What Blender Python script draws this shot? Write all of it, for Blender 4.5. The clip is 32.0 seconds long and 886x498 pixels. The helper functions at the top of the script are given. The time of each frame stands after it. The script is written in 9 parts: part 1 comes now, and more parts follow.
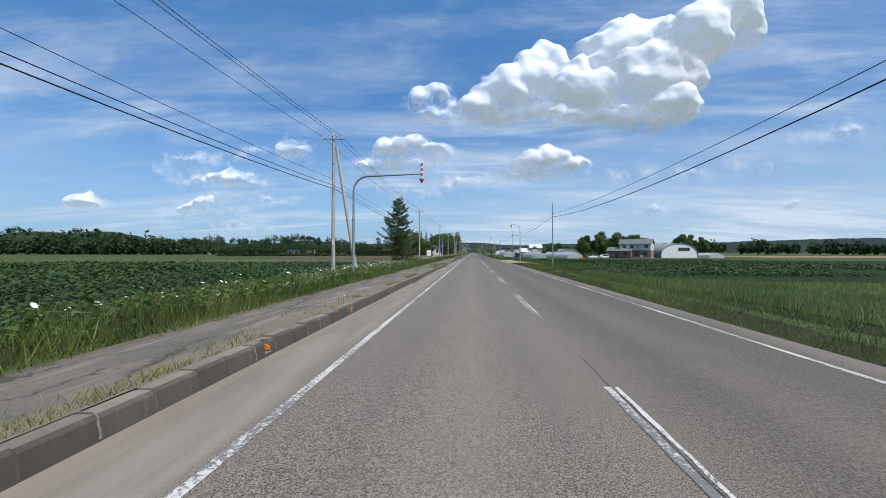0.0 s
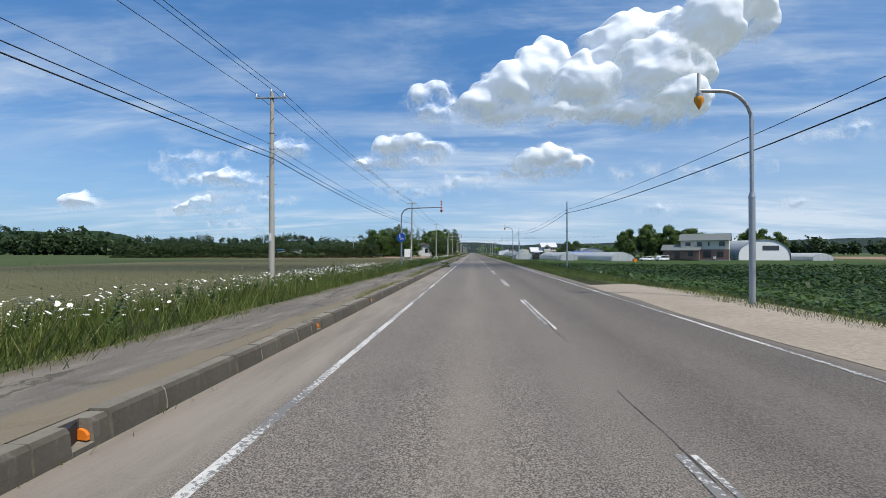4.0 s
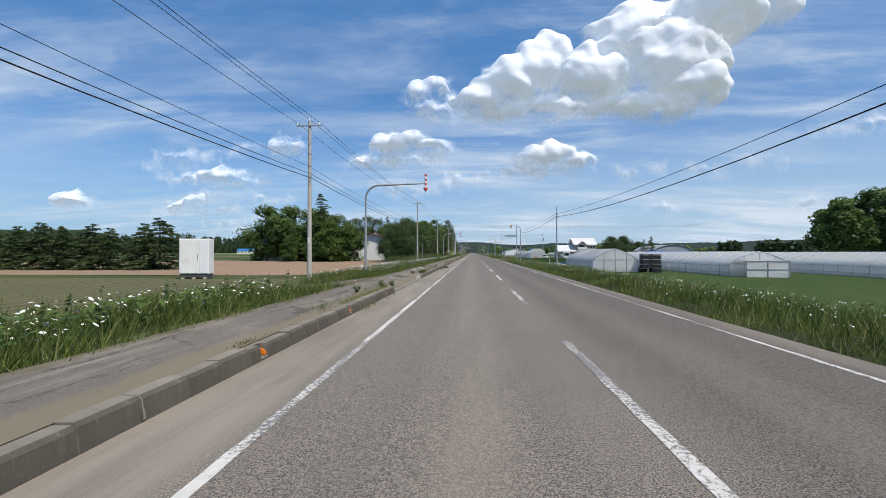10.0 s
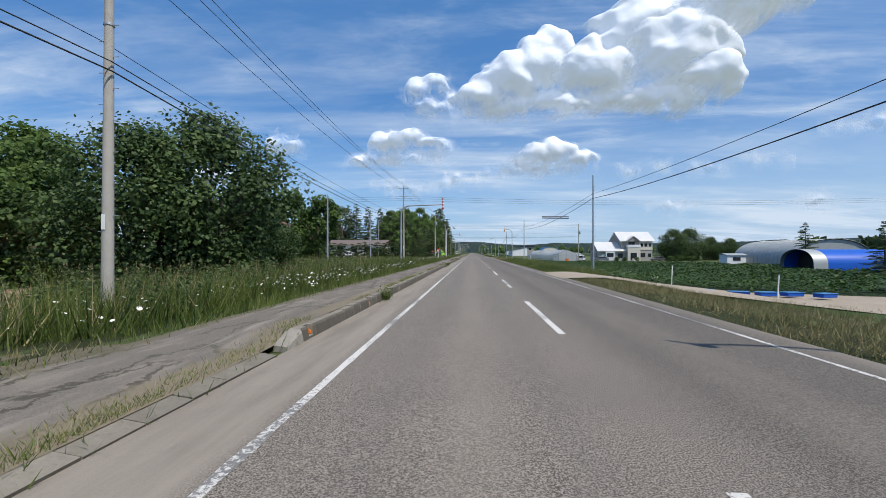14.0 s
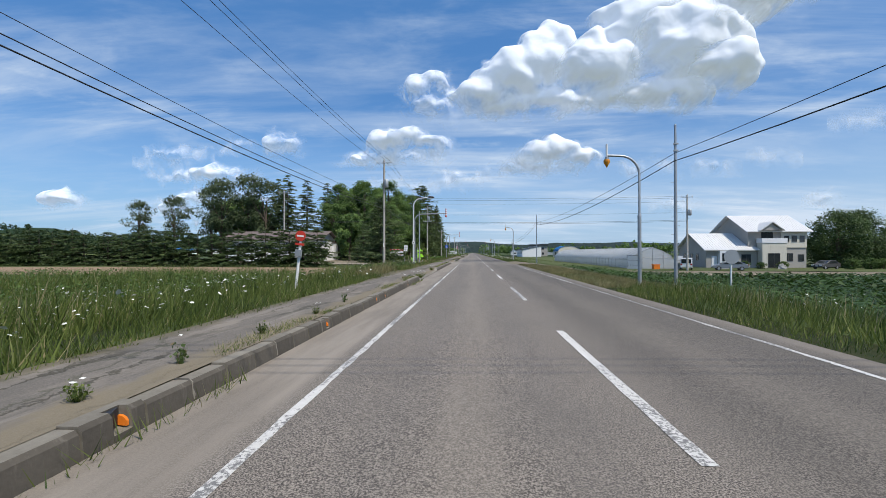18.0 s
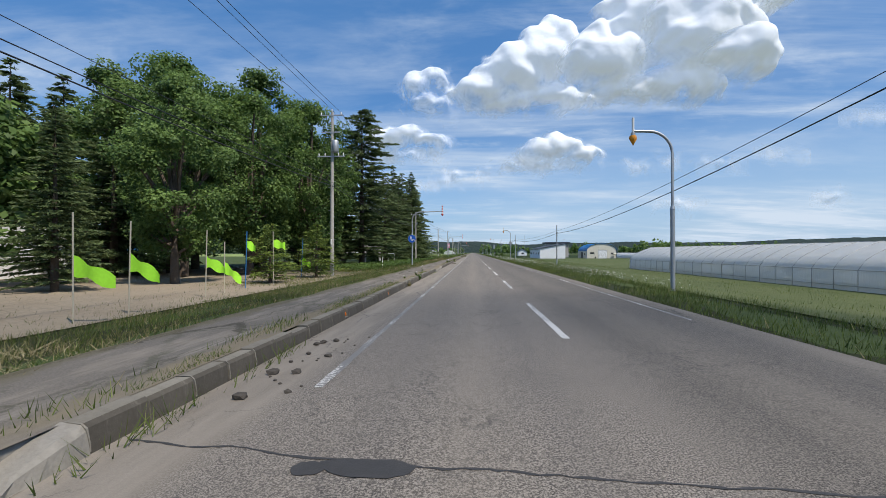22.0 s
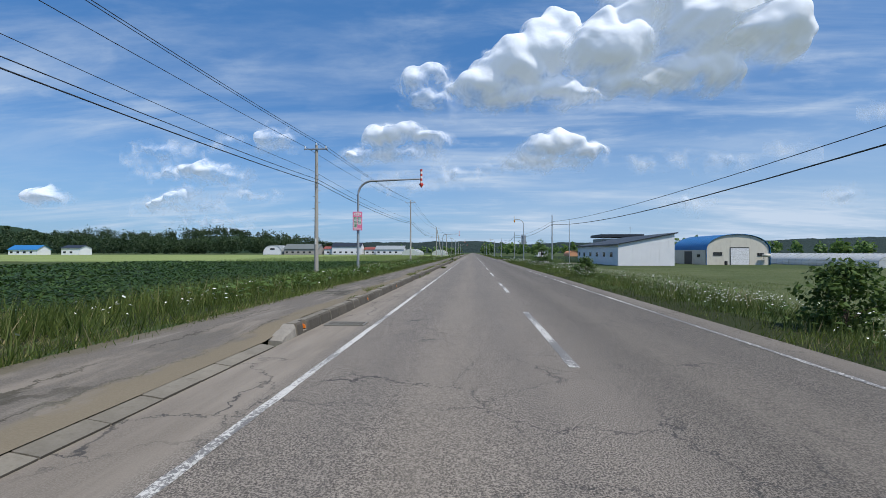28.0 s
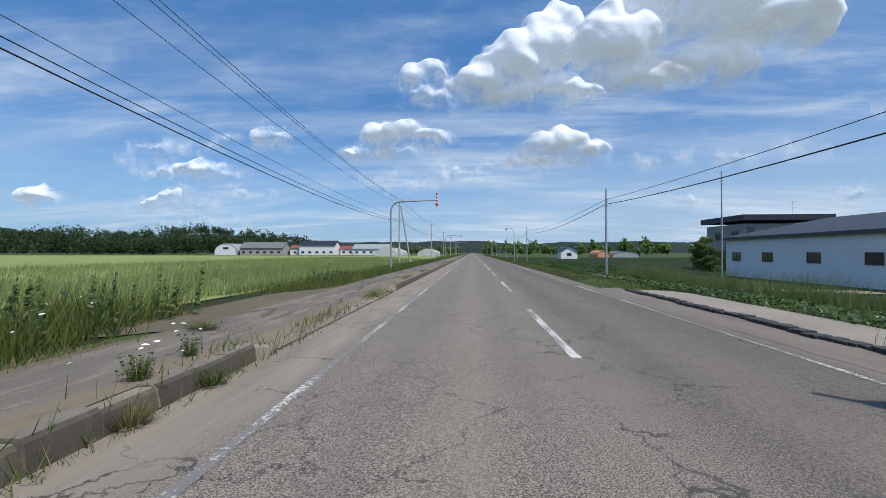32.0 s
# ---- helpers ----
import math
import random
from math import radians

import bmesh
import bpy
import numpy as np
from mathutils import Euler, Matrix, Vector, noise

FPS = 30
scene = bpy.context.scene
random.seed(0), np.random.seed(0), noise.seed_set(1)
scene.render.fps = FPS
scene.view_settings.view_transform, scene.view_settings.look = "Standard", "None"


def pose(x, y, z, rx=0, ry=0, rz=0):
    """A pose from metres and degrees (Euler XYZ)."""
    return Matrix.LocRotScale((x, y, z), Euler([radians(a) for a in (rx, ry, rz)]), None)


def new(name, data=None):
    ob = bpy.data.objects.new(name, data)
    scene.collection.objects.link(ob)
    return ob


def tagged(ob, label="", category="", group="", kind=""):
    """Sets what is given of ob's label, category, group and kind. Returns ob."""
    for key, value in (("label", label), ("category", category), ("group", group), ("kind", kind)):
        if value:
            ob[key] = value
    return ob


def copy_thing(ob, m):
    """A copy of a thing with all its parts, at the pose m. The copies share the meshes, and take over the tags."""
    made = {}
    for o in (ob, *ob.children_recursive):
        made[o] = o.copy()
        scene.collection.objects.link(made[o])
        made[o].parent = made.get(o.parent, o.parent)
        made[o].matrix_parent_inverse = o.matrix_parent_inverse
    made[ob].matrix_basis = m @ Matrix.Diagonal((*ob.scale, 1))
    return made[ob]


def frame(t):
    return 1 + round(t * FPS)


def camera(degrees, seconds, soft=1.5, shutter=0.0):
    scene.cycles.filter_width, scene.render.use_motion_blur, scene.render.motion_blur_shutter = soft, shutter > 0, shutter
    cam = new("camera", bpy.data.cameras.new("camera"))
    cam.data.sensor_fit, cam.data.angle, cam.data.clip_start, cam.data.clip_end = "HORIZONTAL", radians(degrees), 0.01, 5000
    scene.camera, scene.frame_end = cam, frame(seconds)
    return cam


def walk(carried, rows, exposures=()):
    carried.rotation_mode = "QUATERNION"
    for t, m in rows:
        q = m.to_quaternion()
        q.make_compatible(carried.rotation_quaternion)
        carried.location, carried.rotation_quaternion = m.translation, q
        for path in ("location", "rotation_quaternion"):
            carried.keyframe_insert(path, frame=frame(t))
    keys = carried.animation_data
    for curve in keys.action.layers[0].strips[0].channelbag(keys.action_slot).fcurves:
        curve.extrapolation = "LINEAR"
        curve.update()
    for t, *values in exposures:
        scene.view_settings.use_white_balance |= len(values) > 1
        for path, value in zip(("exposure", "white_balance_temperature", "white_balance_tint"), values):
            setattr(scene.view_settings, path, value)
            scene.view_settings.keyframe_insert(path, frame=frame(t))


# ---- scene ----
# ---------------------------------------------------------------- camera and its drive
cam = camera(92.0, 32.0, soft=0.85)
YAW, PITCH = 3.93, 0.45
DRIVE = [(0, 0.07, 0.07), (1, 0.05, 15.05), (2, 0.04, 30.34), (3, 0.04, 45.88), (4, 0.03, 61.60), (5, -0.04, 77.46), (6, -0.04, 93.42), (7, 0.08, 109.44), (8, 0.14, 125.51), (9, 0.14, 141.59), (10, 0.03, 157.68), (11, -0.03, 173.78), (12, -0.03, 189.87), (13, 0.00, 205.97), (14, -0.05, 222.08), (15, -0.09, 238.20), (16, -0.14, 254.34), (17, -0.12, 270.53), (18, -0.07, 286.76), (19, -0.04, 303.06), (20, 0.06, 319.44), (21, 0.06, 335.91), (22, -0.04, 352.48), (23, -0.14, 369.17), (24, -0.12, 385.96), (25, -0.11, 402.88), (26, -0.09, 419.91), (27, 0.08, 437.06), (28, 0.25, 454.30), (29, 0.42, 471.62), (30, 0.51, 489.00), (31, 0.31, 506.41), (32, 0.11, 523.80)]
walk(cam, [(t, pose(x, y, 1.445, 90 + PITCH, 0, YAW)) for t, x, y in DRIVE], exposures=[(0, -0.03, 6450, 9), (3.5, -0.03, 6500, 9), (7, 0.0, 6850, 10), (9, 0.0, 6800, 10), (10.5, 0.0, 6650, 10), (12, 0.0, 6500, 10), (20, 0.0, 6470, 10), (22, 0.0, 6600, 10), (25.5, 0.0, 6640, 10), (26.5, 0.0, 6500, 10), (28.5, -0.2, 6250, 10), (30.2, -0.2, 6250, 10), (32, -0.1, 6420, 10)])

# ---------------------------------------------------------------- sun and sky
SUN_EL, SUN_AZ = radians(57.5), radians(132)  # azimuth clockwise from ahead (+y)
sun = new("sun", bpy.data.lights.new("sun", "SUN"))
sun.data.energy, sun.data.angle, sun.data.color = 4.85, radians(0.6), (1.0, 0.925, 0.815)
sdir = Vector((math.sin(SUN_AZ) * math.cos(SUN_EL), math.cos(SUN_AZ) * math.cos(SUN_EL), math.sin(SUN_EL)))
sun.rotation_euler = (-sdir).to_track_quat("-Z", "Y").to_euler()
world = bpy.data.worlds.new("sky")
scene.world = world
world.use_nodes = True


class Nodes:
    """Short-hand for building a node tree."""

    def __init__(self, tree):
        self.tree = tree
        tree.nodes.clear()

    def add(self, kind, ins=None, **props):
        n = self.tree.nodes.new(kind)
        if "operation" in props:
            n.operation = props["operation"]
        if "use_clamp" in props:
            n.use_clamp = props["use_clamp"]
        if "interpolation_type" in props:
            n.interpolation_type = props["interpolation_type"]
        if "data_type" in props:
            n.data_type, n.blend_type = props["data_type"], props["blend_type"]
        if "attribute_name" in props:
            n.attribute_name = props["attribute_name"]
        if "feature" in props:
            n.feature = props["feature"]
        for k, v in (ins or {}).items():
            if isinstance(v, bpy.types.NodeSocket):
                self.tree.links.new(v, n.inputs[k])
            else:
                n.inputs[k].default_value = v
        return n

    def math(self, op, a, b=0.0, c=None, clamp=False):
        ins = {0: a, 1: b}
        if c is not None:
            ins[2] = c
        return self.add("ShaderNodeMath", ins, operation=op, use_clamp=clamp).outputs[0]

    def noise(self, vec, scale, detail=4.0, rough=0.55, dist=0.0):
        return self.add("ShaderNodeTexNoise", {"Vector": vec, "Scale": scale, "Detail": detail, "Roughness": rough, "Distortion": dist}).outputs["Fac"]

    def step(self, v, lo, hi, a=0.0, b=1.0):
        return self.add("ShaderNodeMapRange", {"Value": v, "From Min": lo, "From Max": hi, "To Min": a, "To Max": b}, interpolation_type="SMOOTHSTEP").outputs[0]

    def mix(self, fac, a, b, blend="MIX"):
        return self.add("ShaderNodeMix", {0: fac, 6: a, 7: b}, data_type="RGBA", blend_type=blend).outputs[2]

    def scaled(self, vec, x, y, z):
        return self.add("ShaderNodeMapping", {"Vector": vec, "Scale": (x, y, z)}).outputs[0]


def c4(c):
    return (c[0], c[1], c[2], 1.0)


n = Nodes(world.node_tree)
tc = n.add("ShaderNodeTexCoord").outputs["Generated"]
sky = n.add("ShaderNodeTexSky")
sky.sky_type, sky.sun_disc, sky.sun_elevation, sky.sun_rotation = "NISHITA", False, SUN_EL, SUN_AZ
sky.air_density, sky.dust_density, sky.ozone_density = 1.0, 0.6, 2.5
sep = n.add("ShaderNodeSeparateXYZ", {0: tc})
up = n.math("MAXIMUM", sep.outputs[2], 0.0)
over = n.math("ADD", up, 0.12)
px = n.math("DIVIDE", sep.outputs[0], over)
py = n.math("DIVIDE", sep.outputs[1], over)
flat = n.add("ShaderNodeCombineXYZ", {0: px, 1: py, 2: 0.0}).outputs[0]
bend = n.add("ShaderNodeMapping", {"Vector": flat, "Rotation": (0, 0, radians(8)), "Scale": (0.28, 1.1, 1.0)}).outputs[0]
streak = n.step(n.noise(bend, 1.6, 7.0, 0.6, 0.5), 0.42, 0.74)
veil = n.step(n.noise(n.scaled(flat, 0.35, 0.5, 1.0), 1.1, 3.0, 0.5), 0.36, 0.62)
cirrus = n.math("MULTIPLY", streak, n.math("ADD", n.math("MULTIPLY", veil, 0.75), 0.22), clamp=True)
sheet = n.math("MULTIPLY", n.step(up, 0.05, 0.34, 1.0, 0.0), n.step(sep.outputs[0], -0.35, 0.30, 0.08, 0.42))
cirrus = n.math("ADD", n.math("MULTIPLY", cirrus, 0.88), n.math("MULTIPLY", sheet, n.math("ADD", n.math("MULTIPLY", veil, 0.5), 0.6)), clamp=True)
tinted = n.mix(1.0, sky.outputs[0], (0.66, 0.98, 1.26, 1), "MULTIPLY")
blue = n.mix(n.step(up, 0.0, 0.5, 0.0, 0.35), tinted, (0.95, 3.1, 7.2, 1))
blue = n.mix(n.step(up, 0.0, 0.32, 0.66, 0.0), blue, (2.95, 4.65, 7.3, 1))
mottle = n.step(n.noise(n.add("ShaderNodeMapping", {"Vector": flat, "Rotation": (0, 0, radians(-14)), "Scale": (0.9, 1.5, 1.0)}).outputs[0], 2.6, 6.0, 0.6, 0.35), 0.46, 0.74, 0.0, 0.30)
cirrus = n.math("ADD", cirrus, n.math("MULTIPLY", mottle, n.math("ADD", veil, 0.25)), clamp=True)
veiled = n.mix(cirrus, blue, (6.2, 7.3, 8.7, 1))
bg = n.add("ShaderNodeBackground", {"Color": veiled, "Strength": 0.103})
n.tree.links.new(bg.outputs[0], n.add("ShaderNodeOutputWorld").inputs[0])

# ---------------------------------------------------------------- materials


def surface(name, base, other=None, rough=0.8, fine=40.0, coarse=2.0, bump=0.3, metal=0.0, amount=0.6, spec=0.4, island=0.0, stains=None, size=0.01):
    """A two-scale noisy surface on object coordinates."""
    m = bpy.data.materials.new(name)
    m.use_nodes = True
    n = Nodes(m.node_tree)
    co = n.add("ShaderNodeTexCoord").outputs["Object"]
    a, b = n.noise(co, fine, 5.0, 0.6), n.noise(co, coarse, 3.0, 0.5)
    other = other or tuple(v * 0.7 for v in base)
    f = n.math("ADD", n.math("MULTIPLY", n.step(a, 0.3, 0.7), 0.45), n.math("MULTIPLY", n.step(b, 0.3, 0.7), 0.55))
    col = n.mix(n.math("MULTIPLY", f, amount), c4(base), c4(other))
    if stains:
        s = n.step(n.noise(n.scaled(co, 1.0, 1.0, 0.25), coarse * 3.0, 4.0, 0.7), 0.52, 0.75)
        col = n.mix(n.math("MULTIPLY", s, 0.6), col, c4(stains))
    if island:
        rnd = n.add("ShaderNodeObjectInfo").outputs["Random"]
        col = n.mix(1.0, col, n.add("ShaderNodeCombineColor", {0: n.math("MULTIPLY_ADD", rnd, island, 1 - island / 2), 1: n.math("MULTIPLY_ADD", rnd, island, 1 - island / 2), 2: n.math("MULTIPLY_ADD", rnd, island, 1 - island / 2)}).outputs[0], "MULTIPLY")
    bs = n.add("ShaderNodeBsdfPrincipled", {"Base Color": col, "Roughness": rough, "Metallic": metal, "Specular IOR Level": spec})
    if bump:
        bn = n.add("ShaderNodeBump", {"Strength": bump, "Distance": size, "Height": a}).outputs[0]
        n.tree.links.new(bn, bs.inputs["Normal"])
    n.tree.links.new(bs.outputs[0], n.add("ShaderNodeOutputMaterial").inputs[0])
    return m


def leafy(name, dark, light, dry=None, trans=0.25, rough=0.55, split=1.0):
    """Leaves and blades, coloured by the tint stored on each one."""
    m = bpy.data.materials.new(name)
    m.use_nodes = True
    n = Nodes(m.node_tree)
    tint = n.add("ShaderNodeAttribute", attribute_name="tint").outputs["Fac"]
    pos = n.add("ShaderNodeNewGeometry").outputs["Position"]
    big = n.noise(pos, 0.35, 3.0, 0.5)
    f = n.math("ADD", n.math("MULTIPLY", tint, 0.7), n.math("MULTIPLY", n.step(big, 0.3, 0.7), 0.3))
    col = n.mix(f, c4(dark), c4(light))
    if dry:
        col = n.mix(n.step(tint, 0.80, 0.97, 0.0, split), col, c4(dry))
    d = n.add("ShaderNodeBsdfPrincipled", {"Base Color": col, "Roughness": rough, "Specular IOR Level": 0.25})
    t = n.add("ShaderNodeBsdfTranslucent", {"Color": col})
    mx = n.add("ShaderNodeMixShader", {0: trans, 1: d.outputs[0], 2: t.outputs[0]})
    n.tree.links.new(mx.outputs[0], n.add("ShaderNodeOutputMaterial").inputs[0])
    return m


def asphalt_mat():
    m = bpy.data.materials.new("worn_asphalt")
    m.use_nodes = True
    n = Nodes(m.node_tree)
    pos = n.add("ShaderNodeNewGeometry").outputs["Position"]
    x = n.add("ShaderNodeSeparateXYZ", {0: pos}).outputs[0]
    y = n.add("ShaderNodeSeparateXYZ", {0: pos}).outputs[1]
    grit = n.add("ShaderNodeTexVoronoi", {"Vector": pos, "Scale": 55.0}).outputs["Distance"]
    speck = n.noise(pos, 70.0, 3.0, 0.75)
    mid = n.noise(n.scaled(pos, 1.0, 0.12, 1.0), 2.2, 5.0, 0.65)
    long_ = n.noise(n.scaled(pos, 1.0, 0.03, 1.0), 0.9, 4.0, 0.6)
    patchy = n.noise(pos, 0.5, 4.0, 0.6)
    col = n.mix(n.step(speck, 0.40, 0.62), (0.037, 0.032, 0.027, 1), (0.308, 0.270, 0.228, 1))
    col = n.mix(n.step(mid, 0.35, 0.7, 0.0, 0.40), col, (0.162, 0.141, 0.118, 1))
    col = n.mix(n.step(patchy, 0.45, 0.7, 0.0, 0.30), col, (0.108, 0.097, 0.085, 1))
    col = n.mix(n.step(y, 340.0, 362.0, 0.0, 0.20), col, n.mix(n.step(speck, 0.42, 0.60), (0.068, 0.061, 0.053, 1), (0.40, 0.365, 0.318, 1)))
    chips = n.noise(pos, 27.0, 5.0, 0.8)
    col = n.mix(n.step(chips, 0.53, 0.66, 0.0, 0.55), col, (0.036, 0.034, 0.031, 1))
    col = n.mix(n.step(chips, 0.34, 0.44, 0.5, 0.0), col, (0.348, 0.312, 0.268, 1))
    # dust lies on the shoulder, thins out across the edge line and gathers between the wheel tracks
    wob = n.math("MULTIPLY_ADD", long_, 0.9, -0.45)
    xw = n.math("ADD", x, wob)
    sh = n.math("ADD", n.step(xw, -1.65, -2.05), n.math("MULTIPLY", n.step(xw, 4.55, 5.2), 0.55), clamp=True)
    mids = n.math("MULTIPLY", n.step(n.math("ABSOLUTE", n.math("ADD", xw, 0.05)), 0.55, 0.05), 0.35)
    midr = n.math("MULTIPLY", n.step(n.math("ABSOLUTE", n.math("ADD", xw, -3.15)), 0.8, 0.1), 0.20)
    dust = n.math("ADD", n.math("MULTIPLY", sh, 0.9), n.math("ADD", mids, midr), clamp=True)
    dust = n.math("MULTIPLY", dust, n.step(mid, 0.15, 0.5, 0.65, 1.0))
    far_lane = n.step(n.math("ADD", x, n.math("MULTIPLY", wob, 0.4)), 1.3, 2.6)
    col = n.mix(n.math("MULTIPLY", far_lane, 0.9), col, n.mix(0.45, col, (0.028, 0.025, 0.021, 1)))
    col = n.mix(dust, col, n.mix(n.step(mid, 0.3, 0.7), (0.185, 0.160, 0.130, 1), (0.262, 0.230, 0.190, 1)))
    # dusty wheel arcs swept through the junction
    turn = n.noise(n.scaled(n.add("ShaderNodeMapping", {"Vector": pos, "Rotation": (0, 0, radians(-28))}).outputs[0], 1.0, 0.14, 1.0), 1.3, 5.0, 0.6)
    swept = n.math("MULTIPLY", n.math("MULTIPLY", n.step(y, 333.0, 340.0), n.step(y, 350.0, 355.0, 1.0, 0.0)), n.step(turn, 0.44, 0.66, 0.0, 0.75))
    col = n.mix(swept, col, (0.27, 0.245, 0.21, 1))
    # oily tracks
    tr = n.math("MULTIPLY", n.step(n.math("ABSOLUTE", n.math("ADD", n.math("ABSOLUTE", n.math("ADD", xw, 0.05)), -0.8)), 0.35, 0.0), 0.16)
    col = n.mix(tr, col, (0.091, 0.085, 0.080, 1))
    # hairline cracks over the older stretch
    vo = n.add("ShaderNodeTexVoronoi", {"Vector": pos, "Scale": 0.85, "Randomness": 1.0}, feature="DISTANCE_TO_EDGE")
    wv = n.add("ShaderNodeVectorMath", {0: pos, 1: n.add("ShaderNodeCombineXYZ", {0: n.math("MULTIPLY", n.noise(pos, 1.6, 6.0, 0.65), 0.9), 1: n.math("MULTIPLY", n.noise(pos, 1.9, 6.0, 0.65), 0.9), 2: 0.0}).outputs[0]}, operation="ADD").outputs[0]
    n.tree.links.new(wv, vo.inputs["Vector"])
    line = n.step(vo.outputs["Distance"], 0.002, 0.011, 1.0, 0.0)
    keep = n.step(n.noise(pos, 0.35, 3.0, 0.6), 0.44, 0.56)
    old = n.math("ADD", n.step(y, 345.0, 368.0), 0.10, clamp=True)
    crack = n.math("MULTIPLY", n.math("MULTIPLY", line, keep), n.math("MULTIPLY", old, 0.85))
    col = n.mix(crack, col, (0.035, 0.034, 0.033, 1))
    h = n.math("SUBTRACT", n.math("MULTIPLY", grit, 0.6), n.math("MULTIPLY", crack, 1.5))
    bn = n.add("ShaderNodeBump", {"Strength": 0.35, "Distance": 0.008, "Height": n.math("ADD", h, speck)}).outputs[0]
    bs = n.add("ShaderNodeBsdfPrincipled", {"Base Color": col, "Roughness": 0.82, "Specular IOR Level": 0.35, "Normal": bn})
    n.tree.links.new(bs.outputs[0], n.add("ShaderNodeOutputMaterial").inputs[0])
    return m


def paint_mat(name, wear, ageing=0.0):
    m = bpy.data.materials.new(name)
    m.use_nodes = True
    n = Nodes(m.node_tree)
    pos = n.add("ShaderNodeNewGeometry").outputs["Position"]
    y = n.add("ShaderNodeSeparateXYZ", {0: pos}).outputs[1]
    w = n.math("ADD", n.math("MULTIPLY", n.noise(pos, 26.0, 6.0, 0.75), 0.55), n.math("MULTIPLY", n.noise(n.scaled(pos, 1.0, 0.3, 1.0), 1.6, 3.0, 0.6), 0.45))
    older = n.math("MULTIPLY", n.step(y, 345.0, 362.0), n.step(y, 385.0, 420.0, ageing, 0.0))
    gone = n.step(n.math("ADD", w, older), wear, wear + 0.05)
    col = n.mix(n.noise(pos, 9.0, 4.0, 0.6), (0.66, 0.65, 0.62, 1), (0.42, 0.41, 0.38, 1))
    col = n.mix(gone, col, n.mix(n.noise(pos, 90.0, 2.0), (0.10, 0.10, 0.10, 1), (0.22, 0.215, 0.205, 1)))
    bn = n.add("ShaderNodeBump", {"Strength": 0.4, "Distance": 0.004, "Height": n.math("SUBTRACT", n.noise(pos, 80.0, 3.0), gone)}).outputs[0]
    bs = n.add("ShaderNodeBsdfPrincipled", {"Base Color": col, "Roughness": 0.7, "Specular IOR Level": 0.35, "Normal": bn})
    n.tree.links.new(bs.outputs[0], n.add("ShaderNodeOutputMaterial").inputs[0])
    return m


def sheet_mat(name, cols, scale=0.6, fine=14.0, rows=0.0, stretch=(1, 1, 1), bump=0.5, size=0.08):
    """Ground seen from above: soil, turf, crop; rows run along y."""
    m = bpy.data.materials.new(name)
    m.use_nodes = True
    n = Nodes(m.node_tree)
    pos = n.add("ShaderNodeNewGeometry").outputs["Position"]
    p2 = n.scaled(pos, *stretch)
    a, b, c = n.noise(p2, scale, 5.0, 0.6), n.noise(pos, fine, 4.0, 0.65), n.noise(pos, scale * 0.12, 3.0, 0.5)
    col = n.mix(n.step(a, 0.3, 0.7), c4(cols[0]), c4(cols[1]))
    col = n.mix(n.step(b, 0.35, 0.7, 0.0, 0.6), col, c4(cols[2]))
    col = n.mix(n.step(c, 0.4, 0.65, 0.0, 0.45), col, c4(cols[1]))
    h = b
    if rows:
        x = n.add("ShaderNodeSeparateXYZ", {0: pos}).outputs[0]
        s = n.math("SINE", n.math("MULTIPLY", x, 2 * math.pi / rows))
        col = n.mix(n.step(n.math("ADD", s, n.math("MULTIPLY", b, 1.2)), 0.2, 1.3, 0.0, 0.7), col, c4(cols[3]))
        h = n.math("SUBTRACT", b, n.math("MULTIPLY", s, 0.5))
    bn = n.add("ShaderNodeBump", {"Strength": bump, "Distance": size, "Height": h}).outputs[0]
    bs = n.add("ShaderNodeBsdfPrincipled", {"Base Color": col, "Roughness": 0.95, "Specular IOR Level": 0.15, "Normal": bn})
    n.tree.links.new(bs.outputs[0], n.add("ShaderNodeOutputMaterial").inputs[0])
    return m


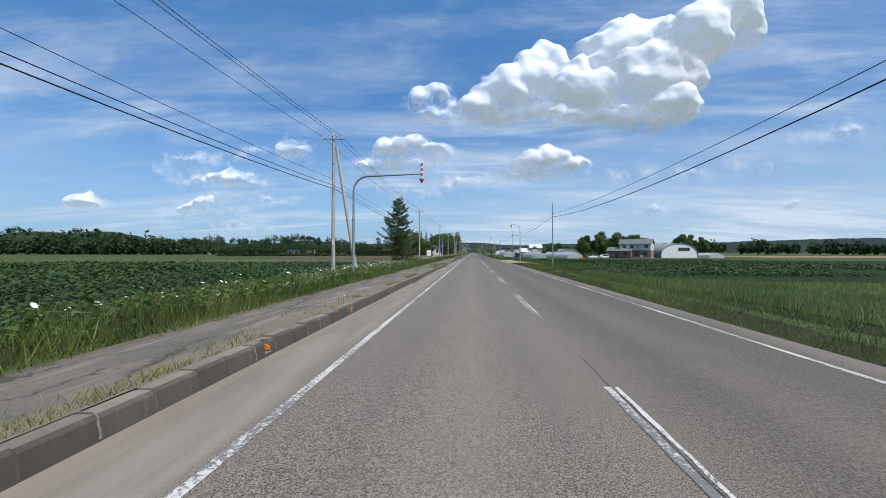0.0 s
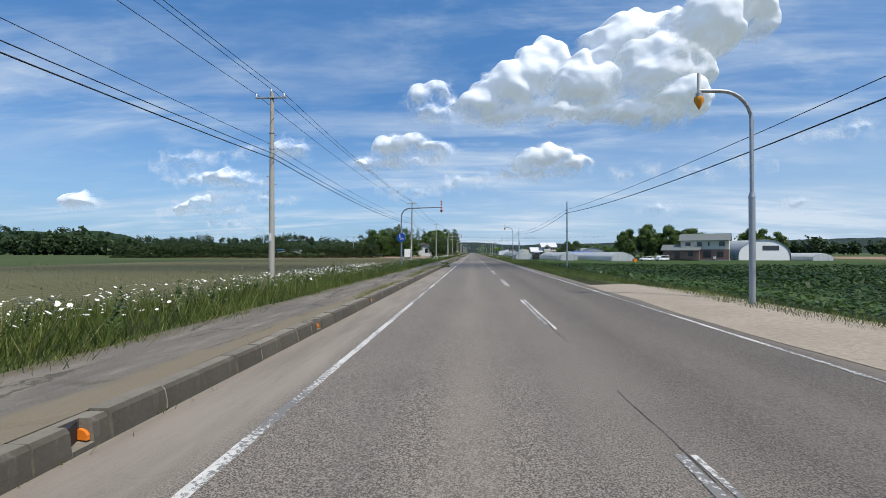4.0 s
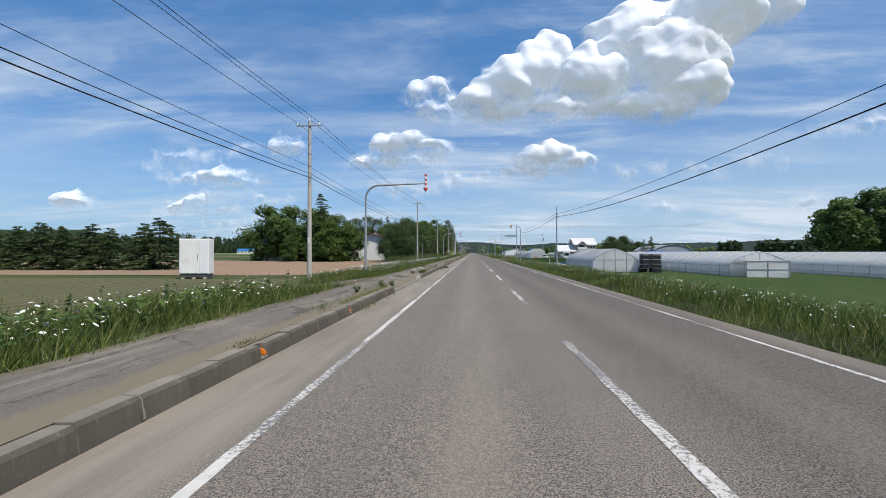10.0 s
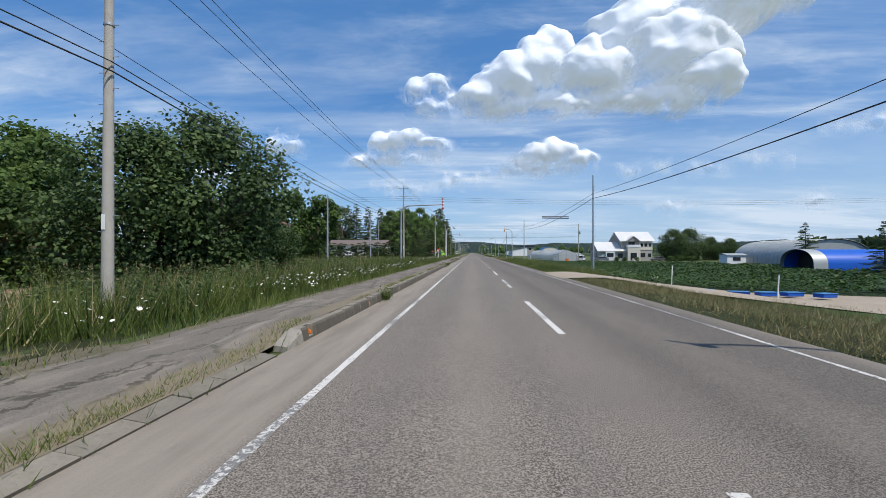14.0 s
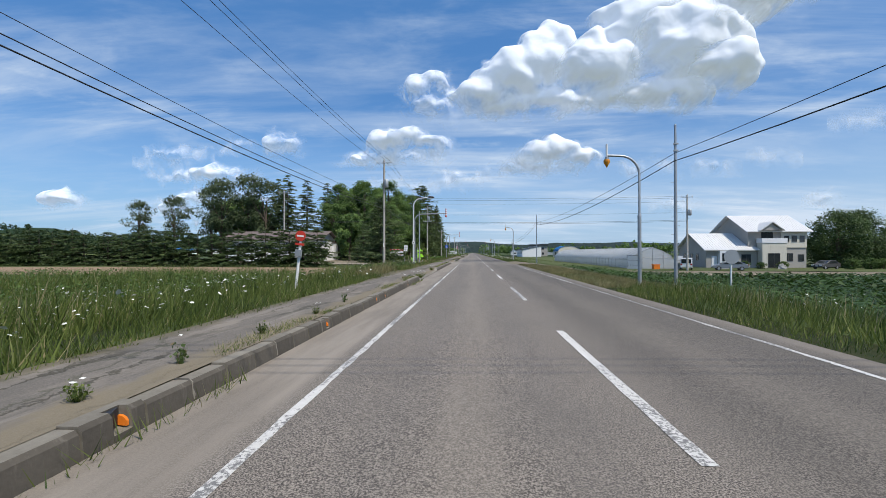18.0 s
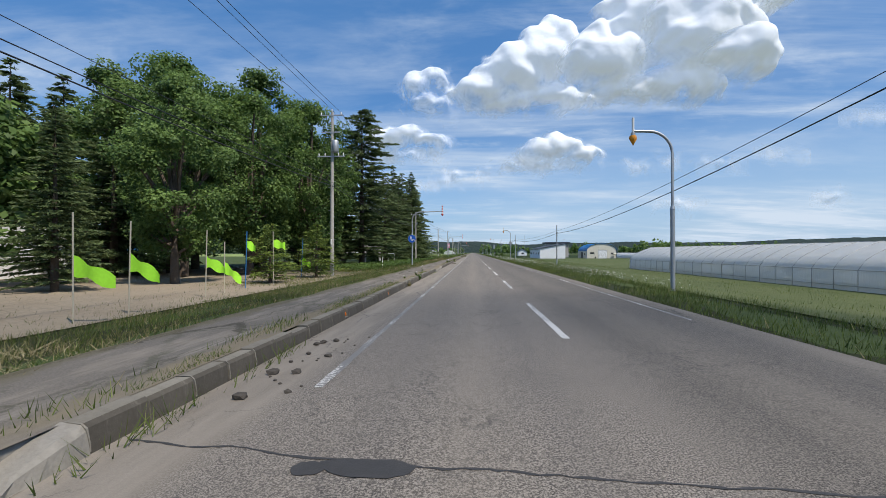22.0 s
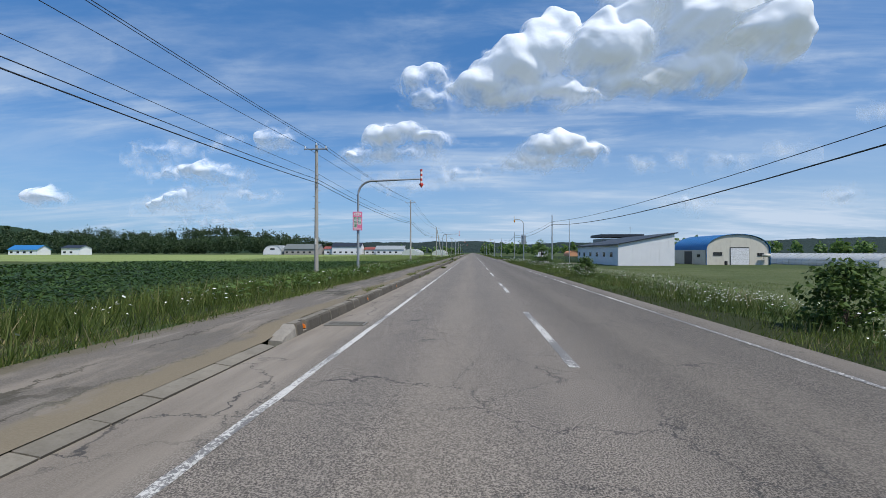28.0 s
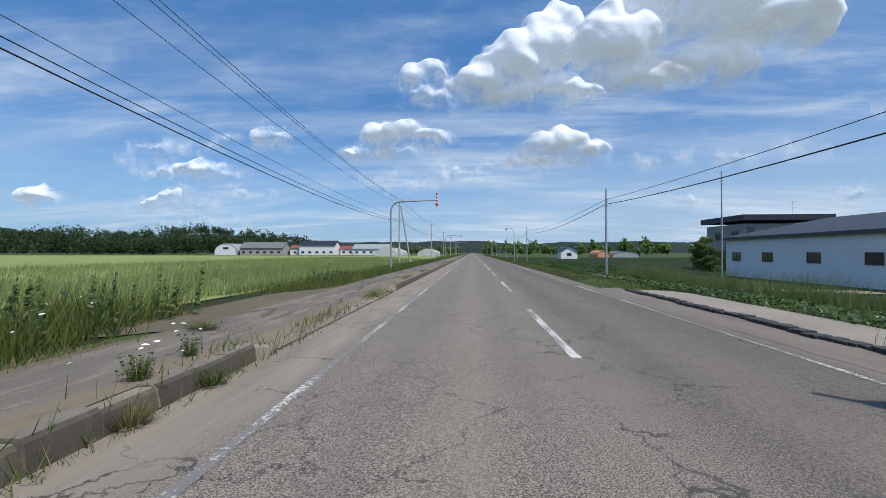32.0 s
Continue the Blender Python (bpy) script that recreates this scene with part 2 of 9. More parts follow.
def pavement_mat():
    m = bpy.data.materials.new("old_pavement_asphalt")
    m.use_nodes = True
    n = Nodes(m.node_tree)
    pos = n.add("ShaderNodeNewGeometry").outputs["Position"]
    fine = n.noise(pos, 55.0, 3.0, 0.7)
    dirt = n.noise(n.scaled(pos, 1.6, 0.35, 1.0), 1.5, 6.0, 0.68)
    big = n.noise(n.scaled(pos, 1.0, 0.5, 1.0), 0.55, 4.0, 0.6)
    col = n.mix(n.step(fine, 0.35, 0.68), (0.122, 0.109, 0.094, 1), (0.172, 0.155, 0.134, 1))
    col = n.mix(n.step(dirt, 0.46, 0.68, 0.0, 0.75), col, (0.245, 0.215, 0.178, 1))
    col = n.mix(n.step(big, 0.50, 0.66, 0.0, 0.40), col, (0.095, 0.090, 0.080, 1))
    wob = n.add("ShaderNodeVectorMath", {0: pos, 1: n.add("ShaderNodeCombineXYZ", {0: n.math("MULTIPLY", n.noise(pos, 3.0, 5.0, 0.7), 0.6), 1: n.math("MULTIPLY", n.noise(pos, 2.4, 5.0, 0.7), 0.6), 2: 0.0}).outputs[0]}, operation="ADD").outputs[0]
    vo = n.add("ShaderNodeTexVoronoi", {"Vector": n.scaled(wob, 1.0, 0.45, 0.0), "Scale": 0.75, "Randomness": 1.0}, feature="DISTANCE_TO_EDGE").outputs["Distance"]
    crack = n.math("MULTIPLY", n.step(vo, 0.004, 0.02, 1.0, 0.0), n.step(n.noise(pos, 0.35, 2.0), 0.42, 0.55))
    col = n.mix(n.math("MULTIPLY", crack, 0.5), col, (0.05, 0.055, 0.03, 1))
    lane = n.add("ShaderNodeTexVoronoi", {"Vector": n.scaled(wob, 1.4, 0.16, 0.0), "Scale": 0.9, "Randomness": 1.0}, feature="DISTANCE_TO_EDGE").outputs["Distance"]
    split = n.math("MULTIPLY", n.step(lane, 0.006, 0.03, 1.0, 0.0), n.step(n.noise(pos, 0.22, 3.0), 0.40, 0.52))
    col = n.mix(n.math("MULTIPLY", split, 0.75), col, (0.045, 0.042, 0.030, 1))
    pale = n.step(n.noise(n.scaled(pos, 2.6, 0.22, 1.0), 1.3, 5.0, 0.6), 0.56, 0.72, 0.0, 0.55)
    col = n.mix(pale, col, (0.30, 0.272, 0.232, 1))
    crack = n.math("ADD", crack, split, clamp=True)
    x = n.add("ShaderNodeSeparateXYZ", {0: pos}).outputs[0]
    drift = n.math("MULTIPLY_ADD", n.noise(n.scaled(pos, 1.0, 0.6, 1.0), 2.2, 5.0, 0.7), 0.9, -0.45)
    xs = n.math("ADD", x, drift)
    soil = n.math("MULTIPLY", n.step(xs, -3.56, -3.30), n.step(n.noise(n.scaled(pos, 1.0, 0.5, 1.0), 0.7, 3.0, 0.6), 0.30, 0.44, 0.0, 0.9))
    col = n.mix(soil, col, n.mix(fine, (0.245, 0.205, 0.150, 1), (0.125, 0.108, 0.068, 1)))
    edge = n.step(xs, -4.80, -4.50, 0.7, 0.0)
    col = n.mix(edge, col, n.mix(fine, (0.150, 0.125, 0.080, 1), (0.070, 0.066, 0.034, 1)))
    bn = n.add("ShaderNodeBump", {"Strength": 0.6, "Distance": 0.012, "Height": n.math("SUBTRACT", n.math("ADD", fine, dirt), crack)}).outputs[0]
    bs = n.add("ShaderNodeBsdfPrincipled", {"Base Color": col, "Roughness": 0.95, "Specular IOR Level": 0.2, "Normal": bn})
    n.tree.links.new(bs.outputs[0], n.add("ShaderNodeOutputMaterial").inputs[0])
    return m


M_ASPHALT = asphalt_mat()
M_LINE = paint_mat("worn_edge_line_paint", 0.49, 0.055)
M_LINE4 = paint_mat("patchy_edge_line_paint", 0.455)
M_DASH2 = paint_mat("flaking_dash_paint", 0.475)
M_LINE3 = paint_mat("nearly_gone_line_paint", 0.435)
M_LINE2 = paint_mat("thin_worn_line_paint", 0.47, 0.03)
M_DASH = paint_mat("worn_dash_paint", 0.502)
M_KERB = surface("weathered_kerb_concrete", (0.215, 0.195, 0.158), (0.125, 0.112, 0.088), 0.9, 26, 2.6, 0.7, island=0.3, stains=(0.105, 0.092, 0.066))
# darker than the top: dirt, and the face's shade put into the colour
M_KERBFACE = surface("dirty_shaded_kerb_face", (0.090, 0.079, 0.063), (0.047, 0.041, 0.033), 0.9, 22, 3.4, 0.6, island=0.3, stains=(0.17, 0.152, 0.126))
M_MORTAR = surface("pale_broken_mortar", (0.225, 0.205, 0.170), (0.12, 0.108, 0.088), 0.95, 30, 7, 0.6)
M_KERBEND = surface("broken_pale_concrete", (0.275, 0.255, 0.22), (0.165, 0.15, 0.127), 0.9, 30, 5, 0.7, stains=(0.2, 0.18, 0.155))
M_WALK = pavement_mat()
M_VERGE = sheet_mat("verge_soil_and_turf", ((0.016, 0.027, 0.008), (0.028, 0.038, 0.012), (0.056, 0.046, 0.025)), 0.7, 12)
M_LAND = sheet_mat("meadow", ((0.050, 0.074, 0.024), (0.072, 0.092, 0.033), (0.034, 0.054, 0.016)), 0.10, 3.0)
M_SOY = sheet_mat("bean_crop_floor", ((0.018, 0.042, 0.011), (0.026, 0.056, 0.015), (0.012, 0.028, 0.008), (0.030, 0.030, 0.018)), 0.5, 6.0, rows=0.65, bump=0.9, size=0.25)
M_WHEAT = sheet_mat("cereal_crop", ((0.20, 0.255, 0.085), (0.25, 0.30, 0.11), (0.15, 0.205, 0.065)), 0.25, 5.0, stretch=(1, 0.4, 1), bump=0.8, size=0.2)
M_WHEAT2 = sheet_mat("green_cereal_crop", ((0.075, 0.110, 0.034), (0.105, 0.140, 0.048), (0.048, 0.078, 0.022)), 0.25, 5.0, stretch=(1, 0.4, 1), bump=0.9, size=0.2)
M_STUB = sheet_mat("thin_young_crop", ((0.098, 0.098, 0.048), (0.125, 0.116, 0.062), (0.150, 0.128, 0.078), (0.062, 0.074, 0.030)), 0.2, 7.0, rows=0.9, bump=0.6)
M_SOIL = sheet_mat("bare_tilled_soil", ((0.27, 0.19, 0.125), (0.33, 0.24, 0.165), (0.22, 0.15, 0.10), (0.20, 0.14, 0.095)), 0.4, 8.0, rows=0.7)
M_DUSTY = sheet_mat("dusty_asphalt", ((0.245, 0.222, 0.190), (0.300, 0.272, 0.234), (0.185, 0.168, 0.144)), 0.5, 10.0)
M_YARD = sheet_mat("gravel_yard", ((0.30, 0.255, 0.20), (0.36, 0.31, 0.25), (0.22, 0.19, 0.15)), 0.5, 10.0)
M_TURF = sheet_mat("green_turf", ((0.036, 0.068, 0.017), (0.054, 0.088, 0.024), (0.022, 0.044, 0.011)), 0.4, 6.0, bump=1.0, size=0.12)
M_EARTH = sheet_mat("trodden_earth", ((0.255, 0.205, 0.150), (0.32, 0.265, 0.20), (0.13, 0.115, 0.072)), 0.5, 6.0)
M_LAWN = sheet_mat("mown_grass", ((0.074, 0.098, 0.036), (0.112, 0.128, 0.056), (0.044, 0.066, 0.020)), 0.35, 5.0, bump=1.0, size=0.14)
M_GRASS = leafy("grass_blades", (0.016, 0.042, 0.007), (0.205, 0.250, 0.060), (0.36, 0.31, 0.16), trans=0.34)
M_DRY = leafy("dry_cut_grass", (0.11, 0.125, 0.04), (0.27, 0.22, 0.11), (0.36, 0.28, 0.15))
M_STRAW = leafy("cut_straw", (0.24, 0.20, 0.10), (0.46, 0.39, 0.23), trans=0.2)
M_BEAN = leafy("bean_leaves", (0.014, 0.040, 0.008), (0.068, 0.118, 0.028), rough=0.5)
M_EAR = leafy("cereal_blades", (0.13, 0.19, 0.06), (0.28, 0.33, 0.13), (0.38, 0.38, 0.20))
M_EAR2 = leafy("green_cereal_blades", (0.055, 0.095, 0.026), (0.165, 0.215, 0.075), (0.24, 0.26, 0.12))
M_PETAL = surface("white_petals", (0.80, 0.80, 0.76), (0.68, 0.70, 0.60), 0.7, 30, 6, 0.0)
M_STEM = leafy("weed_stems", (0.05, 0.085, 0.025), (0.11, 0.15, 0.05), (0.22, 0.17, 0.10))
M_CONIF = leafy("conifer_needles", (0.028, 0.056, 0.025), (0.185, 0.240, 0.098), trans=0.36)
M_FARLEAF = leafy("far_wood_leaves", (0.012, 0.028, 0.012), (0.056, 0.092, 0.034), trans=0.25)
M_LARCH = leafy("light_conifer_needles", (0.050, 0.088, 0.022), (0.22, 0.29, 0.065), trans=0.4)
M_LEAF = leafy("broad_leaves", (0.036, 0.074, 0.018), (0.130, 0.200, 0.050), trans=0.38)
M_FERN = leafy("asparagus_fern", (0.085, 0.125, 0.042), (0.21, 0.27, 0.10), trans=0.4)
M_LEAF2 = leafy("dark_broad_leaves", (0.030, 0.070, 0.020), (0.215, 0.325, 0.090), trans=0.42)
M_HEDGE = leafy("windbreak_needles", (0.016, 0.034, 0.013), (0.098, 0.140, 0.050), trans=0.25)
M_YEW = leafy("dark_evergreen_leaves", (0.020, 0.046, 0.015), (0.105, 0.160, 0.050), trans=0.3)
M_LEAF3 = leafy("grey_green_leaves", (0.04, 0.065, 0.03), (0.13, 0.165, 0.075), trans=0.25)
M_BARK = surface("bark", (0.11, 0.085, 0.065), (0.06, 0.048, 0.038), 0.95, 18, 4, 0.9, size=0.04)
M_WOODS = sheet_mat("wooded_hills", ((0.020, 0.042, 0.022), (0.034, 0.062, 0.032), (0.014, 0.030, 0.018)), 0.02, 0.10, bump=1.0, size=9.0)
# bluish base colour carries the haze of distance
M_FARHILL = sheet_mat("haze_tinted_hills", ((0.022, 0.037, 0.036), (0.034, 0.052, 0.048), (0.016, 0.028, 0.029)), 0.012, 0.06, bump=1.0, size=14.0)
M_POLE = surface("concrete_pole", (0.40, 0.385, 0.35), (0.30, 0.285, 0.26), 0.85, 30, 3, 0.25, island=0.2, stains=(0.30, 0.285, 0.255))
M_STEEL = surface("galvanised_steel", (0.40, 0.42, 0.44), (0.30, 0.32, 0.34), 0.5, 30, 3, 0.1, metal=0.6)
M_WIRE = surface("black_cable", (0.018, 0.019, 0.021), (0.03, 0.03, 0.032), 0.6, 20, 4, 0.0)
M_RED = surface("red_paint", (0.55, 0.05, 0.03), (0.42, 0.04, 0.025), 0.45, 20, 3, 0.05)
M_WHITE = surface("white_paint", (0.78, 0.78, 0.76), (0.62, 0.62, 0.60), 0.5, 25, 1.5, 0.05, stains=(0.5, 0.48, 0.44))
M_BLUE = surface("blue_sign_face", (0.015, 0.10, 0.46), (0.012, 0.085, 0.40), 0.35, 20, 3, 0.0)
M_ROOFRED = surface("faded_red_roof", (0.26, 0.075, 0.055), (0.18, 0.055, 0.042), 0.5, 20, 3, 0.05)
M_ORFILM = surface("faded_orange_sheet", (0.60, 0.30, 0.16), (0.50, 0.24, 0.13), 0.5, 10, 2, 0.05)
M_ORANGE = surface("orange_reflector", (0.82, 0.22, 0.02), (0.62, 0.15, 0.02), 0.4, 30, 8, 0.1)
M_BLACK = surface("black_rubber", (0.02, 0.02, 0.022), (0.035, 0.034, 0.033), 0.6, 30, 5, 0.1)

# ---------------------------------------------------------------- mesh helpers


def mesh(name, v, f, mat=None, tint=None, smooth=False):
    """A mesh from numpy vertices and equal-sided faces."""
    v = np.asarray(v, dtype=np.float32).reshape(-1, 3)
    f = np.asarray(f, dtype=np.int32)
    k = f.shape[1]
    me = bpy.data.meshes.new(name)
    me.vertices.add(len(v))
    me.vertices.foreach_set("co", v.ravel())
    me.loops.add(f.size)
    me.loops.foreach_set("vertex_index", f.ravel())
    me.polygons.add(len(f))
    me.polygons.foreach_set("loop_start", np.arange(len(f), dtype=np.int32) * k)
    if smooth:
        me.polygons.foreach_set("use_smooth", np.ones(len(f), dtype=bool))
    if tint is not None:
        me.attributes.new("tint", "FLOAT", "POINT").data.foreach_set("value", np.asarray(tint, dtype=np.float32))
    me.update(calc_edges=True)
    me.validate()
    if mat:
        me.materials.append(mat)
    return me


def part(name, me, parent=None, label="", at=None):
    """Links a mesh, or a bmesh given with its material, as one object under a thing or part."""
    ob = new(name, me)
    if parent:
        ob.parent = parent
    if at is not None:
        ob.matrix_basis = at
    if label:
        ob["label"] = label
    return ob


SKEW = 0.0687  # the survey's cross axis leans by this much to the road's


def thing(name, label, category, at=None, group="", kind=""):
    ob = new(name)
    ob.empty_display_size = 0.2
    if at is not None:
        ob.matrix_basis = Matrix.Translation((0, SKEW * at.translation.x, 0)) @ at
    return tagged(ob, label, category, group, kind)


class B:
    """Collects simple shapes in one bmesh and turns it into a mesh."""

    def __init__(self):
        self.bm = bmesh.new()

    def box(self, x0, x1, y0, y1, z0, z1):
        return self.prism([(x0, y0), (x1, y0), (x1, y1), (x0, y1)], z0, z1)

    def prism(self, pts, z0, z1):
        lo = [self.bm.verts.new((p[0], p[1], z0)) for p in pts]
        hi = [self.bm.verts.new((p[0], p[1], z1)) for p in pts]
        k = len(pts)
        self.bm.faces.new(lo[::-1]), self.bm.faces.new(hi)
        for i in range(k):
            self.bm.faces.new((lo[i], lo[(i + 1) % k], hi[(i + 1) % k], hi[i]))
        return self

    def extrude_y(self, pts, y0, y1):
        """A profile of (x, z) points pulled along y."""
        a = [self.bm.verts.new((p[0], y0, p[1])) for p in pts]
        b = [self.bm.verts.new((p[0], y1, p[1])) for p in pts]
        k = len(pts)
        self.bm.faces.new(a), self.bm.faces.new(b[::-1])
        for i in range(k):
            self.bm.faces.new((a[i], b[i], b[(i + 1) % k], a[(i + 1) % k]))
        return self

    def extrude_x(self, pts, x0, x1):
        """A profile of (y, z) points pulled along x."""
        a = [self.bm.verts.new((x0, p[0], p[1])) for p in pts]
        b = [self.bm.verts.new((x1, p[0], p[1])) for p in pts]
        k = len(pts)
        self.bm.faces.new(a[::-1]), self.bm.faces.new(b)
        for i in range(k):
            self.bm.faces.new((a[i], a[(i + 1) % k], b[(i + 1) % k], b[i]))
        return self

    def tube(self, pts, radii, seg=8, caps=True):
        """A tube through points."""
        rings = []
        pts = [Vector(p) for p in pts]
        for i, p in enumerate(pts):
            d = (pts[min(i + 1, len(pts) - 1)] - pts[max(i - 1, 0)]).normalized()
            u = d.orthogonal().normalized() if abs(d.z) < 0.999 else Vector((1, 0, 0))
            if abs(d.z) < 0.999:
                u = d.cross(Vector((0, 0, 1))).normalized()
            w = d.cross(u)
            r = radii[i] if isinstance(radii, (list, tuple)) else radii
            rings.append([self.bm.verts.new(p + (u * math.cos(2 * math.pi * k / seg) + w * math.sin(2 * math.pi * k / seg)) * r) for k in range(seg)])
        for a, b in zip(rings, rings[1:]):
            for k in range(seg):
                self.bm.faces.new((a[k], a[(k + 1) % seg], b[(k + 1) % seg], b[k])).smooth = True
        if caps:
            for ring in (rings[0][::-1], rings[-1]):
                for e in self.bm.faces.new(ring).edges:
                    e.smooth = False
        return self

    def disc(self, c, r, axis, depth, seg=24, bevel=0.0):
        """A flat drum round an axis ('x', 'y' or 'z')."""
        a = {"x": Vector((1, 0, 0)), "y": Vector((0, 1, 0)), "z": Vector((0, 0, 1))}[axis]
        c = Vector(c)
        return self.tube([c - a * depth / 2, c + a * depth / 2], r, seg)

    def out(self, name, mat, bevel=0.0):
        if bevel:
            bmesh.ops.bevel(self.bm, geom=self.bm.edges[:], offset=bevel, segments=1, affect="EDGES", clamp_overlap=True)
        bmesh.ops.recalc_face_normals(self.bm, faces=self.bm.faces[:])
        me = bpy.data.meshes.new(name)
        self.bm.to_mesh(me)
        self.bm.free()
        if mat:
            me.materials.append(mat)
        return me


def fbm(x, y, seed=0, octaves=5, gain=0.5):
    """Smooth value noise, -1 to 1, on numpy arrays."""
    total, amp, norm = np.zeros_like(x), 1.0, 0.0
    for o in range(octaves):
        xi, yi = np.floor(x), np.floor(y)
        xf, yf = x - xi, y - yi
        u, w = xf * xf * (3 - 2 * xf), yf * yf * (3 - 2 * yf)

        def h(a, b):
            s = np.sin(a * 127.1 + b * 311.7 + (seed + o) * 74.7) * 43758.5453
            return (s - np.floor(s)) * 2 - 1
        total += amp * (h(xi, yi) * (1 - u) * (1 - w) + h(xi + 1, yi) * u * (1 - w) + h(xi, yi + 1) * (1 - u) * w + h(xi + 1, yi + 1) * u * w)
        norm += amp
        amp *= gain
        x, y = x * 2.03 + 13.7, y * 2.03 + 7.1
    return total / norm
# ---------------------------------------------------------------- ground, road and pavement
Y0, Y1 = -40.0, 760.0
GAPS = [(49.3, 55.2), (108.0, 113.8), (173.8, 180.5), (222.1, 228.3), (267.5, 275.2), (309.9, 319.4), (341.0, 354.8), (385.8, 391.0), (418.3, 424.1), (455.0, 461.0), (530.3, 539.5), (600.0, 606.0)]
ROAD_R = 5.3
# each kerb run is a whole number of 0.6 m stones
snapped, start = [], -40.0
for a_, b_ in GAPS:
    snapped.append((start + 0.6 * int((a_ - start) / 0.6), b_))
    start = b_
GAPS = snapped


def ground_z(x):
    """Height of the land across the road."""
    xs = [-4000, -400, -60, -11, -8.5, -6.0, -4.95, -4.72, -4.6, -3.03, 5.2, 7.2, 10.5, 16, 25, 60, 400, 4000]
    zs = [-0.4, -0.4, -0.40, -0.38, -0.25, 0.02, 0.14, 0.14, -0.06, -0.06, -0.06, -0.06, -0.45, -1.05, -1.3, -1.4, -1.4, -1.4]
    return np.interp(x, xs, zs)


xs = np.array([-4500, -2000, -900, -400, -150, -60, -30, -18, -11, -9.7, -8.5, -7.2, -6.0, -5.3, -4.95, -4.72, -4.6, -3.2, -3.03, 5.2, 6.0, 7.2, 8.5, 10.5, 16, 20, 25, 30, 60, 150, 400, 900, 2000, 4500.0])
ys = np.concatenate([np.array([-4500, -1500, -400, -100]), np.arange(-40, 337, 8.0), np.array([340.7, 341.3, 348.0, 354.3, 354.9]), np.arange(360, 761, 8.0), np.array([900, 1200, 1700, 2500, 4500])])
gx, gy = np.meshgrid(xs, ys)
gz = ground_z(gx)
gz = np.where((gx < -2.8) & (gx > -13) & (gy > 341) & (gy < 354.5), -0.30, gz)
rough_ = (np.abs(gx) > 6) & (np.abs(gx) < 300)
gz = gz + np.where(rough_, 0.06 * fbm(gx * 0.3, gy * 0.13, 3), 0)


def grid_faces(nx, ny):
    i = np.arange(nx * ny).reshape(ny, nx)
    return np.stack([i[:-1, :-1].ravel(), i[:-1, 1:].ravel(), i[1:, 1:].ravel(), i[1:, :-1].ravel()], 1)


ground = tagged(part("ground", mesh("ground", np.stack([gx, gy, gz], 2), grid_faces(len(xs), len(ys)), M_LAND, smooth=True)), "flat green farmland reaching to wooded hills", "ground", kind="structure")


def strip(name, x0, x1, y0, y1, lift, mat, label, category, nx=None, step=6.0, jag=0.0, seed=1, kind="structure", zf=None):
    """A sheet laid over the land, with uneven sides."""
    nx = nx or max(2, int(abs(x1 - x0) / 2.5) + 1)
    ny = max(2, int((y1 - y0) / step) + 1)
    us = np.linspace(0, 1, nx)
    if abs(x1 - x0) > 12:
        inner = [(b_ - x0) / (x1 - x0) for b_ in (-60, -30, -18, -11, -9.7, 10.5, 12, 14, 16, 20, 25, 30, 60) if x0 < b_ < x1]
        us = np.unique(np.concatenate([us, inner]))
        nx = len(us)
    u, vy = np.meshgrid(us, np.linspace(y0, y1, ny))
    a = x0 + jag * fbm(vy * 0.45, vy * 0 + seed, seed)
    b = x1 + jag * fbm(vy * 0.45, vy * 0 + seed + 9.5, seed + 3)
    X = a + (b - a) * u
    Y = vy + jag * fbm(X * 0.4, X * 0 + seed, seed + 5) * np.where((vy == y0) | (vy == y1), 1, 0)
    Z = (zf(X) if zf else ground_z(X) + np.where(np.abs(X) > 6, 0.06 * fbm(X * 0.3, Y * 0.13, 3), 0)) + lift
    ob = part(name, mesh(name, np.stack([X, Y, Z], 2), grid_faces(nx, ny), mat, smooth=True))
    return tagged(ob, label, category, kind=kind)


road = strip("road", -2.80, ROAD_R, -40, 1500, 0.0, M_ASPHALT, "straight two-lane asphalt road, dusty and worn", "road", nx=14, step=10, zf=lambda x: -0.004 * np.abs(x - 1.5))
# crown of the road is slight; markings follow it


def road_z(x):
    return -0.004 * abs(x - 1.5)


def mark(x, w, y0, y1, mat, seed, ragged=0.006):
    """One painted stripe, 4 mm proud, with slightly broken edges."""
    k = max(3, int((y1 - y0) / 0.25))
    yy = np.linspace(y0, y1, k)
    r = np.random.default_rng(seed)
    l, rr = x - w / 2 + r.normal(0, ragged, k), x + w / 2 + r.normal(0, ragged, k)
    z = road_z(x) + 0.005
    v = np.stack([np.stack([l, yy, np.full(k, z)], 1), np.stack([rr, yy, np.full(k, z)], 1)], 1).reshape(-1, 3)
    i = np.arange(k - 1) * 2
    return mesh("stripe", v, np.stack([i, i + 1, i + 3, i + 2], 1), mat)


